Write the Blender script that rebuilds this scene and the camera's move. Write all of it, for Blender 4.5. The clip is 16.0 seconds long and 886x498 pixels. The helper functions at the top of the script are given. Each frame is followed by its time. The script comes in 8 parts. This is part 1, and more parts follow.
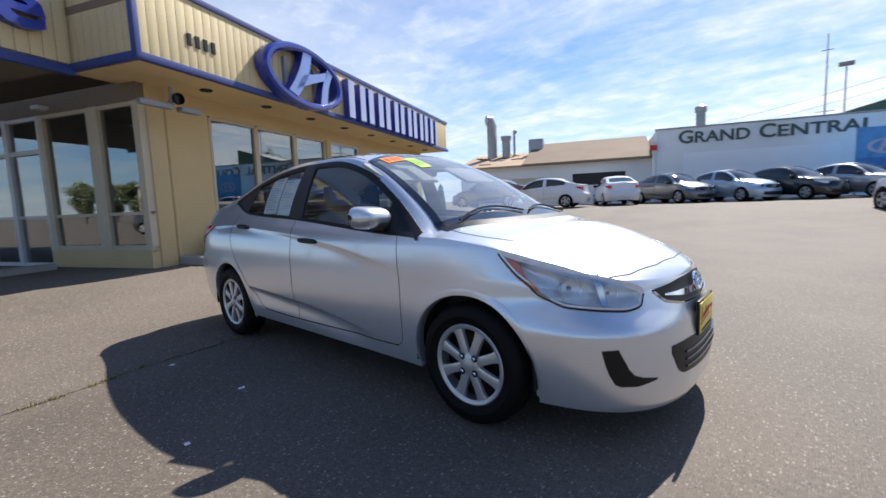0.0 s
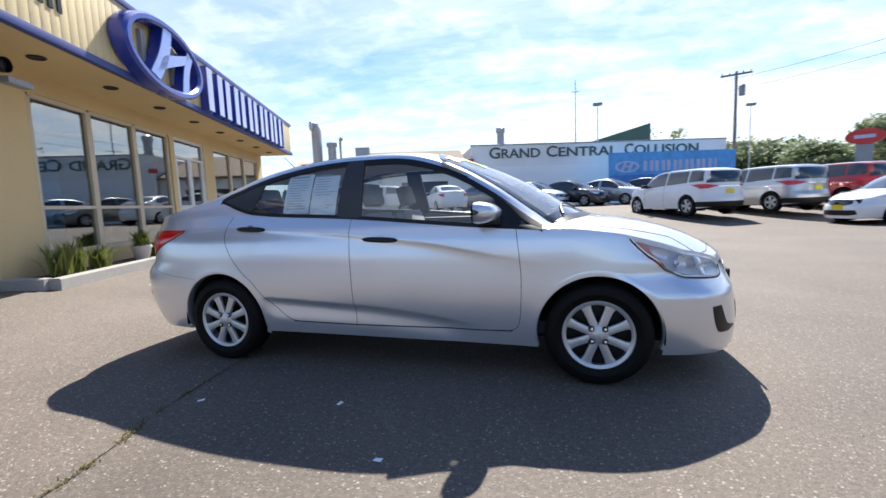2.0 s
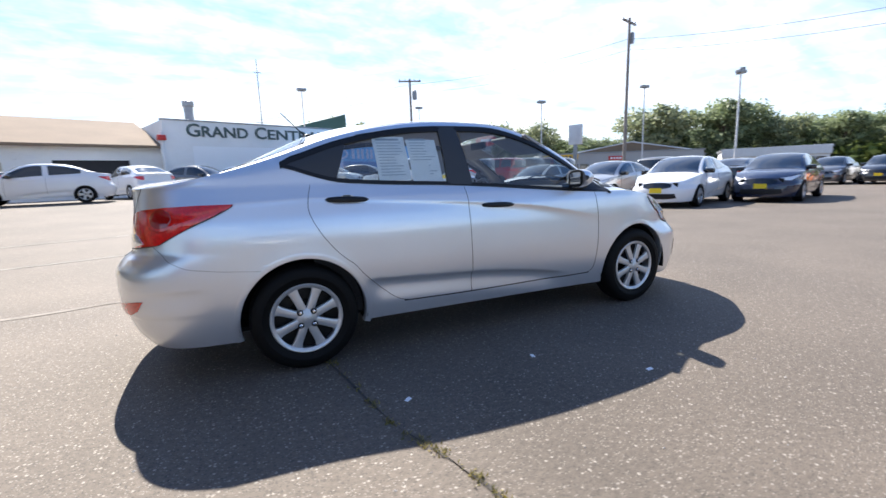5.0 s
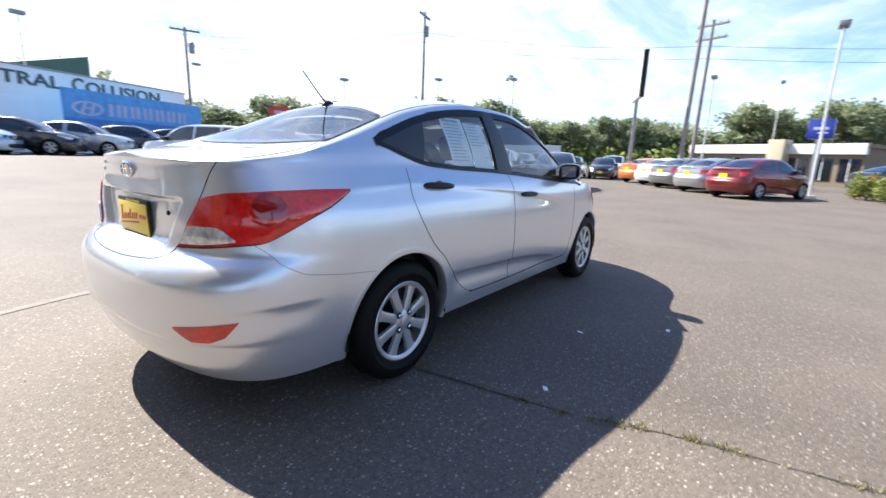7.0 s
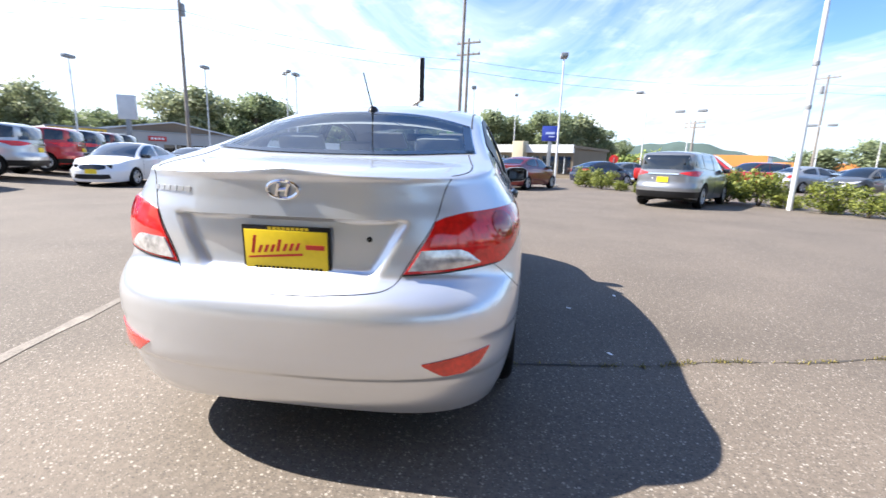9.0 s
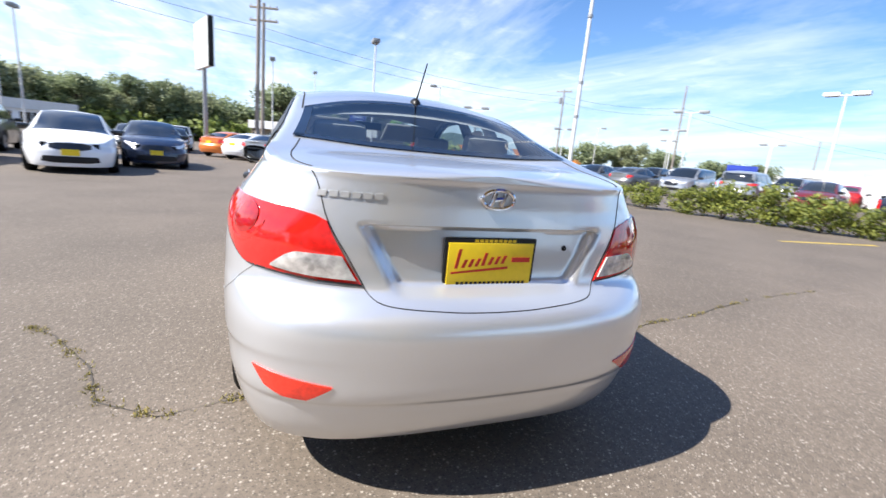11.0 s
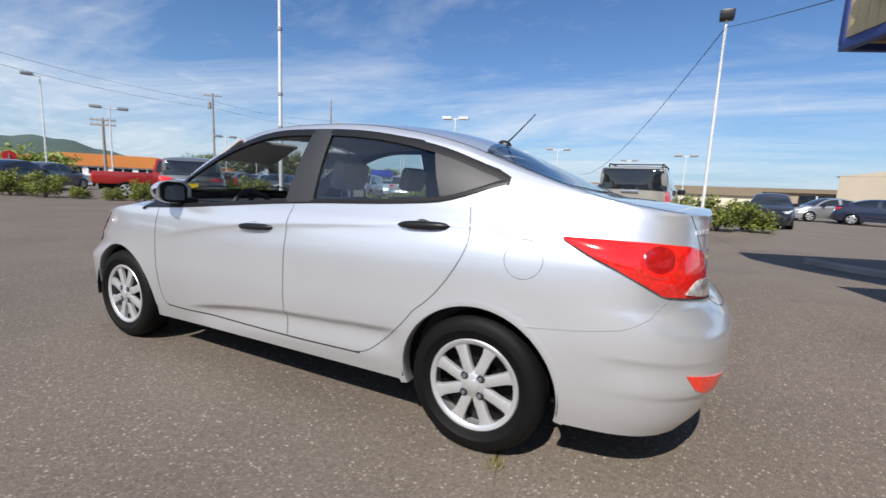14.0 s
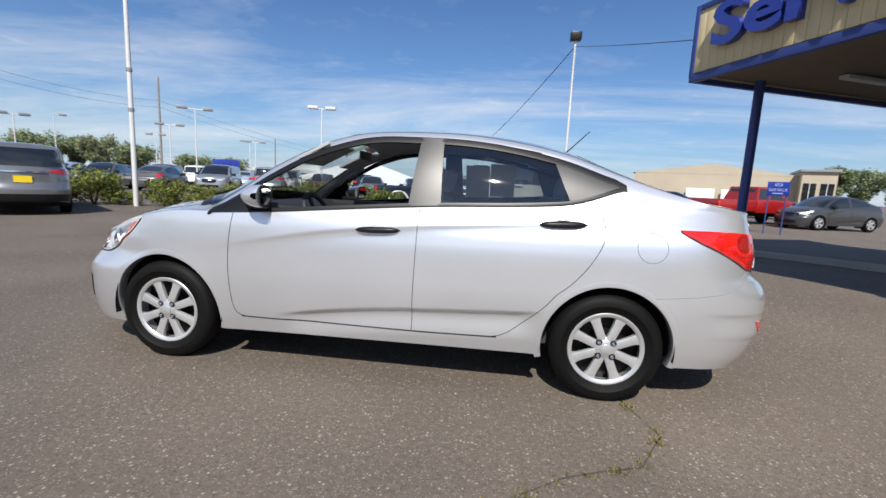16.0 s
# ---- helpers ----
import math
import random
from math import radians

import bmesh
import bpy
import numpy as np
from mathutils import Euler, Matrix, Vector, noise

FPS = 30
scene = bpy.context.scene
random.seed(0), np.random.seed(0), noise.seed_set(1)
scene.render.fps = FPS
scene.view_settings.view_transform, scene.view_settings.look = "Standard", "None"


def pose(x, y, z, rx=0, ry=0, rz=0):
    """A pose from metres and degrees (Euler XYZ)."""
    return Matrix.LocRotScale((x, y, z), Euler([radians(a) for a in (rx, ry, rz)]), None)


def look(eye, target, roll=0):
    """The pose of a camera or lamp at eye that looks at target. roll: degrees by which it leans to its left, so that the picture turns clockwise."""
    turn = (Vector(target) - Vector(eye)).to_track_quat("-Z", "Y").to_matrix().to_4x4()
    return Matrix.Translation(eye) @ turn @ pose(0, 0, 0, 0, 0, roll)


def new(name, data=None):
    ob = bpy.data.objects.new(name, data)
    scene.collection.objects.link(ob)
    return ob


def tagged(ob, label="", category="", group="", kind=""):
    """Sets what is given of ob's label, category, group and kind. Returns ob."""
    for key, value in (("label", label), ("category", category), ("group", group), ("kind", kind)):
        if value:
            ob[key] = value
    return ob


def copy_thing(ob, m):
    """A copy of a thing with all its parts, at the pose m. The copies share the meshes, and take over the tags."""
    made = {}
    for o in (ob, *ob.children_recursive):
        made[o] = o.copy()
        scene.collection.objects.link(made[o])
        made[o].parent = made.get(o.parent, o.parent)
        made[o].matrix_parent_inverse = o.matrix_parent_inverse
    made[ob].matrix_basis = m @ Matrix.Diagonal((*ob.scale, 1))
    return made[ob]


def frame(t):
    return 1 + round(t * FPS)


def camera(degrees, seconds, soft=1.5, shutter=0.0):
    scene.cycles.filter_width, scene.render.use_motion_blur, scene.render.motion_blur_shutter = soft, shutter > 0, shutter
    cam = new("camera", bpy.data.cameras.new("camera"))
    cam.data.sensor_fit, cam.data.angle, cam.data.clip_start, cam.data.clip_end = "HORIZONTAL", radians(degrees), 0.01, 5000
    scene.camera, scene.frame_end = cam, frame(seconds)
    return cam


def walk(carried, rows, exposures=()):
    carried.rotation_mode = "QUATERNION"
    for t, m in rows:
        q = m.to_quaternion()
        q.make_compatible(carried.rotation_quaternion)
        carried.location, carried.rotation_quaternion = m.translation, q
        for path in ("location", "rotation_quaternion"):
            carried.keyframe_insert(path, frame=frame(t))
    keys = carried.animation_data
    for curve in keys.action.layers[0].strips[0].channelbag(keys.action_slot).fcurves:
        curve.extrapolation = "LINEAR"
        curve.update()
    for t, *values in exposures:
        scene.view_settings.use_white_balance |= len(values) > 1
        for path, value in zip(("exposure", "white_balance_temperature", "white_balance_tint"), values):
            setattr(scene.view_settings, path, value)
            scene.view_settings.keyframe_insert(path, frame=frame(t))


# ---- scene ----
cam = camera(91.2, 16.0, 1.5, 0.4)
PATH = [
    (0, (2.538, -2.4, 1.086), (1.234, -0.899, 0.872), -2.3),
    (0.5, (2.26, -2.715, 1.069), (1.156, -1.065, 0.83), -2.8),
    (1, (1.901, -2.964, 1.055), (0.981, -1.202, 0.832), -2.1),
    (1.5, (1.507, -3.143, 1.079), (0.718, -1.312, 0.931), -1.8),
    (2, (1.111, -3.347, 1.084), (0.567, -1.434, 0.873), -2.3),
    (2.5, (0.629, -3.427, 1.089), (0.278, -1.463, 0.94), -1.6),
    (3, (0.184, -3.515, 1.071), (0.032, -1.525, 0.939), -2.2),
    (3.5, (-0.287, -3.528, 1.056), (-0.2, -1.537, 0.882), -1.0),
    (4, (-0.734, -3.46, 1.066), (-0.454, -1.487, 0.891), 0.6),
    (4.2, (-0.912, -3.454, 1.053), (-0.494, -1.51, 0.842), -0.3),
    (6.3, (-2.431, -2.562, 1.091), (-1.153, -1.065, 0.735), 2.5),
    (6.5, (-2.529, -2.44, 1.107), (-1.171, -1.014, 0.757), 3.4),
    (7, (-2.808, -2.146, 1.098), (-1.231, -0.988, 0.683), 2.1),
    (7.5, (-3.024, -1.825, 1.081), (-1.309, -0.879, 0.678), 3.7),
    (8, (-3.191, -1.429, 1.108), (-1.377, -0.691, 0.703), 4.2),
    (8.5, (-3.395, -1.069, 1.117), (-1.485, -0.64, 0.705), 2.2),
    (9, (-3.485, -0.711, 1.107), (-1.54, -0.465, 0.715), 1.7),
    (9.2, (-3.471, -0.536, 1.119), (-1.515, -0.39, 0.729), 2.4),
    (11.3, (-3.25, 0.812, 1.119), (-1.498, -0.048, 0.682), 3.6),
    (11.5, (-3.183, 0.953, 1.128), (-1.506, -0.037, 0.674), 2.6),
    (12, (-2.991, 1.232, 1.116), (-1.494, -0.021, 0.683), 3.3),
    (12.5, (-2.73, 1.53, 1.136), (-1.358, 0.123, 0.761), 3.6),
    (13, (-2.518, 1.868, 1.137), (-1.359, 0.286, 0.742), 1.6),
    (13.5, (-2.228, 2.14, 1.127), (-1.21, 0.457, 0.765), 1.6),
    (14, (-1.92, 2.415, 1.122), (-1.038, 0.643, 0.836), 2.6),
    (14.5, (-1.624, 2.691, 1.135), (-0.888, 0.857, 0.83), 1.8),
    (15, (-1.247, 2.872, 1.145), (-0.617, 0.989, 0.9), 1.9),
    (15.5, (-0.931, 3.043, 1.136), (-0.536, 1.102, 0.863), 1.1),
    (16, (-0.666, 3.124, 1.129), (-0.426, 1.16, 0.837), 2.8),
]
walk(cam, [(t, look(eye, target, roll)) for t, eye, target, roll in PATH], [(0, 0.64), (1.2, 0.84), (2, 1.04), (3.5, 1.12), (7, 1.38), (9, 1.48), (11.5, 1.03), (12.2, 0.90), (13, 0.60), (14, 0.34), (15, 0.26), (16, 0.26)])

# ---- light ----
SUN_EL, SUN_TOWARDS = 47.2, Vector((-0.036, 0.678, 0.734))
world = bpy.data.worlds.new("sky")
scene.world = world
world.use_nodes = True
wt = world.node_tree
wt.nodes.clear()


def wnode(kind, **values):
    n = wt.nodes.new(kind)
    for k, v in values.items():
        n.inputs[k.replace("_", " ")].default_value = v
    return n


sky = wt.nodes.new("ShaderNodeTexSky")
sky.sky_type, sky.sun_disc = "NISHITA", False
sky.sun_elevation, sky.sun_rotation = radians(SUN_EL), 0.0
sky.air_density, sky.dust_density, sky.ozone_density, sky.altitude = 1.1, 0.15, 3.2, 20
coord = wt.nodes.new("ShaderNodeTexCoord")
split = wt.nodes.new("ShaderNodeSeparateXYZ")
wt.links.new(coord.outputs["Generated"], split.inputs[0])


def wmath(op, a, b=None, c=None):
    n = wt.nodes.new("ShaderNodeMath")
    n.operation = op
    for i, v in enumerate((a, b, c)):
        if v is None:
            continue
        if isinstance(v, (int, float)):
            n.inputs[i].default_value = v
        else:
            wt.links.new(v, n.inputs[i])
    return n.outputs[0]


# high thin cloud on a flat layer overhead
lift = wmath("ADD", wmath("MAXIMUM", split.outputs["Z"], 0.0), 0.12)
flat = wt.nodes.new("ShaderNodeCombineXYZ")
wt.links.new(wmath("DIVIDE", split.outputs["X"], lift), flat.inputs[0])
wt.links.new(wmath("DIVIDE", split.outputs["Y"], lift), flat.inputs[1])
streak = wt.nodes.new("ShaderNodeMapping")
streak.inputs["Rotation"].default_value = (0, 0, radians(28))
streak.inputs["Scale"].default_value = (0.55, 1.5, 1.0)
wt.links.new(flat.outputs[0], streak.inputs["Vector"])
veil = wnode("ShaderNodeTexNoise", Scale=0.55, Detail=7.0, Roughness=0.62, Distortion=0.6)
wt.links.new(streak.outputs[0], veil.inputs["Vector"])
puff = wnode("ShaderNodeTexNoise", Scale=4.2, Detail=6.0, Roughness=0.6, Distortion=0.3)
wt.links.new(flat.outputs[0], puff.inputs["Vector"])
# the cloud thickens towards the sunny half of the sky
bank = wmath("MAXIMUM", wmath("ADD", wmath("MULTIPLY", split.outputs["Y"], 0.105), wmath("MULTIPLY", split.outputs["X"], 0.03)), -0.045)
bank = wmath("ADD", bank, wmath("MULTIPLY_ADD", split.outputs["Z"], -0.16, 0.032))
veil_mask = wmath("MULTIPLY", wmath("MAXIMUM", wmath("ADD", wmath("SUBTRACT", veil.outputs["Fac"], 0.385), bank), 0.0), 2.0)
puff_mask = wmath("MULTIPLY", wmath("MAXIMUM", wmath("ADD", wmath("SUBTRACT", puff.outputs["Fac"], 0.52), bank), 0.0), 2.0)
mask = wmath("MINIMUM", wmath("ADD", veil_mask, wmath("MULTIPLY", puff_mask, wmath("ADD", veil_mask, 0.25))), 0.88)
mix = wt.nodes.new("ShaderNodeMix")
mix.data_type = "RGBA"
wt.links.new(mask, mix.inputs["Factor"])
haze = wt.nodes.new("ShaderNodeMix")
haze.data_type = "RGBA"
wt.links.new(wmath("MULTIPLY", wmath("POWER", wmath("SUBTRACT", 1.0, wmath("MINIMUM", wmath("MAXIMUM", split.outputs["Z"], 0.0), 1.0)), 9.0), 0.72), haze.inputs["Factor"])
deep = wt.nodes.new("ShaderNodeVectorMath")
deep.operation = "MULTIPLY"
deep.inputs[1].default_value = (0.79, 1.05, 1.38)
wt.links.new(sky.outputs[0], deep.inputs[0])
wt.links.new(deep.outputs[0], haze.inputs["A"])
haze.inputs["B"].default_value = (4.9, 6.6, 9.2, 1)
wt.links.new(haze.outputs["Result"], mix.inputs["A"])
mix.inputs["B"].default_value = (11.2, 11.5, 11.9, 1)
back = wnode("ShaderNodeBackground", Strength=0.066)
wt.links.new(mix.outputs["Result"], back.inputs["Color"])
out = wt.nodes.new("ShaderNodeOutputWorld")
wt.links.new(back.outputs[0], out.inputs["Surface"])

sun = new("sun", bpy.data.lights.new("sun", "SUN"))
sun.data.energy, sun.data.angle, sun.data.color = 5.0, radians(0.55), (1.0, 0.95, 0.88)
sun.matrix_world = look((0, 20, 30), Vector((0, 20, 30)) - SUN_TOWARDS)
scene.view_settings.exposure = 0.0

# ---- materials ----


def surface(name, base, rough=0.5, metal=0.0, var=0.12, scale=3.0, fine=60.0, bump=0.0, coat=0.0, dirt=None, dirt_amount=0.0, world_space=True, spec=0.5):
    """A painted, plastic, stone or metal surface with blotches, grain and relief."""
    m = bpy.data.materials.new(name)
    m.use_nodes = True
    nt = m.node_tree
    b = nt.nodes["Principled BSDF"]
    b.inputs["Roughness"].default_value, b.inputs["Metallic"].default_value = rough, metal
    b.inputs["Coat Weight"].default_value, b.inputs["Coat Roughness"].default_value = coat, 0.04
    b.inputs["Specular IOR Level"].default_value = spec
    if world_space:
        place = nt.nodes.new("ShaderNodeNewGeometry").outputs["Position"]
    else:
        place = nt.nodes.new("ShaderNodeTexCoord").outputs["Object"]
    blotch = nt.nodes.new("ShaderNodeTexNoise")
    blotch.inputs["Scale"].default_value, blotch.inputs["Detail"].default_value = scale, 5
    grain = nt.nodes.new("ShaderNodeTexNoise")
    grain.inputs["Scale"].default_value, grain.inputs["Detail"].default_value = fine, 3
    nt.links.new(place, blotch.inputs["Vector"]), nt.links.new(place, grain.inputs["Vector"])
    add = nt.nodes.new("ShaderNodeMath")
    add.operation = "ADD"
    nt.links.new(blotch.outputs["Fac"], add.inputs[0]), nt.links.new(grain.outputs["Fac"], add.inputs[1])
    ramp = nt.nodes.new("ShaderNodeMapRange")
    ramp.inputs["From Min"].default_value, ramp.inputs["From Max"].default_value = 0.7, 1.3
    ramp.inputs["To Min"].default_value, ramp.inputs["To Max"].default_value = 1 - var, 1 + var
    nt.links.new(add.outputs[0], ramp.inputs["Value"])
    tint = nt.nodes.new("ShaderNodeVectorMath")
    tint.operation = "SCALE"
    tint.inputs[0].default_value = base
    nt.links.new(ramp.outputs[0], tint.inputs["Scale"])
    colour = tint.outputs[0]
    if dirt:
        mask = nt.nodes.new("ShaderNodeTexNoise")
        mask.inputs["Scale"].default_value, mask.inputs["Detail"].default_value = scale * 0.6, 8
        nt.links.new(place, mask.inputs["Vector"])
        cut = nt.nodes.new("ShaderNodeMapRange")
        cut.inputs["From Min"].default_value, cut.inputs["From Max"].default_value = 0.5, 0.72
        cut.inputs["To Max"].default_value = dirt_amount
        nt.links.new(mask.outputs["Fac"], cut.inputs["Value"])
        mx = nt.nodes.new("ShaderNodeMix")
        mx.data_type = "RGBA"
        nt.links.new(cut.outputs[0], mx.inputs["Factor"]), nt.links.new(colour, mx.inputs["A"])
        mx.inputs["B"].default_value = (*dirt, 1)
        colour = mx.outputs["Result"]
    nt.links.new(colour, b.inputs["Base Color"])
    if bump:
        bp = nt.nodes.new("ShaderNodeBump")
        bp.inputs["Strength"].default_value, bp.inputs["Distance"].default_value = bump, 0.01
        nt.links.new(grain.outputs["Fac"], bp.inputs["Height"]), nt.links.new(bp.outputs[0], b.inputs["Normal"])
    return m


def car_paint(name, base, metal=0.0, rough=0.32):
    m = surface(name, base, rough, metal, var=0.035, scale=2.0, fine=900.0, coat=1.0, world_space=False)
    m.node_tree.nodes["Principled BSDF"].inputs["Coat Roughness"].default_value = 0.03
    return m


def glass(name, tint, gloss=0.9, index=1.6, sheen=0.0):
    """A thin pane: clear with a tint, and a reflection that grows at grazing angles; an optional pale film imitates
    reflected sky.
    """
    m = bpy.data.materials.new(name)
    m.use_nodes = True
    nt = m.node_tree
    nt.nodes.clear()
    clear, shine, mx, fr, o = (nt.nodes.new(k) for k in ("ShaderNodeBsdfTransparent", "ShaderNodeBsdfGlossy", "ShaderNodeMixShader", "ShaderNodeLayerWeight", "ShaderNodeOutputMaterial"))
    clear.inputs["Color"].default_value = (*tint, 1)
    shine.inputs["Roughness"].default_value, shine.inputs["Color"].default_value = 0.015, (gloss, gloss, gloss, 1)
    # Schlick's curve for the two faces of a thin pane
    fr.inputs["Blend"].default_value = 0.5
    base = 2.0 * ((index - 1) / (index + 1)) ** 2
    rise, curve_ = nt.nodes.new("ShaderNodeMath"), nt.nodes.new("ShaderNodeMath")
    rise.operation, curve_.operation = "POWER", "MULTIPLY_ADD"
    rise.inputs[1].default_value, curve_.inputs[1].default_value, curve_.inputs[2].default_value = 5.0, 1.0 - base, base
    nt.links.new(fr.outputs["Facing"], rise.inputs[0]), nt.links.new(rise.outputs[0], curve_.inputs[0])
    nt.links.new(curve_.outputs[0], mx.inputs[0]), nt.links.new(clear.outputs[0], mx.inputs[1]), nt.links.new(shine.outputs[0], mx.inputs[2])
    last = mx.outputs[0]
    # pale mottled diffuse film, painted in for sky mirrored by the pane
    if sheen:
        film, over, spots = (nt.nodes.new(k) for k in ("ShaderNodeBsdfDiffuse", "ShaderNodeMixShader", "ShaderNodeTexNoise"))
        film.inputs["Color"].default_value = (0.62, 0.64, 0.66, 1)
        spots.inputs["Scale"].default_value, spots.inputs["Detail"].default_value = 5.0, 6.0
        range_ = nt.nodes.new("ShaderNodeMapRange")
        range_.inputs["From Min"].default_value, range_.inputs["From Max"].default_value = 0.3, 0.7
        range_.inputs["To Min"].default_value, range_.inputs["To Max"].default_value = sheen * 0.7, sheen * 1.3
        nt.links.new(spots.outputs["Fac"], range_.inputs["Value"]), nt.links.new(range_.outputs[0], over.inputs[0])
        nt.links.new(last, over.inputs[1]), nt.links.new(film.outputs[0], over.inputs[2])
        last = over.outputs[0]
    nt.links.new(last, o.inputs["Surface"])
    return m


def lens(name, base, rough=0.08):
    """A moulded lamp lens: coloured plastic with fine ribs under a gloss coat."""
    m = surface(name, base, rough, 0.0, var=0.28, scale=12.0, fine=60.0, coat=1.0, world_space=False)
    return m


def speckled(name, base, light, dark, rough=0.9, spec=0.5):
    """Worn asphalt: binder, pale and dark chippings, stains and patches."""
    m = surface(name, base, rough, 0.0, var=0.24, scale=0.7, fine=38.0, bump=0.3, spec=spec)
    nt = m.node_tree
    b = nt.nodes["Principled BSDF"]
    old = b.inputs["Base Color"].links[0].from_socket
    place = nt.nodes.new("ShaderNodeNewGeometry").outputs["Position"]
    for size, colour, low, high, share, amount in ((58.0, light, 0.16, 0.34, 0.14, 0.8), (105.0, light, 0.18, 0.36, 0.28, 0.5), (90.0, dark, 0.2, 0.42, 0.38, 0.6), (210.0, dark, 0.2, 0.45, 0.5, 0.5)):
        vor = nt.nodes.new("ShaderNodeTexVoronoi")
        vor.inputs["Scale"].default_value = size
        shift = nt.nodes.new("ShaderNodeVectorMath")
        shift.inputs[1].default_value = (size, share * 70, 0)
        nt.links.new(place, shift.inputs[0]), nt.links.new(shift.outputs[0], vor.inputs["Vector"])
        pick = nt.nodes.new("ShaderNodeSeparateColor")
        nt.links.new(vor.outputs["Color"], pick.inputs[0])
        some = nt.nodes.new("ShaderNodeMath")
        some.operation = "LESS_THAN"
        some.inputs[1].default_value = share
        nt.links.new(pick.outputs[0], some.inputs[0])
        edge = nt.nodes.new("ShaderNodeMapRange")
        edge.inputs["From Min"].default_value, edge.inputs["From Max"].default_value = high * 1.25, low
        edge.inputs["To Max"].default_value = amount
        nt.links.new(vor.outputs["Distance"], edge.inputs["Value"])
        fac = nt.nodes.new("ShaderNodeMath")
        fac.operation = "MULTIPLY"
        nt.links.new(some.outputs[0], fac.inputs[0]), nt.links.new(edge.outputs[0], fac.inputs[1])
        mx = nt.nodes.new("ShaderNodeMix")
        mx.data_type = "RGBA"
        nt.links.new(fac.outputs[0], mx.inputs["Factor"]), nt.links.new(old, mx.inputs["A"])
        mx.inputs["B"].default_value = (*colour, 1)
        old = mx.outputs["Result"]
    # paler asphalt on one side of the long joint, darker on the other
    axes = nt.nodes.new("ShaderNodeSeparateXYZ")
    nt.links.new(place, axes.inputs[0])
    skew = nt.nodes.new("ShaderNodeMath")
    skew.operation, skew.inputs[1].default_value = "MULTIPLY_ADD", 0.16
    nt.links.new(axes.outputs["Y"], skew.inputs[0]), nt.links.new(axes.outputs["X"], skew.inputs[2])
    side_tone = nt.nodes.new("ShaderNodeMapRange")
    side_tone.inputs["From Min"].default_value, side_tone.inputs["From Max"].default_value = -1.5, -1.0
    side_tone.inputs["To Min"].default_value, side_tone.inputs["To Max"].default_value = 1.03, 0.87
    nt.links.new(skew.outputs[0], side_tone.inputs["Value"])
    shade = nt.nodes.new("ShaderNodeVectorMath")
    shade.operation = "SCALE"
    nt.links.new(old, shade.inputs[0]), nt.links.new(side_tone.outputs[0], shade.inputs["Scale"])
    nt.links.new(shade.outputs[0], b.inputs["Base Color"])
    return m


ASPHALT = speckled("asphalt", (0.142, 0.115, 0.091), (0.46, 0.41, 0.35), (0.042, 0.037, 0.031), rough=0.80, spec=0.5)
CONCRETE = surface("concrete", (0.36, 0.34, 0.31), 0.9, var=0.15, scale=1.3, fine=45, bump=0.3, dirt=(0.16, 0.15, 0.13), dirt_amount=0.5)
LINE_WHITE = surface("worn white line paint", (0.30, 0.285, 0.255), 0.8, var=0.3, scale=4, fine=80, dirt=(0.16, 0.14, 0.12), dirt_amount=0.8)
LINE_FADED = surface("faded line paint", (0.215, 0.188, 0.160), 0.85, var=0.35, scale=5, fine=70, dirt=(0.145, 0.120, 0.097), dirt_amount=1.0)
LINE_YELLOW = surface("worn yellow line paint", (0.55, 0.40, 0.06), 0.8, var=0.2, scale=4, fine=80, dirt=(0.13, 0.12, 0.11), dirt_amount=0.7)
SILVER = car_paint("silver metallic paint", (0.735, 0.76, 0.80), 0.70, 0.31)
BLACK_TRIM = surface("black satin plastic", (0.010, 0.010, 0.011), 0.38, var=0.1, world_space=False, spec=0.3)
BLACK_GLOSS = surface("black gloss trim", (0.008, 0.008, 0.009), 0.12, var=0.05, coat=0.6, world_space=False)
CRACK = surface("dark open asphalt joint", (0.07, 0.062, 0.054), 0.95, var=0.2)
GAP_SOFT = surface("shallow panel joint", (0.20, 0.205, 0.21), 0.6, var=0.05, world_space=False)
GAP = surface("dark panel gap", (0.02, 0.02, 0.021), 0.8, var=0.05, world_space=False)
WELL = surface("wheel well felt", (0.008, 0.008, 0.008), 0.95, var=0.2, world_space=False)
RUBBER = surface("tyre rubber", (0.005, 0.005, 0.005), 0.6, var=0.2, fine=120, bump=0.15, world_space=False, spec=0.15)
ALLOY = surface("silver wheel paint", (0.56, 0.57, 0.58), 0.32, 0.55, var=0.06, coat=0.5, world_space=False)
CHROME = surface("chrome", (0.8, 0.8, 0.82), 0.08, 1.0, var=0.03, world_space=False)
STEEL_DARK = surface("dark brake steel", (0.022, 0.021, 0.020), 0.5, 0.7, var=0.2, world_space=False)
# the last value is the painted sky sheen of the windscreen
GLASS_CLEAR = glass("clear car glass", (0.86, 0.92, 0.93), 0.97, 2.15, 0.13)
GLASS_TINT = glass("tinted car glass", (0.79, 0.84, 0.84), 0.95, 1.6)
GLASS_DARK = surface("dark far car glass", (0.012, 0.015, 0.018), 0.04, var=0.1, coat=1.0, world_space=False)
MIRROR = surface("mirror glass", (0.85, 0.87, 0.88), 0.02, 1.0, var=0.01, world_space=False)
TAIL_RED = lens("red tail lens", (0.66, 0.014, 0.010))
TAIL_RIB = lens("bright red lens ribs", (0.55, 0.016, 0.012))
TAIL_DEEP = lens("deep red lens", (0.31, 0.006, 0.006))
TAIL_CLEAR = surface("clear tail lens over reflector", (0.68, 0.66, 0.65), 0.16, 0.45, var=0.45, scale=15, fine=40, coat=1.0, world_space=False)
REFLECTOR_RED = lens("red reflector", (0.66, 0.03, 0.012))
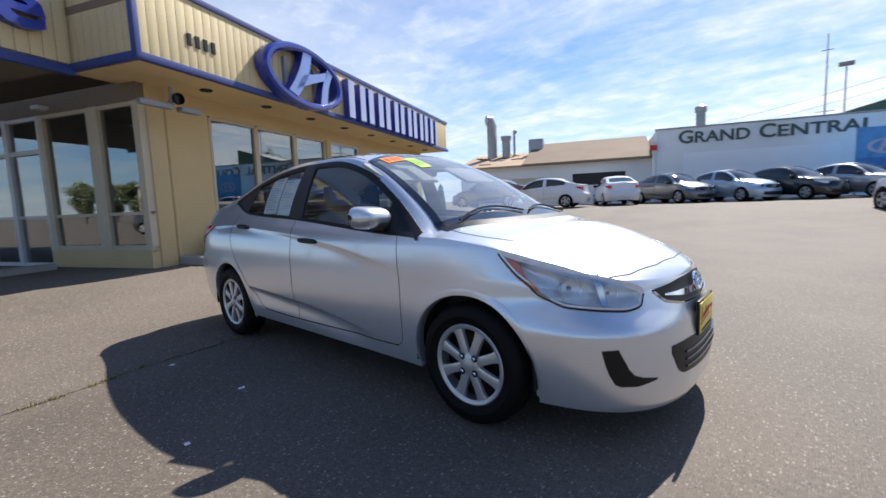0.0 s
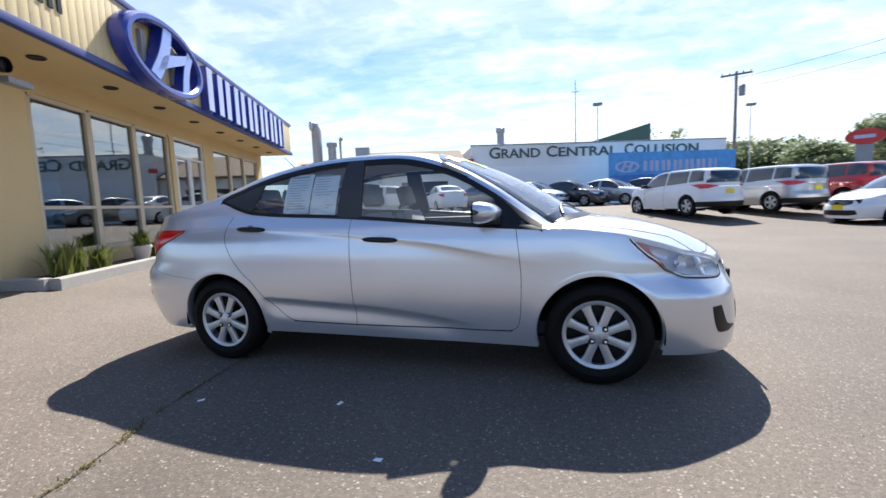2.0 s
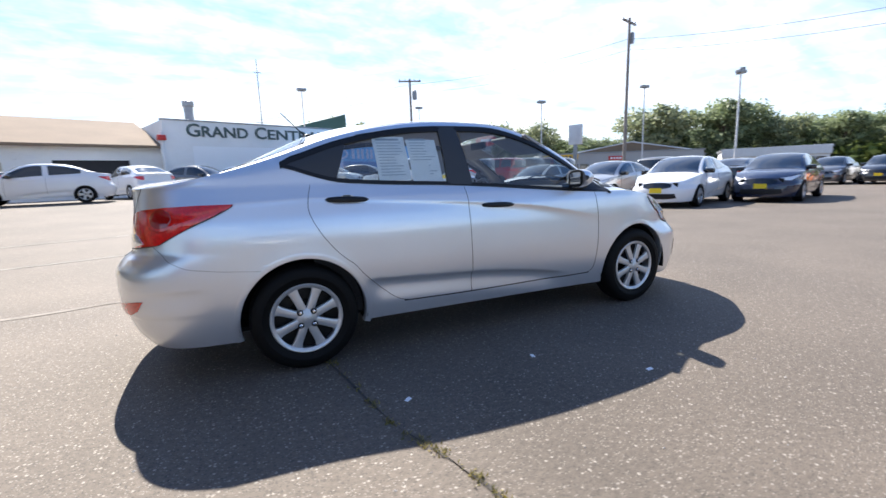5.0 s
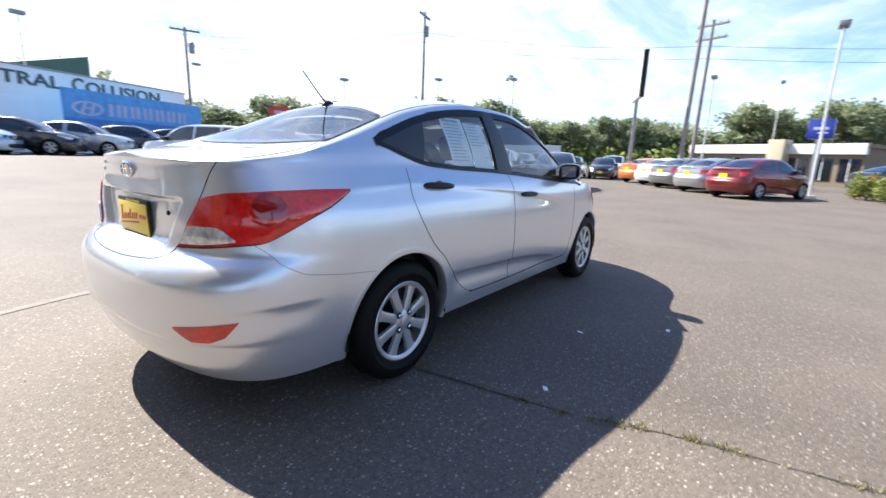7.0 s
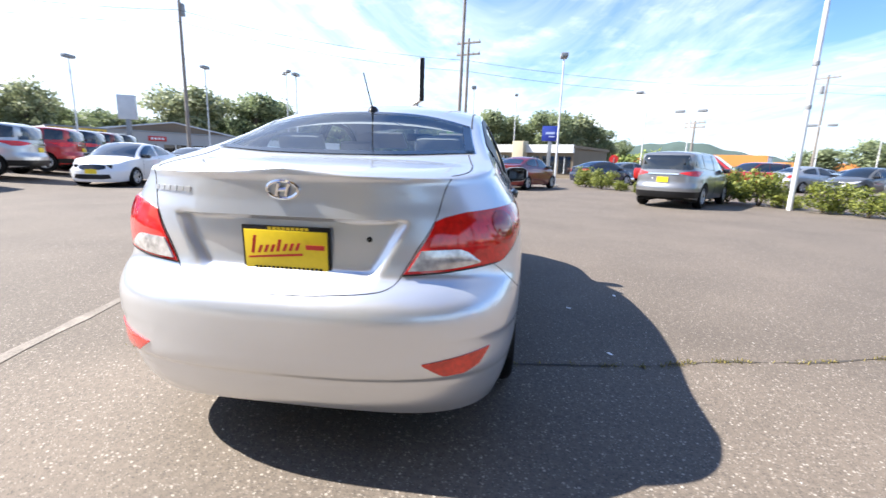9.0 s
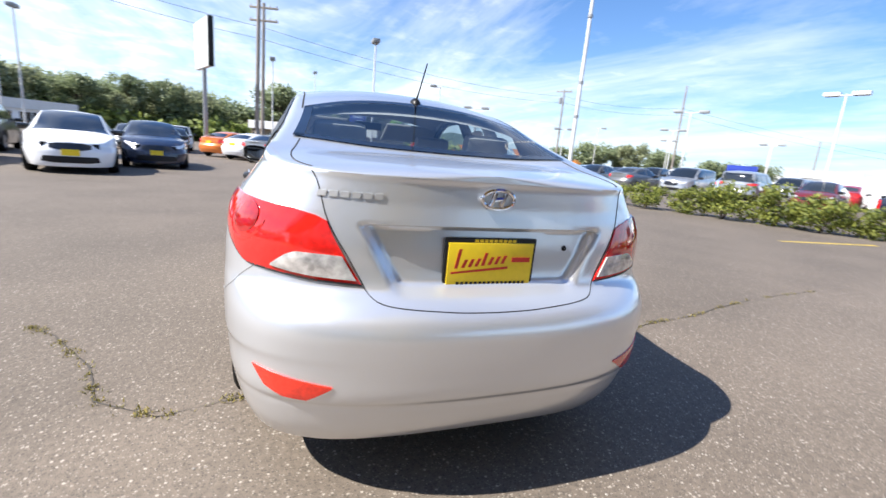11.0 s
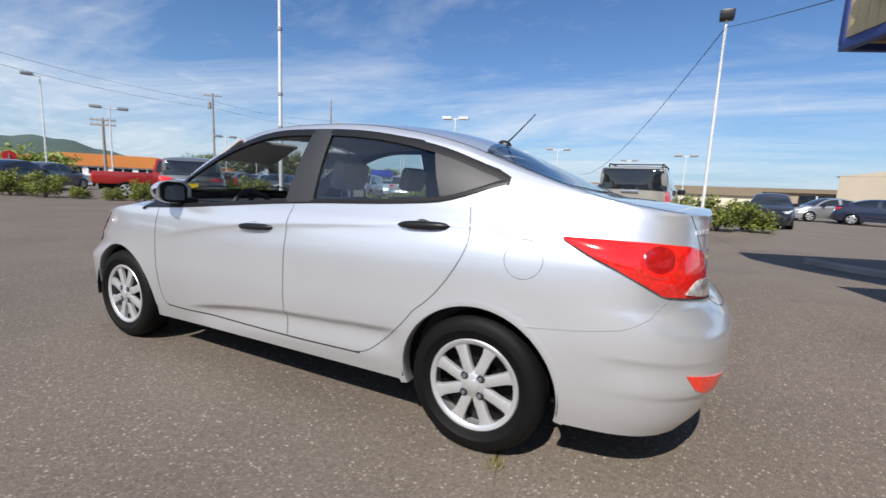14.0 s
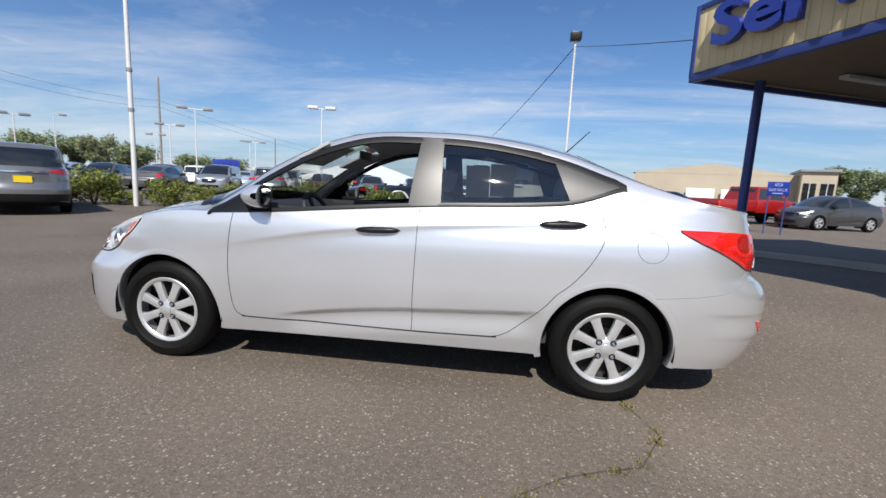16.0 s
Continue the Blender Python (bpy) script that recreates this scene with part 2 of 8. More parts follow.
LAMP_CLEAR = surface("headlamp lens and bowl", (0.80, 0.82, 0.85), 0.3, 0.35, var=0.12, scale=7, fine=30, coat=1.0, world_space=False)
AMBER = lens("amber lens", (0.58, 0.105, 0.02))
PLATE_YELLOW = surface("yellow plate insert", (0.85, 0.62, 0.02), 0.35, var=0.05, coat=0.3, world_space=False)
INK_RED = surface("red print", (0.55, 0.03, 0.02), 0.4, var=0.05, world_space=False)
PILLAR = surface("satin black pillar film", (0.016, 0.016, 0.0165), 0.43, var=0.08, world_space=False, spec=0.75)
GLASS_LENS = glass("clear lamp cover", (0.95, 0.96, 0.97), 0.95, 1.5)
LAMP_SMOKE = surface("smoked lamp bezel", (0.24, 0.245, 0.25), 0.25, 0.4, var=0.15, coat=1.0, world_space=False)
LAMP_BOWL = surface("polished lamp reflector", (0.74, 0.75, 0.77), 0.22, 0.9, var=0.05, coat=1.0, world_space=False)
SEAT_GREY = surface("grey seat cloth", (0.40, 0.40, 0.41), 0.95, var=0.15, fine=200, bump=0.2, world_space=False)
CABIN = surface("charcoal cabin plastic", (0.035, 0.035, 0.038), 0.6, var=0.15, world_space=False)
PAPER = surface("printed paper", (0.86, 0.87, 0.87), 0.7, var=0.06, scale=20, fine=140, world_space=False)
INK_GREY = surface("grey print", (0.40, 0.45, 0.50), 0.7, var=0.1, world_space=False)
STICK_ORANGE = surface("orange window sticker", (0.85, 0.25, 0.02), 0.5, var=0.05, world_space=False)
STICK_GREEN = surface("lime window sticker", (0.45, 0.85, 0.08), 0.5, var=0.05, world_space=False)
BEIGE = surface("pale yellow stucco", (0.60, 0.46, 0.24), 0.85, var=0.08, scale=0.9, fine=70, bump=0.2, dirt=(0.42, 0.32, 0.17), dirt_amount=0.3)
BEIGE_BOARD = surface("pale yellow board paint", (0.66, 0.54, 0.31), 0.7, var=0.09, scale=0.8, fine=50, bump=0.12, dirt=(0.42, 0.34, 0.2), dirt_amount=0.35)
BLUE_TRIM = surface("blue trim paint", (0.035, 0.06, 0.23), 0.5, var=0.12, scale=1.5)
BLUE_SIGN = surface("royal blue sign enamel", (0.018, 0.04, 0.30), 0.25, var=0.08, coat=0.5)
STROKE_BLUE = surface("pale blue emblem face", (0.24, 0.32, 0.62), 0.2, 0.3, var=0.12, scale=2, coat=0.6)
SIGN_FACE = surface("pale sign face", (0.42, 0.48, 0.70), 0.3, var=0.06, coat=0.4)
WHITE_PAINT = surface("white wall paint", (0.84, 0.84, 0.83), 0.85, var=0.06, scale=0.4, fine=30, bump=0.1, dirt=(0.5, 0.49, 0.46), dirt_amount=0.35)
WHITE_PATCH = surface("fresh white patch paint", (0.87, 0.88, 0.89), 0.85, var=0.03, scale=0.5)
GREEN_LETTER = surface("dark green letter paint", (0.07, 0.105, 0.10), 0.6, var=0.1)
BANNER_BLUE = surface("blue banner vinyl", (0.09, 0.36, 0.76), 0.45, var=0.18, scale=0.25, fine=3)
BANNER_DEEP = surface("deep blue banner vinyl", (0.05, 0.22, 0.58), 0.45, var=0.15, scale=0.3, fine=3)
ROOF_TAN = surface("tan roof felt", (0.42, 0.30, 0.20), 0.9, var=0.18, scale=0.6, fine=20, bump=0.3, dirt=(0.2, 0.14, 0.1), dirt_amount=0.6)
ROOF_BROWN = surface("brown roof felt", (0.22, 0.16, 0.11), 0.9, var=0.15, scale=0.5, fine=20, bump=0.3)
GALV = surface("galvanised duct", (0.36, 0.37, 0.38), 0.45, 0.6, var=0.15, scale=2)
GREEN_METAL = surface("green metal siding", (0.05, 0.13, 0.11), 0.5, var=0.1, scale=0.8)
WOOD_POLE = surface("weathered pole wood", (0.25, 0.22, 0.195), 0.9, var=0.25, scale=1.5, fine=30, bump=0.3)
POLE_WHITE = surface("white pole paint", (0.62, 0.63, 0.63), 0.5, var=0.08)
POLE_GREY = surface("grey pole steel", (0.28, 0.29, 0.30), 0.5, 0.3, var=0.1)
WIRE = surface("black cable", (0.02, 0.02, 0.02), 0.7, var=0.05)
TAN_WALL = surface("tan metal wall", (0.46, 0.40, 0.28), 0.7, var=0.06, scale=0.5)
CREAM_WALL = surface("cream metal wall", (0.62, 0.57, 0.44), 0.7, var=0.06, scale=0.5)
SIGN_YELLOW = surface("yellow sign enamel", (0.78, 0.46, 0.03), 0.4, var=0.08)
STORE_GREY = surface("grey store stucco", (0.42, 0.41, 0.40), 0.85, var=0.1, scale=0.4)
WAREHOUSE = surface("weathered tan metal siding", (0.44, 0.38, 0.29), 0.7, var=0.08, scale=0.5)
TAN_BROWN = surface("tan brown wall", (0.34, 0.27, 0.19), 0.8, var=0.1, scale=0.5)
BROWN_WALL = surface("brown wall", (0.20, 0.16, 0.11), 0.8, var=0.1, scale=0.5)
ORANGE_WALL = surface("orange fascia", (0.62, 0.22, 0.05), 0.6, var=0.08, scale=0.3)
DARK_DOOR = surface("dark opening", (0.02, 0.02, 0.022), 0.7, var=0.2)
FRAME_ALU = surface("beige window frame", (0.52, 0.45, 0.32), 0.45, 0.0, var=0.08)
SHOP_GLASS = glass("shop window glass", (0.50, 0.57, 0.57), 0.95, 2.05)
SHOP_GLOOM = surface("dim showroom", (0.05, 0.045, 0.04), 0.8, var=0.3, scale=0.7)
BARK = surface("bark", (0.10, 0.075, 0.055), 0.95, var=0.3, scale=4, fine=40, bump=0.4)
CURB_YELLOW = surface("worn yellow kerb paint", (0.58, 0.42, 0.10), 0.8, var=0.15, scale=2, dirt=(0.3, 0.28, 0.25), dirt_amount=0.7)
RED_SIGN = surface("red sign enamel", (0.55, 0.025, 0.02), 0.35, var=0.06)
BARE_EARTH = surface("bark mulch", (0.12, 0.08, 0.055), 0.95, var=0.35, scale=9, fine=60, bump=0.5)
HILL = surface("far wooded hill", (0.055, 0.085, 0.075), 0.95, var=0.2, scale=0.02, fine=0.2)
TEAL_CLOTH = surface("teal canvas", (0.02, 0.15, 0.19), 0.9, var=0.15, scale=6, fine=160, bump=0.2)
TERRACOTTA = surface("pale pot", (0.55, 0.52, 0.47), 0.8, var=0.1)


def leaf_material(name, dark, light):
    m = bpy.data.materials.new(name)
    m.use_nodes = True
    nt = m.node_tree
    b = nt.nodes["Principled BSDF"]
    b.inputs["Roughness"].default_value = 0.6
    isl = nt.nodes.new("ShaderNodeNewGeometry")
    ramp = nt.nodes.new("ShaderNodeMix")
    ramp.data_type = "RGBA"
    nt.links.new(isl.outputs["Random Per Island"], ramp.inputs["Factor"])
    ramp.inputs["A"].default_value, ramp.inputs["B"].default_value = (*dark, 1), (*light, 1)
    nt.links.new(ramp.outputs["Result"], b.inputs["Base Color"])
    thin, both_ = nt.nodes.new("ShaderNodeBsdfTranslucent"), nt.nodes.new("ShaderNodeMixShader")
    both_.inputs[0].default_value = 0.4
    nt.links.new(ramp.outputs["Result"], thin.inputs["Color"])
    nt.links.new(b.outputs[0], both_.inputs[1]), nt.links.new(thin.outputs[0], both_.inputs[2])
    nt.links.new(both_.outputs[0], nt.nodes["Material Output"].inputs["Surface"])
    return m


LEAF_TREE = leaf_material("tree leaves", (0.13, 0.17, 0.095), (0.32, 0.37, 0.19))
LEAF_TREE_PALE = leaf_material("pale tree leaves", (0.16, 0.19, 0.11), (0.40, 0.43, 0.24))
LEAF_BUSH = leaf_material("bright bush leaves", (0.055, 0.09, 0.02), (0.31, 0.33, 0.06))
LEAF_GRASS = leaf_material("weed blades", (0.08, 0.13, 0.03), (0.30, 0.32, 0.08))
LEAF_MOSS = leaf_material("crack moss", (0.10, 0.10, 0.03), (0.34, 0.27, 0.07))
LEAF_SHRUB = leaf_material("roadside shrub leaves", (0.13, 0.18, 0.05), (0.34, 0.40, 0.10))

# ---- building tools ----


class Shape:
    """Vertices and faces gathered for one mesh."""

    def __init__(self):
        self.v, self.f = [], []

    def add(self, verts, faces):
        k = len(self.v)
        self.v.extend([tuple(map(float, p)) for p in verts])
        self.f.extend([tuple(k + i for i in f) for f in faces])
        return self

    def grid(self, p, wrap=False, flip=False):
        p = np.asarray(p)
        n, m = p.shape[:2]
        faces = []
        for i in range(n - 1):
            for j in range(m if wrap else m - 1):
                a, b, c, d = i * m + j, i * m + (j + 1) % m, (i + 1) * m + (j + 1) % m, (i + 1) * m + j
                faces.append((a, d, c, b) if flip else (a, b, c, d))
        return self.add(p.reshape(-1, 3), faces)

    def box(self, lo, hi, bevel=0.0):
        (x0, y0, z0), (x1, y1, z1) = lo, hi
        if bevel <= 0:
            v = [(x, y, z) for z in (z0, z1) for x, y in ((x0, y0), (x1, y0), (x1, y1), (x0, y1))]
            return self.add(v, [(3, 2, 1, 0), (4, 5, 6, 7), (0, 1, 5, 4), (1, 2, 6, 5), (2, 3, 7, 6), (3, 0, 4, 7)])
        bm = bmesh.new()
        bmesh.ops.create_cube(bm, size=1)
        for q in bm.verts:
            q.co = Vector((x0 + (q.co.x + 0.5) * (x1 - x0), y0 + (q.co.y + 0.5) * (y1 - y0), z0 + (q.co.z + 0.5) * (z1 - z0)))
        bmesh.ops.bevel(bm, geom=bm.edges[:], offset=bevel, segments=2, affect="EDGES", profile=0.6)
        bm.verts.index_update()
        self.add([q.co for q in bm.verts], [[q.index for q in f.verts] for f in bm.faces])
        bm.free()
        return self

    def tube(self, path, radius, sides=8, cap=True):
        path = [Vector(p) for p in path]
        rad = radius if isinstance(radius, (list, tuple)) else [radius] * len(path)
        rings = []
        for i, p in enumerate(path):
            d = (path[min(i + 1, len(path) - 1)] - path[max(i - 1, 0)]).normalized()
            a = d.cross(Vector((0, 0, 1)) if abs(d.z) < 0.9 else Vector((1, 0, 0))).normalized()
            b = d.cross(a)
            rings.append([p + rad[i] * (math.cos(t) * a + math.sin(t) * b) for t in np.linspace(0, 2 * math.pi, sides, endpoint=False)])
        k = len(self.v)
        self.grid(rings, wrap=True)
        if cap:
            self.f.append(tuple(range(k, k + sides)))
            e = k + (len(path) - 1) * sides
            self.f.append(tuple(range(e + sides - 1, e - 1, -1)))
        return self

    def lathe(self, profile, sides=32, axis="y", centre=(0, 0, 0)):
        """profile: (radius, along) pairs, turned about an axis."""
        ring = []
        for r, h in profile:
            row = []
            for t in np.linspace(0, 2 * math.pi, sides, endpoint=False):
                c, s = r * math.cos(t), r * math.sin(t)
                p = {"y": (c, h, s), "z": (c, s, h), "x": (h, c, s)}[axis]
                row.append(tuple(np.add(p, centre)))
            ring.append(row)
        return self.grid(ring, wrap=True)

    def prism(self, poly, lo, hi, axis="z"):
        """A polygon pushed along an axis."""
        n = len(poly)
        put = {"z": lambda a, b, h: (a, b, h), "y": lambda a, b, h: (a, h, b), "x": lambda a, b, h: (h, a, b)}[axis]
        v = [put(a, b, lo) for a, b in poly] + [put(a, b, hi) for a, b in poly]
        return self.add(v, [tuple(range(n - 1, -1, -1)), tuple(range(n, 2 * n))] + [(i, (i + 1) % n, n + (i + 1) % n, n + i) for i in range(n)])

    def moved(self, m):
        self.v = [tuple(m @ Vector(p)) for p in self.v]
        return self

    def mirrored(self):
        """The same shape on the other side of the y = 0 plane, added."""
        k = len(self.v)
        v = [(x, -y, z) for x, y, z in self.v]
        f = [tuple(k + i for i in reversed(g)) for g in self.f]
        self.v += v
        self.f += f
        return self

    def flipped(self):
        s = Shape()
        s.v = [(x, -y, z) for x, y, z in self.v]
        s.f = [tuple(reversed(g)) for g in self.f]
        return s

    def mesh(self, name, material, smooth=None, weld=0.0, fix=True):
        me = bpy.data.meshes.new(name)
        me.from_pydata(self.v, [], self.f)
        bm = bmesh.new()
        bm.from_mesh(me)
        if weld:
            bmesh.ops.remove_doubles(bm, verts=bm.verts[:], dist=weld)
        if fix:
            bmesh.ops.recalc_face_normals(bm, faces=bm.faces[:])
        bm.to_mesh(me)
        bm.free()
        me.materials.append(material)
        if smooth is not None:
            me.polygons.foreach_set("use_smooth", [True] * len(me.polygons))
            me.set_sharp_from_angle(angle=radians(smooth))
        me.update()
        return me


def part(name, shape, material, parent=None, label="", smooth=35, weld=0.0, fix=True):
    """Links a shape as one mesh object under a thing or under a part."""
    me = shape if isinstance(shape, bpy.types.Mesh) else shape.mesh(name, material, smooth, weld, fix)
    ob = new(name, me)
    if parent is not None:
        ob.parent = parent
    return tagged(ob, label)


def thing(name, label, category, group="", m=None, kind=""):
    ob = new(name)
    ob.empty_display_size = 0.2
    if m is not None:
        ob.matrix_basis = m
    return tagged(ob, label, category, group, kind)


def solid(name, shape, material, label, category, group="", smooth=35, kind="", m=None):
    """A thing that is one mesh."""
    ob = part(name, shape, material, None, "", smooth)
    if m is not None:
        ob.matrix_basis = m
    return tagged(ob, label, category, group, kind)


def curve(*pts):
    """A smooth curve through (x, y) pairs."""
    xs, ys = np.array([p[0] for p in pts], float), np.array([p[1] for p in pts], float)
    d = np.gradient(ys, xs)
    s = np.diff(ys) / np.diff(xs)
    for i in range(1, len(xs) - 1):
        if s[i - 1] * s[i] <= 0:
            d[i] = 0
        else:
            d[i] = np.sign(d[i]) * min(abs(d[i]), 3 * abs(s[i - 1]), 3 * abs(s[i]))

    def at(x):
        x = np.clip(np.asarray(x, float), xs[0], xs[-1])
        i = np.clip(np.searchsorted(xs, x) - 1, 0, len(xs) - 2)
        h = xs[i + 1] - xs[i]
        t = (x - xs[i]) / h
        return ys[i] * (1 + 2 * t) * (1 - t) ** 2 + h * d[i] * t * (1 - t) ** 2 + ys[i + 1] * t * t * (3 - 2 * t) + h * d[i + 1] * t * t * (t - 1)

    return at


def ease(x, a, b):
    t = np.clip((np.asarray(x, float) - a) / (b - a), 0, 1)
    return t * t * (3 - 2 * t)


FACADE = pose(-4.126, -0.527, 0, 0, 0, 111.6)


def ground_z(x, y):
    """The lot is level round the car, and rises gently to the showroom and to the far row."""
    x, y = np.asarray(x, float), np.asarray(y, float)
    inward = -(0.930 * (x + 4.126) + 0.368 * (y + 0.527))
    along = -0.368 * (x + 4.126) + 0.930 * (y + 0.527)
    apron = 0.24 * ease(inward, -1.6, 0.9) * ease(along, -7.0, -1.0) * (1 - ease(along, 16, 26))
    return apron + 0.60 * ease(y - 0.3 * x, 8.5, 20)


def on_ground(x, y, turn=0.0, lift=0.0):
    return pose(x, y, float(ground_z(x, y)) + lift, 0, 0, turn)


def bar_text(words, size, material, m, name, parent=None, depth=0.02, width=None, label="", align="LEFT", weight=0.0):
    """Raised letters in the built-in font, as a mesh."""
    cu = bpy.data.curves.new(name, "FONT")
    cu.body, cu.size, cu.extrude, cu.align_x = words, size, depth / 2, align
    cu.resolution_u, cu.offset = 3, weight
    tmp = bpy.data.objects.new(name, cu)
    scene.collection.objects.link(tmp)
    bpy.context.view_layer.update()
    me = bpy.data.meshes.new_from_object(tmp.evaluated_get(bpy.context.evaluated_depsgraph_get()))
    bpy.data.objects.remove(tmp)
    bpy.data.curves.remove(cu)
    xs = [v.co.x for v in me.vertices]
    k = width / (max(xs) - min(xs)) if width else 1.0
    x0 = min(xs) if align == "LEFT" else 0.0
    for v in me.vertices:
        v.co.x = (v.co.x - x0) * k
    me.transform(m)
    me.materials.clear()
    me.materials.append(material)
    ob = new(name, me)
    if parent is not None:
        ob.parent = parent
    return tagged(ob, label)

# ---- cars ----


def superellipse(p, q, wide=1.1, deep=0.8):
    t = np.linspace(0, math.pi / 2, 4000)
    x, y = np.sin(t) ** (2 / p), np.cos(t) ** (2 / q)
    s = np.concatenate([[0], np.cumsum(np.hypot(np.diff(x) * wide, np.diff(y) * deep))])
    return s / s[-1], x, y


class Form:
    """The outer surface of a car body: nose along +x, one side at a time (y >= 0)."""

    def __init__(self, w, xf, xr, belt, low, rail_z, rail_y, centre, crown=2.3, taper=0.012, crease=None, lower=None, recess=None, arches=((-1.285, 0.30, 0.345), (1.285, 0.30, 0.345)), ends=(-1.0, 1.0), flare=0.006, front_pq=(4.0, 2.4), nose_pq=(3.0, 2.2), rear_pq=(6.0, 2.4), nose_z=(0.5, 0.66), shelf=None):
        self.w, self.xf, self.xr, self.belt, self.low = w, xf, xr, belt, low
        self.rail_z, self.rail_y, self.centre, self.crown, self.taper = rail_z, rail_y, centre, crown, taper
        self.crease, self.lower, self.recess, self.arches, self.flare = crease, lower, recess, arches, flare
        self.x2, self.x1 = ends
        self.shelf = shelf
        self.front_pq, self.nose_pq, self.rear_pq, self.nose_z = front_pq, nose_pq, rear_pq, nose_z
        self.tabs = [superellipse(*pq) for pq in (self.front_pq, self.nose_pq, self.rear_pq)]

    def end_xy(self, e, k):
        s, x, y = self.tabs[k]
        return np.interp(e, s, x), np.interp(e, s, y)

    def width(self, x, z, y_frac=1.0):
        """Half width with its taper, arches and creases."""
        w = self.w(z) * (1 - self.taper * np.clip(np.abs(x) - 0.2, 0, 3) ** 2)
        for ax, az, ar in self.arches:
            d = np.hypot(x - ax, z - az)
            w = w + self.flare * np.exp(-((d - ar - 0.015) / 0.05) ** 2) * (z > az - 0.15)
        if self.crease is not None:
            u = np.maximum(self.crease(x) - z, 0)
            keep = ease(x, -1.75, -1.45) * (1 - ease(x, 0.40, 1.05))
            w = w - 0.016 * (1 - np.exp(-u / 0.026)) * np.exp(-u / 0.13) * keep
        if self.lower is not None:
            u = np.maximum(self.lower(x) - z, 0)
            keep = ease(x, -0.95, -0.8) * (1 - ease(x, 0.35, 0.62))
            w = w - 0.024 * (1 - np.exp(-u / 0.012)) * (1 - ease(u, 0.03, 0.17)) * keep
        if self.shelf is not None:
            u = np.maximum(self.shelf - z, 0)
            w = w - 0.008 * (1 - np.exp(-u / 0.012)) * (1 - ease(u, 0.02, 0.13)) * (1 - ease(x, -1.90, -1.72))
        return w

    def ring(self, a, z):
        """The point at a round the body (-2 rear centre, -1..1 side, 2 front centre) and height z."""
        a, z = np.broadcast_arrays(np.asarray(a, float), np.asarray(z, float))
        mid = self.x2 + (np.clip(a, -1, 1) + 1) / 2 * (self.x1 - self.x2)
        fx, fy = self.end_xy(np.clip(a - 1, 0, 1), 0)
        nx, ny = self.end_xy(np.clip(a - 1, 0, 1), 1)
        k = ease(z, *self.nose_z)
        fx, fy = fx + (nx - fx) * k, fy + (ny - fy) * k
        rx, ry = self.end_xy(np.clip(-1 - a, 0, 1), 2)
        x = np.where(a > 1, self.x1 + (self.xf(z) - self.x1) * fx, np.where(a < -1, self.x2 + (self.xr(z) - self.x2) * rx, mid))
        y = self.width(x, z) * np.where(a > 1, fy, np.where(a < -1, ry, 1.0))
        if self.recess is not None:
            x = x + np.where(a < -1, self.recess(y, z), 0)
        return x, y

    def find(self, z, x=None, y=None, rear=True):
        """The place round the body at height z where the side reaches x, or the end reaches y."""
        lo, hi = (-2.0, 2.0) if x is not None else ((-2.0, -1.0) if rear else (1.0, 2.0))
        for _ in range(40):
            m = (lo + hi) / 2
            px, py = self.ring(m, z)
            low = px < x if x is not None else ((py < y) if rear else (py > y))
            lo, hi = (m, hi) if low else (lo, m)
        return (lo + hi) / 2

    def top(self, x):
        return self.belt(x)

    def rail(self, x, ytop):
        return np.minimum(self.rail_y(x), ytop * 0.985), np.maximum(self.rail_z(x), self.belt(x) + 0.002)

    def upper(self, x, v, ytop, ztop):
        """Above the belt: v 0..1 from the belt to the roof rail, 1..2 from the rail to the middle."""
        yr, zr = self.rail(x, ytop)
        zc = np.maximum(self.centre(x), zr + 0.002)
        s = np.clip(v, 0, 1)
        bow = 0.018 * np.sin(math.pi * s) * np.clip((zr - ztop) / 0.3, 0, 1)
        ys, zs = ytop + (yr - ytop) * s + bow, ztop + (zr - ztop) * s
        f = np.clip(2 - v, 0, 1)
        yc, zz = yr * f, zr + (zc - zr) * (1 - f ** self.crown)
        return np.where(v <= 1, ys, yc), np.where(v <= 1, zs, zz)

    def side(self, x, z, out=0.0):
        """The point of the side window surface at x, z."""
        zt = self.belt(x)
        yt = self.side_width(x, zt)
        yr, zr = self.rail(x, yt)
        s = np.clip((z - zt) / np.maximum(zr - zt, 1e-3), -0.2, 1.2)
        bow = 0.018 * np.sin(math.pi * np.clip(s, 0, 1)) * np.clip((zr - zt) / 0.3, 0, 1)
        return np.stack([x + 0 * z, yt + (yr - yt) * s + bow + out, z + out * 0.35 + 0 * x], -1)

    def side_width(self, x, z):
        x, z = np.broadcast_arrays(np.asarray(x, float), np.asarray(z, float))
        k = ease(z, *self.nose_z)
        p = self.front_pq[0] + (self.nose_pq[0] - self.front_pq[0]) * k
        q = self.front_pq[1] + (self.nose_pq[1] - self.front_pq[1]) * k
        xf = np.clip((x - self.x1) / (self.xf(z) - self.x1), 0, 1)
        xr = np.clip((x - self.x2) / (self.xr(z) - self.x2), 0, 1)
        return self.width(x, z) * (1 - xf ** p) ** (1 / q) * (1 - xr ** self.rear_pq[0]) ** (1 / self.rear_pq[1])

    def roof(self, x, f, out=0.0):
        """The point of the top surface at x and the fraction f of the rail's half width (signed)."""
        x, f = np.broadcast_arrays(np.asarray(x, float), np.asarray(f, float))
        zt = self.belt(x)
        yt = self.side_width(x, zt)
        y, z = self.upper(x, 2 - np.abs(f), yt, zt)
        return np.stack([x, np.sign(f) * y, z + out], -1)

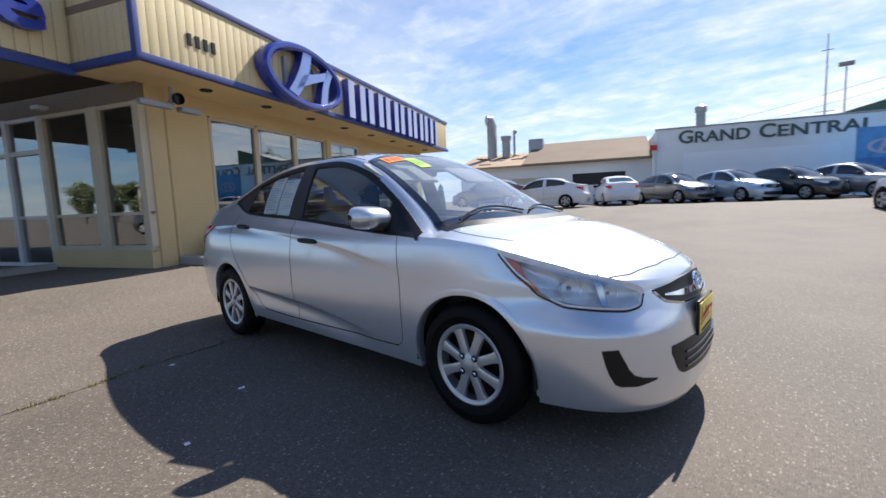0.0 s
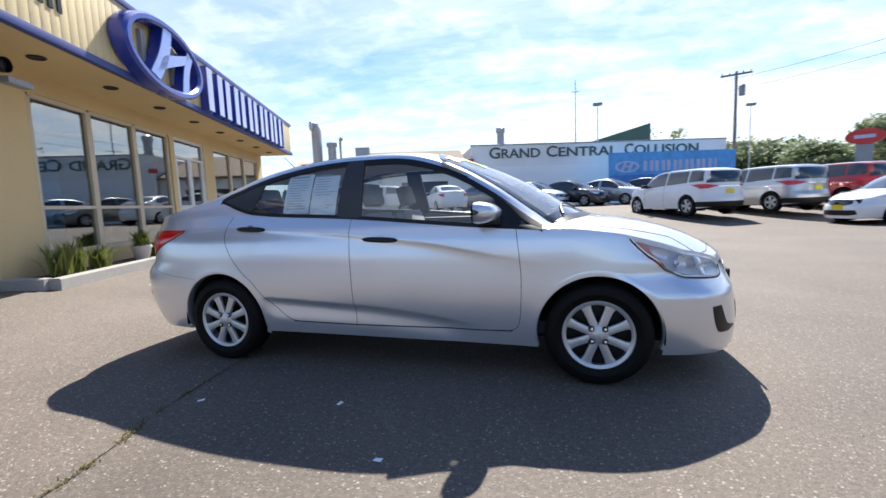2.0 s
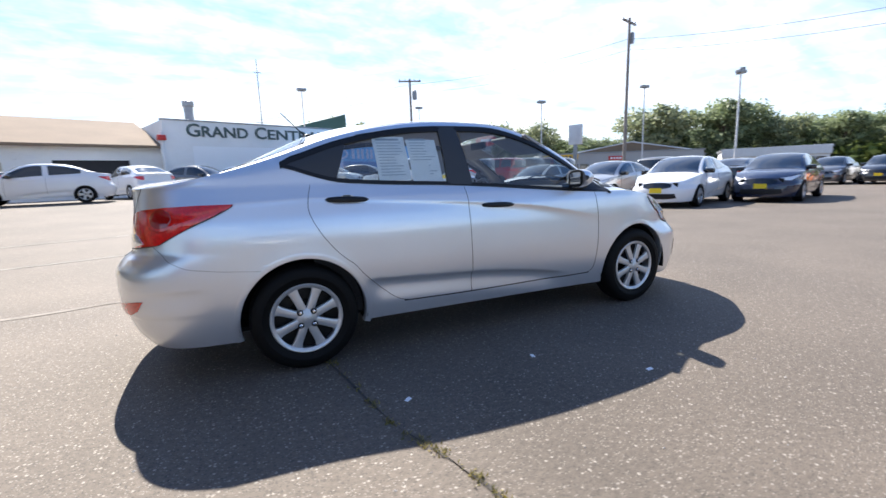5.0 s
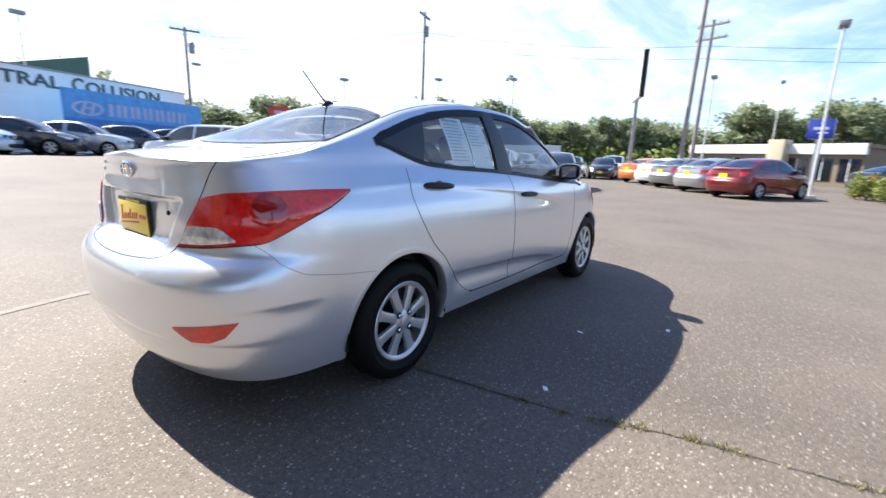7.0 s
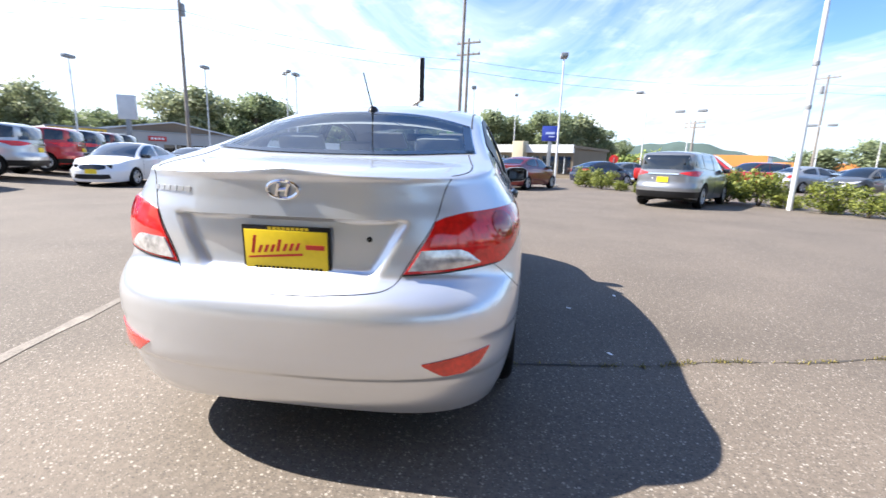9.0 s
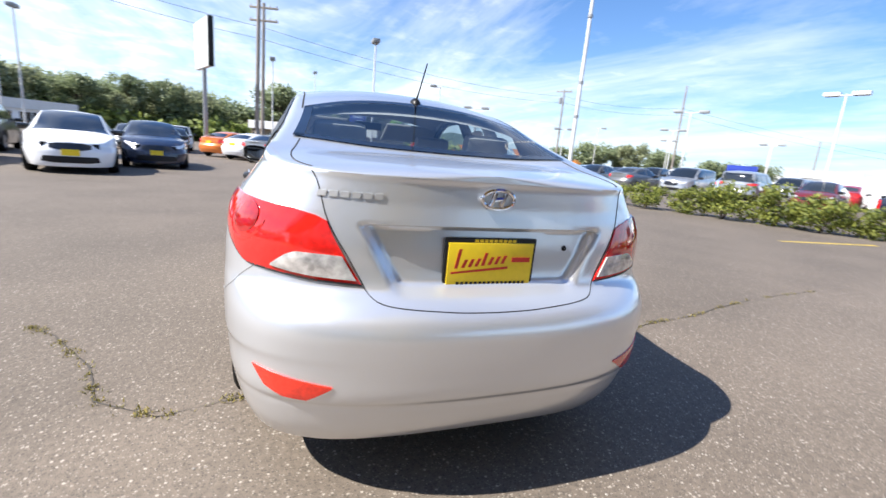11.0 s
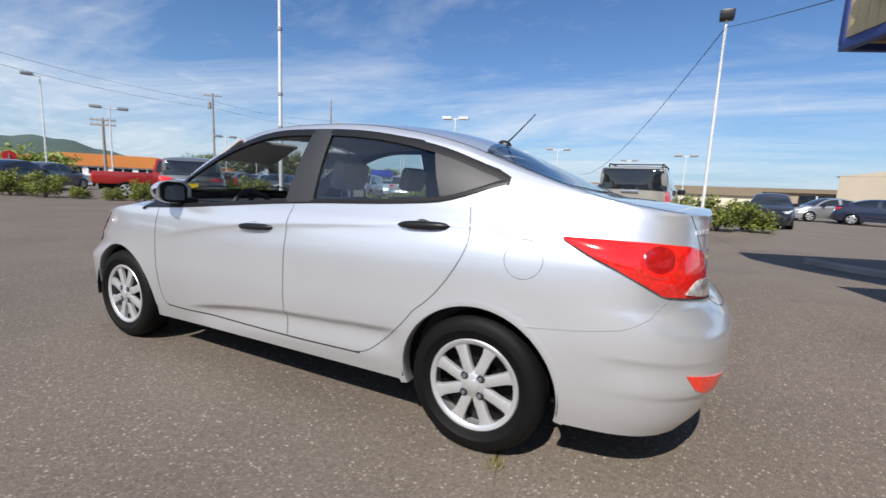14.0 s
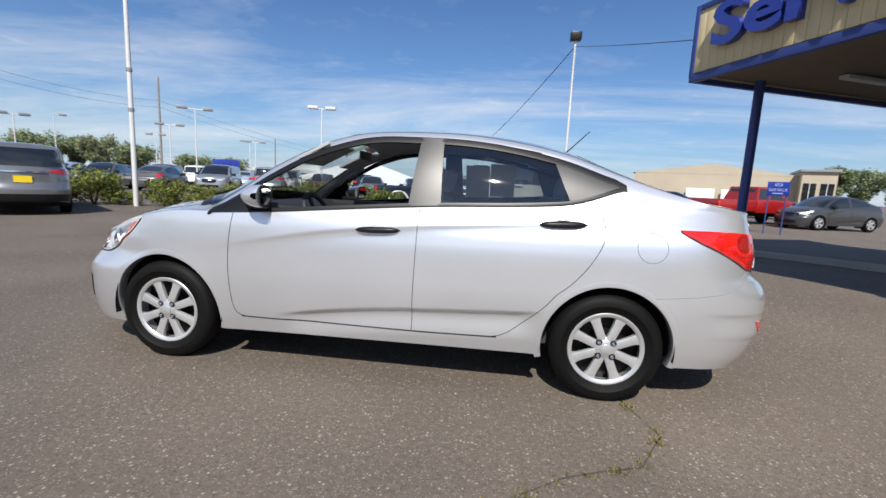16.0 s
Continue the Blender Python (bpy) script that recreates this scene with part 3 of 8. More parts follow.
    def body(self, n_end=46, n_mid=90, rows=60, n_side=9, n_top=14, holes=None):
        """The painted shell of one side as a Shape; holes(x, y, z, upper) marks vertices in openings."""
        a = np.concatenate([np.linspace(-2, -1, n_end), np.linspace(-1, 1, n_mid)[1:], np.linspace(1, 2, n_end)[1:]])
        x = self.ring(a, 0.8 + 0 * a)[0]
        for _ in range(5):
            x, ytop = self.ring(a, self.belt(x))
        ztop = self.belt(x)
        zlow = self.low(x)
        v = np.linspace(0, 1, rows)[:, None]
        z = zlow + (ztop - zlow) * v
        aa = np.broadcast_to(a, z.shape)
        px, py = self.ring(aa, z)
        # pull the vertices near a wheel opening onto its edge
        for ax, az, ar in self.arches:
            dx, dz = px - ax, z - az
            d = np.hypot(dx, dz)
            near = (np.abs(d - ar) < 0.014) & (py > 0.4)
            k = np.where(near, ar / np.maximum(d, 1e-6), 1.0)
            nx, nz = ax + dx * k, az + dz * k
            py = np.where(near, self.side_width(nx, nz), py)
            px, z = np.where(near, nx, px), np.where(near, nz, z)
        lower = np.stack([px, py, z], -1)
        vv = np.concatenate([np.linspace(0, 1, n_side), np.linspace(1, 2, n_top)[1:]])[:, None]
        uy, uz = self.upper(x, vv, ytop, ztop)
        up = np.stack([np.broadcast_to(x, uy.shape), uy, uz], -1)
        pts = np.concatenate([lower, up[1:]])
        n, m = pts.shape[:2]
        cx, cz = (pts[:-1, :-1, 0] + pts[1:, 1:, 0]) / 2, (pts[:-1, :-1, 2] + pts[1:, 1:, 2]) / 2
        cy = (pts[:-1, :-1, 1] + pts[1:, 1:, 1]) / 2
        cut = np.zeros(cx.shape, bool)
        for ax, az, ar in self.arches:
            cut |= (np.hypot(cx - ax, cz - az) < ar + 0.012) & (cy > 0.4)
        if holes is not None:
            is_up = np.arange(n - 1)[:, None] >= rows - 1
            cut |= holes(cx, cy, cz, is_up)
        s = Shape()
        idx = np.arange(n * m).reshape(n, m)
        keep = np.argwhere(~cut)
        s.add(pts.reshape(-1, 3), [(idx[i, j], idx[i, j + 1], idx[i + 1, j + 1], idx[i + 1, j]) for i, j in keep])
        # turned-in lips round the wheel openings
        for ax, az, ar in self.arches:
            t = np.linspace(math.radians(-14), math.radians(194), 60)
            ring_y = lambda g: self.side_width(ax + (ar + g) * np.cos(t), az + (ar + g) * np.sin(t))
            rows_ = [np.stack([ax + (ar + g) * np.cos(t), ring_y(g) - i, az + (ar + g) * np.sin(t)], -1) for g, i in ((0.034, 0.0006), (0.030, -0.0003), (0.010, -0.0005), (0.0, 0.0), (-0.003, 0.006), (-0.004, 0.03), (0.0, 0.06))]
            s.grid(rows_)
        return s

    def patch(self, low, high, out=0.004, n=24, m=8, skirt=0.012, bulge=0.0):
        """A panel on the ring between two curves of (a, z) points, proud by out, with an edge turned in."""
        low, high = np.array(low, float), np.array(high, float)

        def run(c):
            d = np.concatenate([[0], np.cumsum(np.hypot(np.diff(c[:, 0]) * 1.2, np.diff(c[:, 1])))])
            t = np.linspace(0, d[-1], n)
            return np.stack([np.interp(t, d, c[:, 0]), np.interp(t, d, c[:, 1])], -1)

        lo, hi = run(low), run(high)
        t = np.linspace(0, 1, m)[:, None, None]
        az = lo + (hi - lo) * t
        s = Shape()
        q = self.lifted(az[..., 0], az[..., 1], out)
        if bulge:
            u = np.sin(math.pi * np.linspace(0, 1, m))[:, None] * np.sin(math.pi * np.linspace(0, 1, n))[None, :] ** 0.5
            q = self.lifted(az[..., 0], az[..., 1], out + bulge * u)
        s.grid(q)
        inner = self.lifted(az[..., 0], az[..., 1], out - skirt)
        for a_, b_ in ((q[0], inner[0]), (q[-1], inner[-1]), (q[:, 0], inner[:, 0]), (q[:, -1], inner[:, -1])):
            s.grid([a_, b_])
        return s

    def lifted(self, a, z, out):
        e = 0.004
        x, y = self.ring(a, z)
        xa, ya = self.ring(np.clip(a + e, -2, 2), z)
        xb, yb = self.ring(np.clip(a - e, -2, 2), z)
        tx, ty = xa - xb, ya - yb
        ln = np.maximum(np.hypot(tx, ty), 1e-6)
        nx, ny = -ty / ln, tx / ln
        sign = np.where(nx * x + ny * np.maximum(y, 0.05) < 0, -1, 1)
        out = np.asarray(out)
        return np.stack([x + nx * sign * out, y + ny * sign * out, z + 0 * x], -1)

    def seam(self, pts, wide=0.0038, out=0.0012, upper=False, n=60):
        """A narrow dark joint that follows (a, z) points round the body."""
        c = np.array(pts, float)
        d = np.concatenate([[0], np.cumsum(np.hypot(np.diff(c[:, 0]) * 1.2, np.diff(c[:, 1])))])
        t = np.linspace(0, d[-1], n)
        c = np.stack([np.interp(t, d, c[:, 0]), np.interp(t, d, c[:, 1])], -1)
        for _ in range(3):
            c[1:-1] = (c[:-2] + 2 * c[1:-1] + c[2:]) / 4
        p = self.lifted(c[:, 0], c[:, 1], out)
        tan = np.gradient(p, axis=0)
        tan /= np.maximum(np.linalg.norm(tan, axis=1, keepdims=True), 1e-9)
        deep = p - self.lifted(c[:, 0], c[:, 1], out - 0.01)
        deep /= np.maximum(np.linalg.norm(deep, axis=1, keepdims=True), 1e-9)
        across = np.cross(tan, deep)
        return Shape().grid([p - across * wide / 2 - deep * 0.004, p - across * wide / 2, p + across * wide / 2, p + across * wide / 2 - deep * 0.004])


def wheel(parent, x, y, r=0.30, wide=0.18, hub=0.196, spokes=8, detail=True):
    """A wheel with its outer face towards the side of y. Part: wheel > tyre, rim, cover."""
    side = 1 if y > 0 else -1
    w = new("wheel")
    w.parent = parent
    w.matrix_basis = pose(x, y, r, 0, 0, 0 if side > 0 else 180)
    sides = 56 if detail else 20
    part("tyre", Shape().lathe([(hub + 0.004, -wide / 2), (r - 0.04, -wide / 2 - 0.004), (r - 0.012, -wide / 2 + 0.012), (r, -wide / 2 + 0.04), (r, -0.008), (r - 0.006, -0.006), (r - 0.006, 0.006), (r, 0.008), (r, wide / 2 - 0.04), (r - 0.012, wide / 2 - 0.012), (r - 0.035, wide / 2 + 0.002), (r - 0.062, wide / 2 + 0.004), (r - 0.066, wide / 2 - 0.001), (hub + 0.012, wide / 2 - 0.004), (hub + 0.003, wide / 2 - 0.012)], sides), RUBBER, w, smooth=50)
    face = wide / 2 - 0.018
    part("brake_disc", Shape().lathe([(0.001, face - 0.055), (0.09, face - 0.055), (0.095, face - 0.07), (hub, face - 0.075)], sides), STEEL_DARK, w)
    rim = Shape().lathe([(hub - 0.006, face - 0.07), (hub - 0.012, face - 0.012), (hub - 0.02, face + 0.002), (hub - 0.012, face + 0.010), (hub, face + 0.012), (hub + 0.006, face + 0.006), (hub + 0.004, face - 0.012)], sides)
    for i in range(spokes):
        t = 2 * math.pi * (i + 0.5) / spokes
        prof = []
        for rr, half, h in ((0.028, 0.019, face + 0.004), (0.07, 0.0235, face + 0.006), (0.12, 0.0240, face + 0.003), (0.150, 0.0255, face + 0.002), (hub - 0.026, 0.031, face + 0.002), (hub - 0.018, 0.038, face + 0.0015), (hub - 0.011, 0.052, face + 0.001)):
            prof.append([(rr, -half, h - 0.020), (rr, -half * 0.92, h - 0.003), (rr, -half * 0.6, h), (rr, half * 0.6, h), (rr, half * 0.92, h - 0.003), (rr, half, h - 0.020)])
        pts = [[(px * math.cos(t) - py * math.sin(t), h, px * math.sin(t) + py * math.cos(t)) for px, py, h in row] for row in prof]
        rim.grid(pts)
    rim.lathe([(0.068, face - 0.02), (0.062, face - 0.001), (0.046, face + 0.009), (0.028, face + 0.012)], 28 if detail else 12)
    part("rim", rim, ALLOY, w, "silver eight-spoke wheel cover", smooth=40)
    cap = Shape().lathe([(0.026, face + 0.008), (0.029, face + 0.015), (0.022, face + 0.018), (0.001, face + 0.019)], 24 if detail else 10)
    part("centre_cap", cap, ALLOY, w)
    if detail:
        for i in range(4):
            t = 2 * math.pi * (i + 0.5) / 4
            part("wheel_nut", Shape().lathe([(0.011, face - 0.005), (0.0105, face + 0.010), (0.006, face + 0.013), (0.001, face + 0.013)], 6, centre=(0.052 * math.cos(t), 0.006, 0.052 * math.sin(t))), CHROME, w)
            part("nut_recess", Shape().lathe([(0.0175, face + 0.0105), (0.015, face + 0.0125), (0.009, face + 0.0122)], 16, centre=(0.052 * math.cos(t), 0.0, 0.052 * math.sin(t))), BLACK_TRIM, w)
    return w

# ---- the silver sedan ----
SEDAN = dict(
    w=curve((0.10, 0.74), (0.20, 0.775), (0.30, 0.805), (0.45, 0.832), (0.60, 0.842), (0.72, 0.842), (0.82, 0.836), (0.88, 0.826), (0.95, 0.797), (1.0, 0.762), (1.06, 0.722), (1.12, 0.70)),
    taper=0.012,
    xf=curve((0.10, 2.08), (0.16, 2.118), (0.20, 2.136), (0.29, 2.142), (0.45, 2.130), (0.57, 2.110), (0.66, 2.082), (0.72, 2.052), (0.76, 1.99), (0.85, 1.9), (1.0, 1.85)),
    xr=curve((0.10, -2.08), (0.20, -2.13), (0.28, -2.185), (0.36, -2.214), (0.392, -2.224), (0.402, -2.234), (0.48, -2.244), (0.58, -2.246), (0.64, -2.232), (0.69, -2.188), (0.715, -2.155), (0.74, -2.142), (0.85, -2.132), (0.92, -2.124), (0.98, -2.118), (1.03, -2.118), (1.06, -2.125), (1.1, -2.13)),
    belt=curve((-2.2, 1.052), (-2.0, 1.052), (-1.7, 1.062), (-1.35, 1.064), (-1.066, 1.052), (-0.78, 1.034), (-0.38, 1.014), (-0.165, 1.0), (0.277, 0.963), (0.65, 0.932), (0.98, 0.915), (1.135, 0.912), (1.336, 0.887), (1.5, 0.852), (1.7, 0.79), (1.85, 0.735), (2.0, 0.71), (2.1, 0.70)),
    low=curve((-2.25, 0.365), (-2.195, 0.345), (-2.14, 0.27), (-2.06, 0.222), (-1.9, 0.213), (-1.6, 0.215), (-0.9, 0.228), (0.0, 0.222), (0.95, 0.205), (1.6, 0.175), (2.1, 0.16)),
    rail_z=curve((-2.2, 1.05), (-2.0, 1.058), (-1.8, 1.085), (-1.6, 1.135), (-1.345, 1.215), (-1.05, 1.318), (-0.68, 1.393), (-0.3, 1.421), (0.11, 1.407), (0.41, 1.322), (0.68, 1.178), (0.95, 0.985), (1.04, 0.925), (1.15, 0.914), (1.4, 0.88), (2.1, 0.60)),
    rail_y=curve((-2.2, 0.70), (-2.0, 0.695), (-1.8, 0.685), (-1.6, 0.655), (-1.345, 0.612), (-1.05, 0.578), (-0.68, 0.56), (-0.3, 0.558), (0.11, 0.563), (0.41, 0.592), (0.68, 0.638), (0.95, 0.695), (1.04, 0.74), (1.15, 0.78), (1.4, 0.9), (2.1, 0.9)),
    centre=curve((-2.2, 1.062), (-2.0, 1.088), (-1.85, 1.104), (-1.68, 1.120), (-1.62, 1.142), (-1.4, 1.240), (-1.08, 1.372), (-0.85, 1.428), (-0.667, 1.453), (-0.22, 1.474), (0.1, 1.462), (0.22, 1.445), (0.6, 1.318), (0.92, 1.160), (1.22, 0.988), (1.30, 0.962), (1.5, 0.935), (1.75, 0.875), (1.9, 0.815), (2.0, 0.76), (2.1, 0.70)),
    crown=2.3,
    front_pq=(4.8, 2.6),
    rear_pq=(8.0, 2.6),
    shelf=0.535,
    flare=0.003,
    crease=curve((-1.8, 0.945), (-1.57, 0.953), (-1.2, 0.965), (-0.8, 0.94), (-0.24, 0.90), (0.257, 0.848), (0.84, 0.742), (1.1, 0.695)),
    lower=curve((-1.0, 0.485), (-0.888, 0.478), (-0.464, 0.455), (-0.106, 0.434), (0.256, 0.393), (0.62, 0.33)),
)


def plate_recess(y, z):
    """The hollow in the boot lid that holds the number plate."""
    half = 0.30 + (z - 0.70) / 0.21 * 0.115
    return 0.030 * ease(z, 0.700, 0.742) * (1 - ease(z, 0.902, 0.914)) * (1 - ease(np.abs(y), half - 0.035, half + 0.012))


SEDAN_FORM = Form(recess=plate_recess, **SEDAN)
F = SEDAN_FORM
WINDOW_TOP = curve((-1.36, 1.150), (-1.345, 1.162), (-1.2, 1.222), (-1.047, 1.276), (-0.85, 1.325), (-0.677, 1.356), (-0.304, 1.385), (-0.1, 1.386), (0.108, 1.373), (0.28, 1.33), (0.411, 1.282), (0.681, 1.132), (0.98, 0.928), (1.0, 0.918))
WINDOW_LOW = curve((-1.36, 1.148), (-1.33, 1.150), (-1.27, 1.128), (-1.16, 1.088), (-1.066, 1.062), (-0.92, 1.046), (-0.78, 1.036), (-0.38, 1.016), (-0.165, 1.002), (0.277, 0.965), (0.65, 0.934), (0.98, 0.917))
SHIELD_LOW = curve((0, 1.235), (0.5, 1.19), (1.0, 1.03))
SHIELD_TOP = curve((0, 0.235), (0.6, 0.255), (1.0, 0.33))
REAR_LOW = curve((0, -1.665), (0.5, -1.645), (1.0, -1.56))
REAR_TOP = curve((0, -1.125), (0.6, -1.145), (1.0, -1.20))


A = lambda x, z: F.find(z, x=x)
B = lambda y, z: F.find(z, y=y, rear=True)
C = lambda y, z: F.find(z, y=y, rear=False)
head_up = [(A(1.445, 0.852), 0.852), (A(1.497, 0.838), 0.838), (A(1.631, 0.797), 0.797), (A(1.72, 0.763), 0.763), (C(0.576, 0.734), 0.734), (C(0.505, 0.706), 0.706), (C(0.448, 0.676), 0.676)]
head_lo = [(A(1.450, 0.846), 0.846), (A(1.489, 0.800), 0.800), (A(1.556, 0.740), 0.740), (A(1.626, 0.672), 0.672), (A(1.734, 0.622), 0.622), (C(0.635, 0.608), 0.608), (C(0.552, 0.600), 0.600), (C(0.484, 0.612), 0.612), (C(0.446, 0.660), 0.660)]


def round_corner(pts):
    """The places of ring points by x - y, which grows round the front corner, with their heights."""
    q = [(F.ring(a, z), z) for a, z in pts]
    return np.array([float(x - y) for (x, y), z in q]), np.array([z for _, z in q])


HEAD_UP, HEAD_LO = round_corner(head_up), round_corner(head_lo)


def sedan_holes(x, y, z, up):
    zt = F.belt(x)
    yt = F.side_width(x, zt)
    yr, zr = F.rail(x, yt)
    f = y / np.maximum(yr, 1e-3)
    glass_side = up & (f > 1.002) & (x > -1.28) & (x < 0.93) & (z < WINDOW_TOP(x) + 0.004) & (z > WINDOW_LOW(x) + 0.006)
    shield = up & (f < 0.9) & (x < SHIELD_LOW(f) - 0.035) & (x > SHIELD_TOP(f) + 0.035)
    rear = up & (f < 0.86) & (x > REAR_LOW(f) + 0.035) & (x < REAR_TOP(f) - 0.035)
    s = x - y
    lamp = ~up & (x > 1.3) & (s > HEAD_LO[0][0] + 0.03) & (s < HEAD_UP[0][-1] - 0.014) & (z < np.interp(s, *HEAD_UP) - 0.011) & (z > np.interp(s, *HEAD_LO) + 0.011)
    return glass_side | shield | rear | lamp


hero = thing("sedan", "silver metallic four-door sedan parked on worn asphalt", "car")
shell = F.body(n_end=130, n_mid=110, rows=100, n_side=14, n_top=22, holes=sedan_holes)
part("body", shell.mirrored(), SILVER, hero, "silver metallic paint with dealer dust", smooth=50, weld=0.0008)
both = lambda s: s.mirrored()


def pair(name, shape, material, parent, label="", smooth=35):
    part(name, shape, material, parent, label, smooth)
    part(name, shape.flipped(), material, parent, label, smooth)


# dark shell inside the body, so that nothing shines through the joints
for ax in (-1.285, 1.285):
    under = Shape()
    t = np.linspace(math.radians(-8), math.radians(188), 30)
    arc = np.stack([ax + 0.352 * np.cos(t), 0 * t, 0.30 + 0.352 * np.sin(t)], -1)
    under.grid([arc + [0, 0.80, 0], arc + [0, 0.46, 0]])
    k = len(under.v)
    under.add([tuple(p + [0, 0.46, 0]) for p in arc], [tuple(range(len(arc)))])
    pair("wheel_well_lining", under, WELL, hero, smooth=60)
tray = Shape().box((-1.70, -0.62, 0.225), (1.70, 0.62, 0.25)).box((-1.95, -0.5, 0.27), (1.90, 0.5, 0.30))
for s_ in (-1, 1):
    tray.box((-0.93, min(s_ * 0.60, s_ * 0.69), 0.21), (0.93, max(s_ * 0.60, s_ * 0.69), 0.236))
part("floor_pan", tray, WELL, hero)

# glass
def pane(x0, x1, out, lo_in=0.012, hi_in=0.012, n=26, m=10, slant0=0.0, slant1=0.0):
    t = np.linspace(0, 1, m)[:, None]
    u = np.linspace(0, 1, n)[None, :]
    xa, xb = x0 + slant0 * t, x1 + slant1 * t
    x = xa + (xb - xa) * u
    zl, zh = WINDOW_LOW(x) + lo_in, np.maximum(WINDOW_TOP(x) - hi_in, WINDOW_LOW(x) + lo_in + 0.002)
    return F.side(x, zl + (zh - zl) * t, out)


def frame_band(x0, x1, which, wide, out=0.004, n=40):
    x = np.linspace(x0, x1, n)
    if which == "top":
        a, b = WINDOW_TOP(x) - wide, WINDOW_TOP(x) + 0.010
    else:
        a, b = WINDOW_LOW(x) - 0.006, WINDOW_LOW(x) + wide
    t = np.array([0, 0, 0.5, 1, 1])[:, None]
    o = np.array([-0.012, out, out + 0.002, out, -0.012])[:, None]
    z = a + (b - a) * t
    return F.side(np.broadcast_to(x, z.shape), z, np.broadcast_to(o, z.shape))


def post(x0, x1, x0t, x1t, out=0.005):
    u = np.array([0, 0, 0.25, 0.75, 1, 1])[None, :]
    t = np.linspace(0, 1, 10)[:, None]
    o = np.array([-0.015, out, out + 0.002, out + 0.002, out, -0.015])[None, :]
    xa, xb = x0 + (x0t - x0) * t, x1 + (x1t - x1) * t
    x = xa + (xb - xa) * u
    zl, zh = WINDOW_LOW(x) + 0.0, WINDOW_TOP(x) + 0.006
    return F.side(x, zl + (zh - zl) * t, o + 0 * x)


for side_ in (1, -1):
    word = lambda s: s if side_ > 0 else s.flipped()
    part("window_frame", word(Shape().grid(frame_band(-1.345, 0.985, "top", 0.026)).grid(frame_band(-1.34, 0.985, "belt", 0.016))), BLACK_TRIM, hero)
    part("door_post", word(Shape().grid(post(-0.352, -0.172, -0.335, -0.205))), PILLAR, hero)
    quarter = Shape().grid(pane(-1.335, -1.055, 0.003, 0.0, 0.0, slant1=0.10))
    qt = part("quarter_panel_trim", word(quarter), PILLAR, hero, "satin black quarter trim")
    part("trim_edge", word(Shape().grid(F.side(np.array([[-1.062, -1.050], [-0.972, -0.960]]), np.array([[WINDOW_LOW(-1.062), WINDOW_LOW(-1.05)], [WINDOW_TOP(-0.972), WINDOW_TOP(-0.96)]]), 0.0055))), BLACK_TRIM, qt)
    part("mirror_sail", word(Shape().grid(pane(0.70, 0.985, 0.003, 0.0, 0.0))), BLACK_TRIM, hero)
    rear_pane = part("rear_door_glass", word(Shape().grid(pane(-1.06, -0.345, -0.004, 0.0, 0.0, slant0=0.10))), GLASS_TINT, hero, smooth=60)
    rear_pane.visible_shadow = False
    if side_ < 0:
        part("front_door_glass", word(Shape().grid(pane(-0.18, 0.705, -0.004, 0.0, 0.0))), GLASS_TINT, hero, smooth=60)


def sheet(low, high, flim, out, n=40, m=24):
    f = np.linspace(-flim, flim, n)[None, :]
    t = np.linspace(0, 1, m)[:, None]
    xl, xh = low(np.abs(f)), high(np.abs(f))
    return F.roof(xl + (xh - xl) * t, f + 0 * t, out)


for nm, low, high, flim, mat_ in (("windscreen", SHIELD_LOW, SHIELD_TOP, 0.955, GLASS_CLEAR), ("rear_window", REAR_LOW, REAR_TOP, 0.915, GLASS_TINT)):
    g = sheet(low, high, flim, 0.004)
    shield = part(nm, Shape().grid(g[1:-1, 1:-1]), mat_, hero, smooth=60)
    rim_ = Shape()
    big = sheet(low, high, flim, 0.006, 60, 40)
    rim_.grid(big[:4]).grid(big[-4:]).grid(big[:, :3]).grid(big[:, -3:])
    part("glass_border", rim_, BLACK_GLOSS, shield, "black ceramic glass edge", smooth=60)

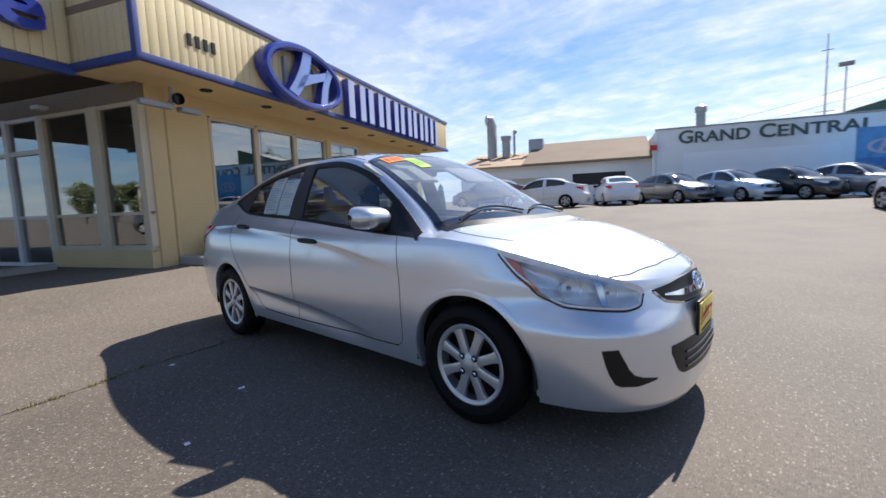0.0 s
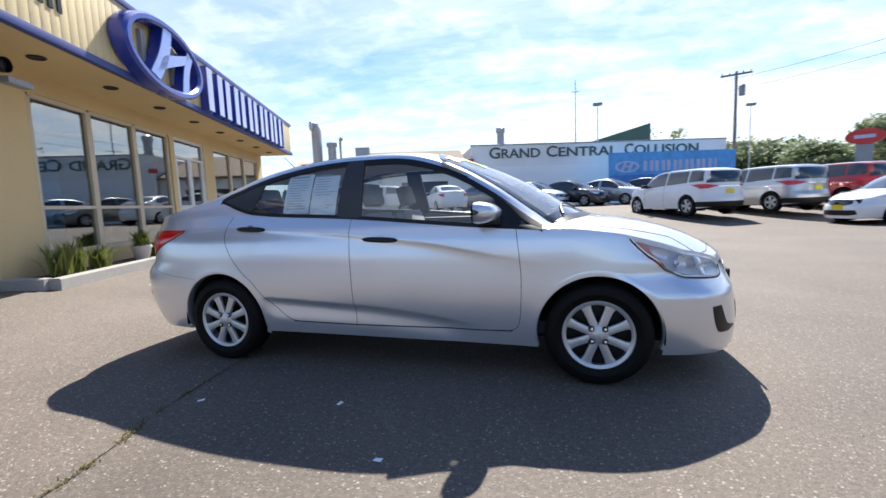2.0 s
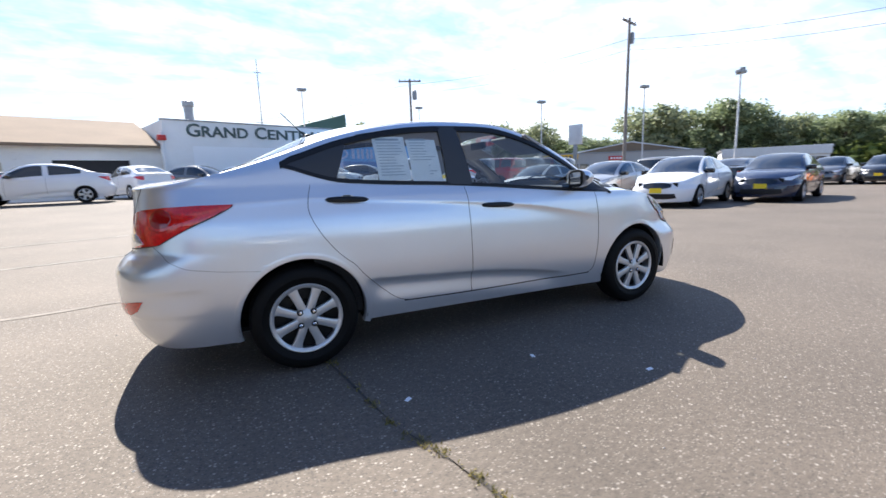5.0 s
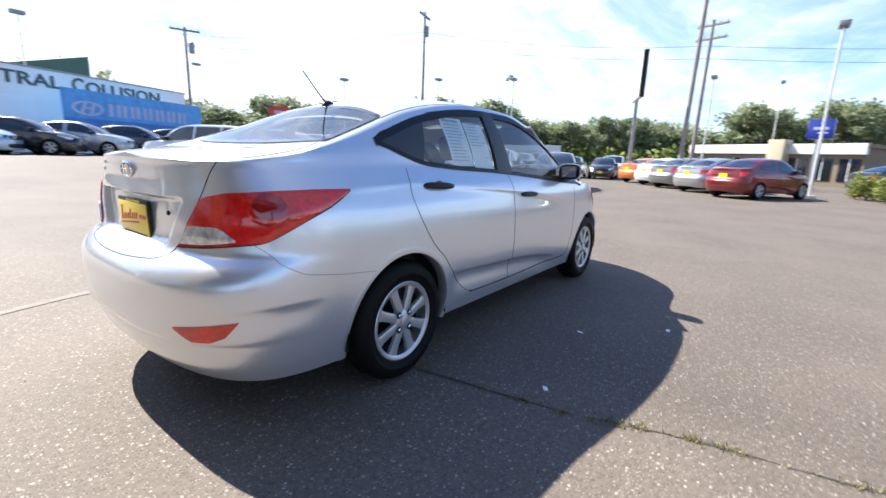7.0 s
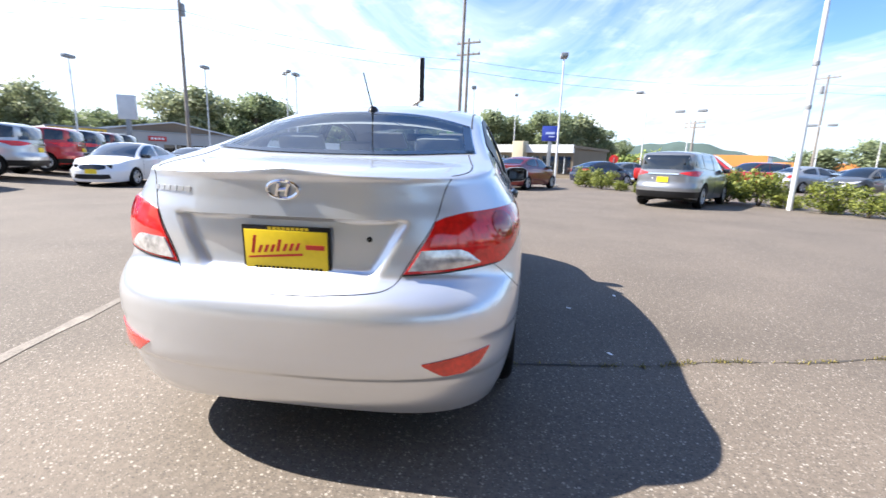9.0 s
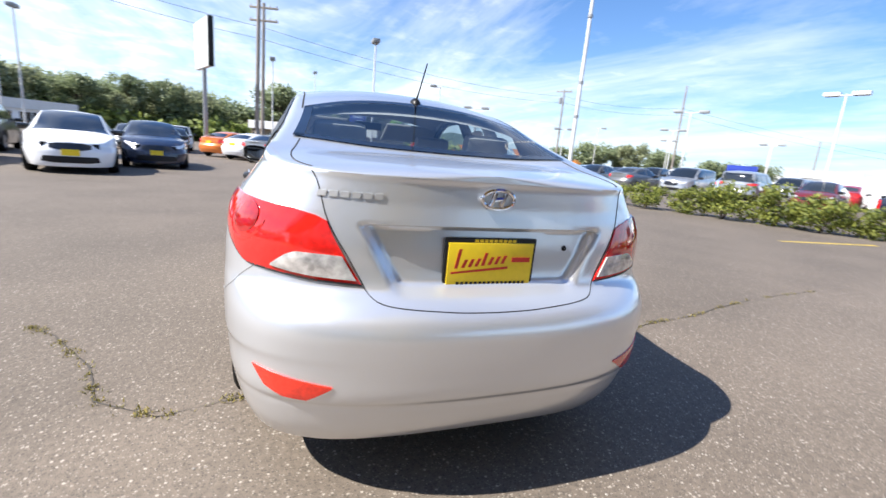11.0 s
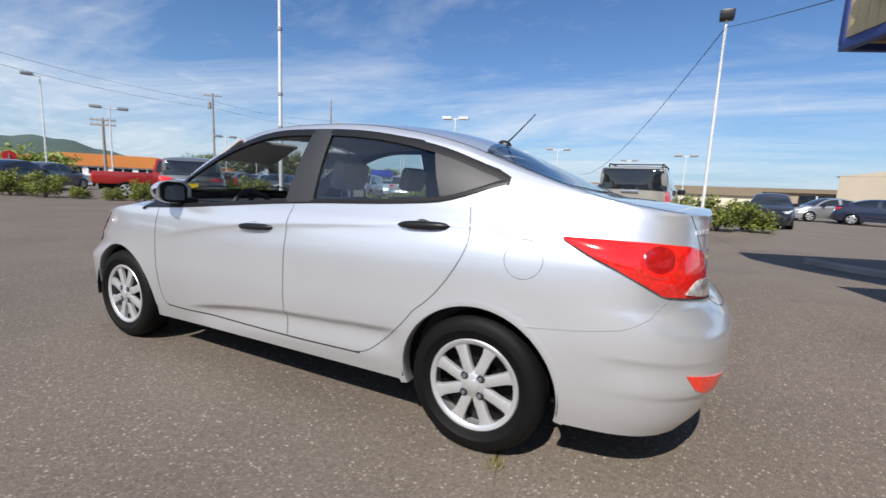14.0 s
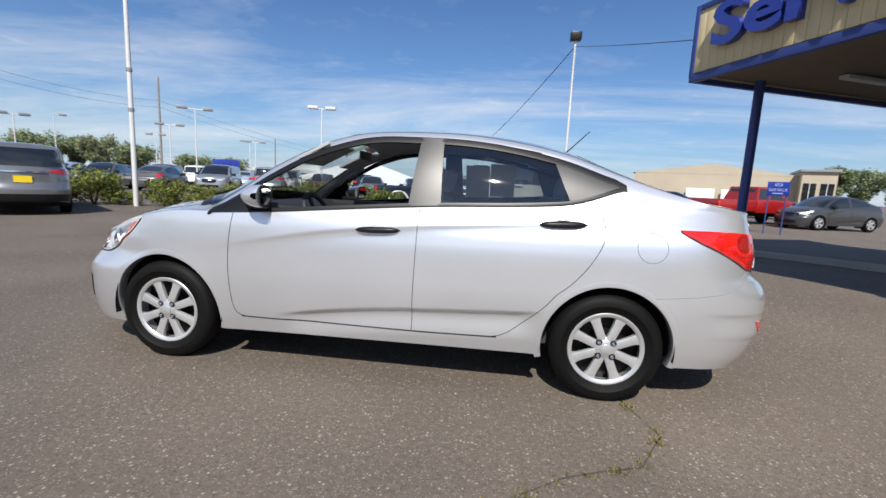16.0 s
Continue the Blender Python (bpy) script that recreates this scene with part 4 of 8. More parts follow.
# joints between the panels
seams = {
    "rear_door_joint": [(A(-1.20, 1.04), 1.04), (A(-1.225, 0.97), 0.97), (A(-1.235, 0.90), 0.90), (A(-1.20, 0.82), 0.82), (A(-1.156, 0.742), 0.742), (A(-1.05, 0.62), 0.62), (A(-0.956, 0.524), 0.524), (A(-0.86, 0.43), 0.43), (A(-0.76, 0.345), 0.345), (A(-0.70, 0.318), 0.318), (A(-0.60, 0.312), 0.312), (A(-0.223, 0.308), 0.308)],
    "door_joint": [(A(-0.240, 0.995), 0.995), (A(-0.236, 0.8), 0.8), (A(-0.228, 0.5), 0.5), (A(-0.223, 0.308), 0.308)],
    "front_door_joint": [(A(0.835, 0.915), 0.915), (A(0.848, 0.8), 0.8), (A(0.862, 0.65), 0.65), (A(0.858, 0.5), 0.5), (A(0.850, 0.40), 0.40), (A(0.843, 0.335), 0.335), (A(0.832, 0.311), 0.311), (A(0.80, 0.306), 0.306), (A(0.3, 0.304), 0.304), (A(-0.223, 0.308), 0.308)],
    "sill_joint": [(A(-0.70, 0.315), 0.315), (A(-0.3, 0.306), 0.306), (A(0.3, 0.3035), 0.3035), (A(0.80, 0.305), 0.305)],
    "bumper_joint": [(A(-1.50, 0.60), 0.60), (A(-1.68, 0.618), 0.618), (A(-1.84, 0.645), 0.645), (A(-1.93, 0.70), 0.70), (A(-1.99, 0.77), 0.77)],
    "boot_joint": [(B(0.548, 1.052), 1.052), (B(0.533, 1.03), 1.03), (B(0.518, 0.97), 0.97), (B(0.505, 0.918), 0.918), (B(0.45, 0.82), 0.82), (B(0.402, 0.735), 0.735), (B(0.388, 0.704), 0.704), (B(0.350, 0.688), 0.688), (B(0.28, 0.680), 0.680), (B(0.12, 0.670), 0.670), (-2.0, 0.668)],
}
for nm, pts in seams.items():
    pair(nm, F.seam(pts, wide={"bumper_joint": 0.002, "sill_joint": 0.0075}.get(nm, 0.0034)), GAP_SOFT if nm == "bumper_joint" else GAP, hero, smooth=None)


def at_y(x, y):
    return x, y / float(F.rail(np.array(x), F.side_width(np.array(x), F.belt(np.array(x))))[0])


def top_seam(pts, wide=0.0045, out=0.0015):
    """A joint on the bonnet, roof or boot, along (x, fraction of the half width)."""
    c = np.array(pts, float)
    t = np.linspace(0, len(c) - 1, 60)
    c = np.stack([np.interp(t, range(len(c)), c[:, i]) for i in range(2)], -1)
    p = F.roof(c[:, 0], c[:, 1], out)
    tan = np.gradient(p, axis=0)
    tan /= np.linalg.norm(tan, axis=1, keepdims=True)
    across = np.cross(tan, [0, 0, 1.0])
    return Shape().grid([p - across * wide / 2 - [0, 0, 0.004], p - across * wide / 2, p + across * wide / 2, p + across * wide / 2 - [0, 0, 0.004]])


pair("boot_side_joint", top_seam([at_y(-1.60, 0.570), at_y(-1.75, 0.597), at_y(-1.88, 0.598), at_y(-1.95, 0.578), at_y(-2.0, 0.545)]), GAP, hero, smooth=None)
pair("bonnet_joint", top_seam([(1.10, 0.90), (1.3, 0.88), (1.5, 0.84), (1.7, 0.80), at_y(1.845, 0.565), at_y(1.92, 0.44), at_y(1.975, 0.24), at_y(1.995, 0.0)]), GAP, hero, smooth=None)
pair("roof_joint", top_seam([(0.28, 0.93), (0.0, 0.94), (-0.5, 0.94), (-1.0, 0.94), (-1.2, 0.93)], 0.008), GAP, hero, smooth=None)
fuel = [(A(-1.465 + 0.076 * math.cos(t), 0.858 + 0.076 * math.sin(t)), 0.858 + 0.076 * math.sin(t)) for t in np.linspace(0, 2 * math.pi, 40)]
part("fuel_flap_joint", F.seam(fuel, wide=0.0028), GAP_SOFT, hero, smooth=None)

# lamps
tail_up = [(A(-1.598, 0.958), 0.958), (A(-1.76, 0.960), 0.960), (A(-1.90, 0.956), 0.956), (B(0.60, 0.944), 0.944), (B(0.535, 0.928), 0.928), (B(0.505, 0.914), 0.914)]
tail_lo = [(A(-1.602, 0.952), 0.952), (A(-1.63, 0.934), 0.934), (A(-1.705, 0.896), 0.896), (A(-1.80, 0.856), 0.856), (A(-1.885, 0.812), 0.812), (A(-1.955, 0.770), 0.770), (B(0.615, 0.754), 0.754), (B(0.54, 0.744), 0.744), (B(0.406, 0.735), 0.735)]
for side_ in (1, -1):
    word = lambda s: s if side_ > 0 else s.flipped()
    lamp = part("tail_lamp", word(F.patch(tail_lo, tail_up, 0.006, 44, 14, 0.02, 0.006)), TAIL_RED, hero, "red tail lamp wrapping the corner", smooth=50)
    part("clear_lens", word(F.patch([(B(0.652, 0.774), 0.774), (B(0.60, 0.764), 0.764), (B(0.54, 0.756), 0.756), (B(0.422, 0.749), 0.749)], [(B(0.650, 0.780), 0.780), (B(0.612, 0.812), 0.812), (B(0.585, 0.823), 0.823), (B(0.50, 0.820), 0.820), (B(0.462, 0.817), 0.817)], 0.0125, 24, 8, 0.012, 0.003)), TAIL_CLEAR, lamp, "clear reversing lens", smooth=50)
    a0_, a1_ = A(-1.877, 0.902), A(-1.972, 0.902)
    ac, ra = (a0_ + a1_) / 2, abs(a0_ - a1_) / 2
    arc = lambda k, lo, hi, n: [(ac + k * ra * math.cos(t), 0.900 + k * 0.047 * math.sin(t)) for t in np.linspace(lo, hi, n)]
    part("lens_core", word(F.patch(arc(1.0, math.pi, 2 * math.pi, 20), arc(1.0, math.pi, 0, 20), 0.0128, 24, 6, 0.006, 0.003)), TAIL_DEEP, lamp, smooth=50)
    part("lens_ring", word(F.seam(arc(1.38, math.pi * 1.0, math.pi * 2.0, 30), wide=0.010, out=0.0125, n=40)), TAIL_RIB, lamp, smooth=None)
    edge = F.seam(tail_lo, wide=0.006, out=0.006)
    part("lamp_seal", word(edge), GAP, lamp, smooth=None)
    part("rear_reflector", word(F.patch([(B(0.700, 0.484), 0.484), (B(0.668, 0.434), 0.434), (B(0.62, 0.410), 0.410), (B(0.555, 0.408), 0.408), (B(0.490, 0.452), 0.452)], [(B(0.703, 0.490), 0.490), (B(0.66, 0.484), 0.484), (B(0.60, 0.474), 0.474), (B(0.488, 0.458), 0.458)], 0.004, 24, 6)), REFLECTOR_RED, hero, "orange-red rear reflector", smooth=50)
    hl = part("headlamp", word(F.patch(head_lo, head_up, -0.003, 44, 14, 0.004, -0.055)), LAMP_CLEAR, hero, "clear headlamp with amber corner", smooth=50)
    for (bx, by, bz), br in (((1.735, 0.640, 0.690), 0.050), ((1.862, 0.535, 0.664), 0.041)):
        aim = Matrix.Translation((bx, by, bz)) @ Vector((0.80, 0.60, 0.04)).to_track_quat("Y", "Z").to_matrix().to_4x4()
        bowl = part("reflector_bowl", word(Shape().lathe([(0.006, -0.045), (0.5 * br, -0.034), (0.85 * br, -0.012), (br, 0.004), (1.08 * br, 0.006), (1.10 * br, -0.004)], 28).moved(aim)), LAMP_BOWL, hl, smooth=50)
        part("bulb", word(Shape().lathe([(0.010, -0.045), (0.011, -0.016), (0.008, -0.006), (0.001, -0.003)], 14).moved(aim)), LAMP_SMOKE, bowl, smooth=50)
    part("divider", word(F.patch([(C(0.612, 0.622), 0.622), (C(0.596, 0.622), 0.622)], [(C(0.606, 0.735), 0.735), (C(0.585, 0.728), 0.728)], -0.004, 6, 8, 0.02)), LAMP_BOWL, hl, smooth=50)
    part("amber_corner", word(F.patch([(A(1.475, 0.822), 0.822), (A(1.497, 0.790), 0.790), (A(1.552, 0.734), 0.734), (A(1.632, 0.664), 0.664)], [(A(1.515, 0.820), 0.820), (A(1.548, 0.798), 0.798), (A(1.592, 0.732), 0.732), (A(1.650, 0.668), 0.668)], 0.0035, 24, 5, 0.012)), AMBER, hl, smooth=50)
    part("lamp_bezel", word(F.seam(head_lo + head_up[::-1], wide=0.026, out=0.0022, n=150)), LAMP_CLEAR, hl, "silver lamp surround", smooth=None)
    part("lower_bezel", word(F.patch([(A(1.60, 0.692), 0.692), (A(1.66, 0.652), 0.652), (A(1.74, 0.626), 0.626), (C(0.63, 0.612), 0.612)], [(A(1.612, 0.698), 0.698), (A(1.67, 0.664), 0.664), (A(1.745, 0.638), 0.638), (C(0.63, 0.618), 0.618)], 0.004, 24, 3, 0.006)), LAMP_SMOKE, hl, smooth=50)
    cover = part("lamp_cover", word(F.patch(head_lo, head_up, 0.006, 44, 12, 0.010, 0.004)), GLASS_LENS, hl, "clear polycarbonate cover", smooth=50)
    cover.visible_shadow = False
    part("lamp_seal", word(F.seam(head_lo, wide=0.007, out=0.0065)), GAP, hl, smooth=None)
    recess = part("fog_recess", word(F.patch([(C(0.694, 0.454), 0.454), (C(0.682, 0.392), 0.392), (C(0.668, 0.345), 0.345), (C(0.648, 0.304), 0.304)], [(C(0.650, 0.458), 0.458), (C(0.634, 0.415), 0.415), (C(0.616, 0.372), 0.372), (C(0.588, 0.332), 0.332)], 0.003, 24, 6, 0.01)), BLACK_TRIM, hero, "black lower bumper recess", smooth=50)
    part("recess_toe", word(F.patch([(C(0.652, 0.310), 0.310), (C(0.636, 0.297), 0.297), (C(0.58, 0.293), 0.293), (C(0.505, 0.312), 0.312)], [(C(0.640, 0.334), 0.334), (C(0.60, 0.346), 0.346), (C(0.565, 0.330), 0.330), (C(0.500, 0.318), 0.318)], 0.0035, 24, 5, 0.01)), BLACK_TRIM, recess, smooth=50)

# grille, plate and badges
lo_, up_ = [(C(0.392, 0.660), 0.660), (C(0.355, 0.618), 0.618), (C(0.25, 0.594), 0.594), (2.0, 0.588)], [(C(0.395, 0.668), 0.668), (C(0.20, 0.694), 0.694), (2.0, 0.702)]
grille = part("upper_grille", both(F.patch(lo_, up_, 0.003, 24, 6, 0.01)), BLACK_TRIM, hero, smooth=50)
part("grille_bar", both(F.patch([(C(0.345, 0.640), 0.640), (C(0.20, 0.622), 0.622), (2.0, 0.616)], [(C(0.345, 0.646), 0.646), (C(0.20, 0.648), 0.648), (2.0, 0.650)], 0.010, 20, 3, 0.01)), CHROME, grille, smooth=50)
part("grille_edge", both(F.seam(lo_, wide=0.009, out=0.006)), CHROME, grille, smooth=None)
lo_, up_ = [(C(0.415, 0.405), 0.405), (C(0.37, 0.318), 0.318), (C(0.33, 0.298), 0.298), (2.0, 0.282)], [(C(0.410, 0.436), 0.436), (C(0.28, 0.440), 0.440), (2.0, 0.442)]
lower_grille = part("lower_grille", both(F.patch(lo_, up_, 0.003, 24, 6, 0.01)), BLACK_TRIM, hero, smooth=50)
for zb in (0.32, 0.352, 0.384):
    part("grille_slat", both(F.patch([(C(0.31, zb), zb), (2.0, zb)], [(C(0.31, zb + 0.010), zb + 0.010), (2.0, zb + 0.010)], 0.010, 20, 2, 0.01)), BLACK_GLOSS, lower_grille, smooth=50)


def badge(m, w, h, parent, name="badge"):
    """A plain oval ring with a slanted bar."""
    s = Shape()
    t = np.linspace(0, 2 * math.pi, 40)
    s.tube([(0.006, w / 2 * math.cos(a), h / 2 * math.sin(a)) for a in t], 0.006, 6)
    for y0 in (-0.16, 0.16):
        s.tube([(0.006, w * (y0 - 0.06), -h * 0.36), (0.006, w * (y0 + 0.06), h * 0.36)], 0.008, 6)
    s.tube([(0.006, -w * 0.16, -h * 0.02), (0.006, w * 0.16, h * 0.04)], 0.007, 6)
    s.moved(m)
    return part(name, s, CHROME, parent, "chrome oval badge")


nose_x = float(F.ring(2.0, 0.66)[0])
badge(pose(nose_x + 0.010, 0, 0.655, 0, -14, 0), 0.15, 0.084, hero)
badge(pose(-2.119, 0, 1.004, 0, 6, 180), 0.108, 0.058, hero)
for i in range(6):
    y0 = 0.365 + i * 0.031
    mark = F.patch([(B(y0 + 0.013, 0.983), 0.983), (B(y0 - 0.010, 0.983), 0.983)], [(B(y0 + 0.009, 0.999), 0.999), (B(y0 - 0.014, 0.999), 0.999)], 0.004, 4, 3, 0.005)
    part("script_bar", mark, ALLOY, hero)


def plate(m, parent, name):
    holder = part(name, Shape().box((-0.006, -0.158, -0.082), (0.006, 0.158, 0.080), 0.003).moved(m), BLACK_TRIM, parent, "dealer plate in black frame")
    part("plate_insert", Shape().box((0.0062, -0.148, -0.077), (0.010, 0.148, 0.066), 0.001).moved(m), PLATE_YELLOW, holder, "yellow plate insert")
    ink = Shape()
    for i in range(8):
        y0 = -0.112 + i * 0.0225
        base, tall = -0.016 + 0.0022 * i, 0.062 if i == 0 else (0.042 if i == 4 else 0.026)
        ink.prism([(y0 - 0.013, base), (y0 - 0.002, base), (y0 + 0.009, base + tall), (y0 - 0.002, base + tall)], 0.0102, 0.0114, "x")
    ink.box((0.0102, 0.072, 0.004), (0.0114, 0.138, 0.020))
    ink.prism([(-0.135, -0.028), (-0.135, -0.034), (0.06, -0.018), (0.06, -0.010)], 0.0102, 0.0114, "x")
    part("plate_print", ink.moved(m), INK_RED, holder, "red script bars")
    low = Shape()
    for i in range(16):
        low.box((0.0102, 0.118 - i * 0.0155, -0.072), (0.0113, 0.128 - i * 0.0155, -0.060))
    part("frame_print", low.moved(m), BLACK_TRIM, holder)
    top = Shape()
    for i in range(9):
        top.box((0.0062, 0.07 - i * 0.0165, 0.068), (0.0075, 0.082 - i * 0.0165, 0.077))
    part("frame_script", top.moved(m), PLATE_YELLOW, holder)


plate(pose(-2.111, 0, 0.800, 0, 2, 180), hero, "rear_plate")
plate(pose(float(F.ring(2.0, 0.50)[0]) + 0.010, 0, 0.505), hero, "front_plate")
part("boot_lock", Shape().lathe([(0.001, -0.003), (0.008, -0.003), (0.010, 0.002)], 12, "x", (-2.094, -0.285, 0.845)).moved(pose(0, 0, 0)), BLACK_TRIM, hero)

# aerial
mast = Shape().tube([(-1.085, 0, 1.375), (-1.13, 0, 1.415), (-1.248, 0.0, 1.535)], [0.006, 0.004, 0.003], 8)
part("aerial_mast", mast, BLACK_TRIM, hero)
part("aerial_base", Shape().lathe([(0.034, 0), (0.03, 0.014), (0.018, 0.026), (0.001, 0.03)], 20, "z").moved(pose(-1.08, 0, 1.366, 0, -14, 0) @ Matrix.Diagonal((1.3, 0.8, 1, 1))), BLACK_TRIM, hero)

# door handles and mirrors
for side_ in (1, -1):
    word = lambda s: s if side_ > 0 else s.flipped()
    for hx, hz in ((-1.01, 0.952), (-0.02, 0.868)):
        yy = float(F.side_width(np.array(hx), np.array(hz)))
        cup = Shape().lathe([(0.001, -0.012), (0.028, -0.008), (0.042, 0.0012), (0.044, 0.0004)], 24).moved(pose(hx, yy, hz - 0.008, 0, 0, 0) @ Matrix.Diagonal((1.35, 1, 0.85, 1)))
        bow = []
        for i, t in enumerate(np.linspace(-1, 1, 15)):
            half = 0.017 * (1 - abs(t) ** 3.0) ** 0.5 + 0.0015
            depth = 0.022 * (1 - t ** 4) + 0.004
            cx, cz = hx + t * 0.125, hz + 0.012 * t * -0.35
            y0 = float(F.side_width(np.array(cx), np.array(cz)))
            bow.append([(cx, y0 - 0.002, cz - half), (cx, y0 + depth * 0.8, cz - half * 0.8), (cx, y0 + depth, cz), (cx, y0 + depth * 0.75, cz + half * 0.8), (cx, y0 - 0.002, cz + half)])
        h = part("door_handle", word(Shape().grid(bow)), BLACK_TRIM, hero, "black pull handle", smooth=60)
        part("handle_cup", word(cup), SILVER, h, smooth=60)
    rings = []
    for t in np.linspace(0, 1, 14):
        yy = 0.735 + 0.22 * t
        r = math.sqrt(max(1 - (2 * (t - 0.45) / 1.12) ** 4, 0.02)) if t > 0.45 else math.sqrt(max(1 - (2 * (0.45 - t) / 0.98) ** 4, 0.02))
        half_z, front = 0.064 * r, 0.115 * r
        cz = 1.012 + 0.01 * t
        cx = 0.645 - 0.03 * t
        rings.append([(cx + front * max(math.cos(a), -0.12), yy, cz + half_z * math.sin(a)) for a in np.linspace(0, 2 * math.pi, 28, endpoint=False)])
    m_ = part("door_mirror", word(Shape().grid(rings, wrap=True)), SILVER, hero, "silver door mirror shell", smooth=60)
    face = [[(0.627 - 0.03 * t, 0.765 + 0.178 * t, 1.012 + 0.01 * t + s2 * 0.060 * (1 - (abs(t - 0.5) * 2) ** 4 * 0.45)) for s2 in np.linspace(-1, 1, 9)] for t in np.linspace(0, 1, 12)]
    part("mirror_back", word(Shape().grid(face)), BLACK_TRIM, m_, smooth=60)
    face = [[(0.6235 - 0.03 * t, 0.765 + 0.178 * t, 1.012 + 0.01 * t + s2 * 0.044 * (1 - (abs(t - 0.5) * 2) ** 4 * 0.45)) for s2 in np.linspace(-1, 1, 9)] for t in np.linspace(0.14, 0.86, 12)]
    part("mirror_glass", word(Shape().grid(face)), MIRROR, m_, smooth=60)
    part("mirror_stalk", word(Shape().box((0.62, 0.70, 0.945), (0.75, 0.83, 0.985), 0.012)), BLACK_TRIM, m_)

# wipers and cowl
for y0, y1, x0, x1 in ((0.50, -0.02, 1.16, 1.185), (-0.08, -0.60, 1.18, 1.10)):
    pts = []
    for t in np.linspace(0, 1, 12):
        yy, xx = y0 + (y1 - y0) * t, x0 + (x1 - x0) * t - 0.05 * math.sin(math.pi * t)
        p = F.roof(np.array(xx), np.array(yy / float(F.rail(np.array(xx), F.side_width(np.array(xx), F.belt(np.array(xx))))[0])), 0.018)
        pts.append(tuple(p))
    part("wiper", Shape().tube(pts, 0.006, 6), BLACK_TRIM, hero)
cowl = [F.roof(SHIELD_LOW(np.abs(f_)) + o, f_, h) for f_ in [np.linspace(-0.93, 0.93, 40)] for o, h in ((-0.01, 0.006), (0.03, 0.004), (0.055, 0.001))]
part("cowl", Shape().grid(cowl), BLACK_TRIM, hero, smooth=60)

# papers and stickers on the glass
for k, (x0, x1) in enumerate(((-0.79, -0.585), (-0.575, -0.375))):
    u, t = np.linspace(0, 1, 6)[None, :], np.linspace(0, 1, 8)[:, None]
    x = x0 + (x1 - x0) * u + 0 * t
    z = 1.045 + 0.018 * (0.5 - k) + (1.315 - 1.045) * t + 0 * u
    p = part("price_sheet", Shape().grid(F.side(x, z, -0.010)).flipped(), PAPER, hero, "white printed sheet taped inside the glass")
    ink = Shape()
    rnd = random.Random(4 + k)
    for i in range(13):
        zz_ = 1.30 - i * 0.018
        xa = x0 + 0.02 + (0.10 if k and i > 7 else 0.0)
        xb = x1 - 0.02 - rnd.random() * 0.07
        ink.grid(F.side(np.array([[xa, xb], [xa, xb]]), np.array([[zz_, zz_], [zz_ + (0.012 if i == 0 else 0.005)] * 2]), -0.0085))
    part("sheet_print", ink.flipped(), INK_GREY, p)
for nm, x0, x1, f0, f1, mm in (("year_sticker", 0.33, 0.43, -0.52, -0.80, STICK_ORANGE), ("price_sticker", 0.40, 0.58, -0.36, -0.52, STICK_GREEN)):
    u, t = np.linspace(0, 1, 6)[None, :], np.linspace(0, 1, 6)[:, None]
    s_ = part(nm, Shape().grid(F.roof(x0 + (x1 - x0) * t + 0 * u, f0 + (f1 - f0) * u + 0 * t, 0.009)), mm, hero)
    bars = Shape()
    for i in range(3):
        fa = f0 + (f1 - f0) * (0.18 + 0.28 * i)
        bars.grid(F.roof(np.array([[x0 + 0.25 * (x1 - x0)] * 2, [x0 + 0.8 * (x1 - x0)] * 2]), np.array([[fa, fa + (f1 - f0) * 0.12]] * 2), 0.0105))
    part("sticker_bars", bars, INK_RED if mm is STICK_ORANGE else LEAF_GRASS, s_)

# cabin
def seat(x, y, wide, parent, bench=False):
    s = part("seat", Shape().box((x - 0.10, y - wide / 2, 0.36), (x + 0.44, y + wide / 2, 0.56), 0.05), SEAT_GREY, parent, smooth=50)
    part("backrest", Shape().box((-0.07, -wide / 2, 0.0), (0.07, wide / 2, 0.56), 0.06).moved(pose(x - 0.10, y, 0.50, 0, -20, 0)), SEAT_GREY, s, smooth=50)
    for yy in ((-0.38, 0.38) if bench else (0,)):
        part("headrest", Shape().box((-0.045, -0.125, 0.60), (0.045, 0.125, 0.77), 0.04).moved(pose(x - 0.10, y + yy, 0.50, 0, -16, 0)), SEAT_GREY, s, smooth=50)


seat(0.02, 0.36, 0.50, hero)
seat(0.02, -0.36, 0.50, hero)
seat(-0.86, 0.0, 1.22, hero, True)
dash = Shape().prism([(1.18, 0.55), (1.20, 0.93), (1.05, 0.955), (0.80, 0.95), (0.70, 0.88), (0.66, 0.70), (0.78, 0.5)], -0.64, 0.64, "y")
part("dashboard", dash, CABIN, hero, smooth=40)
t = np.linspace(0, 2 * math.pi, 33)
wheel_ring = Shape().tube([(0.185 * math.cos(a), 0.185 * math.sin(a), 0) for a in t], 0.015, 8, False)
wheel_ring.box((-0.05, -0.05, -0.03), (0.05, 0.05, 0.0), 0.012).box((-0.18, -0.02, -0.02), (0.18, 0.02, -0.005), 0.005).box((-0.18, -0.02, -0.02), (0.0, 0.02, -0.005), 0.004)
part("steering_wheel", wheel_ring.moved(pose(0.50, 0.36, 0.86, 0, -64, 0)), CABIN, hero, smooth=50)
part("cabin_tub", Shape().box((-1.25, -0.68, 0.26), (1.15, 0.68, 0.34)).box((-1.66, -0.55, 0.99), (-1.06, 0.55, 1.02), 0.01), CABIN, hero)
for y0 in (0.63, -0.66):
    part("door_lining", Shape().box((-1.2, y0, 0.30), (0.95, y0 + 0.03, 0.90), 0.01), CABIN, hero)
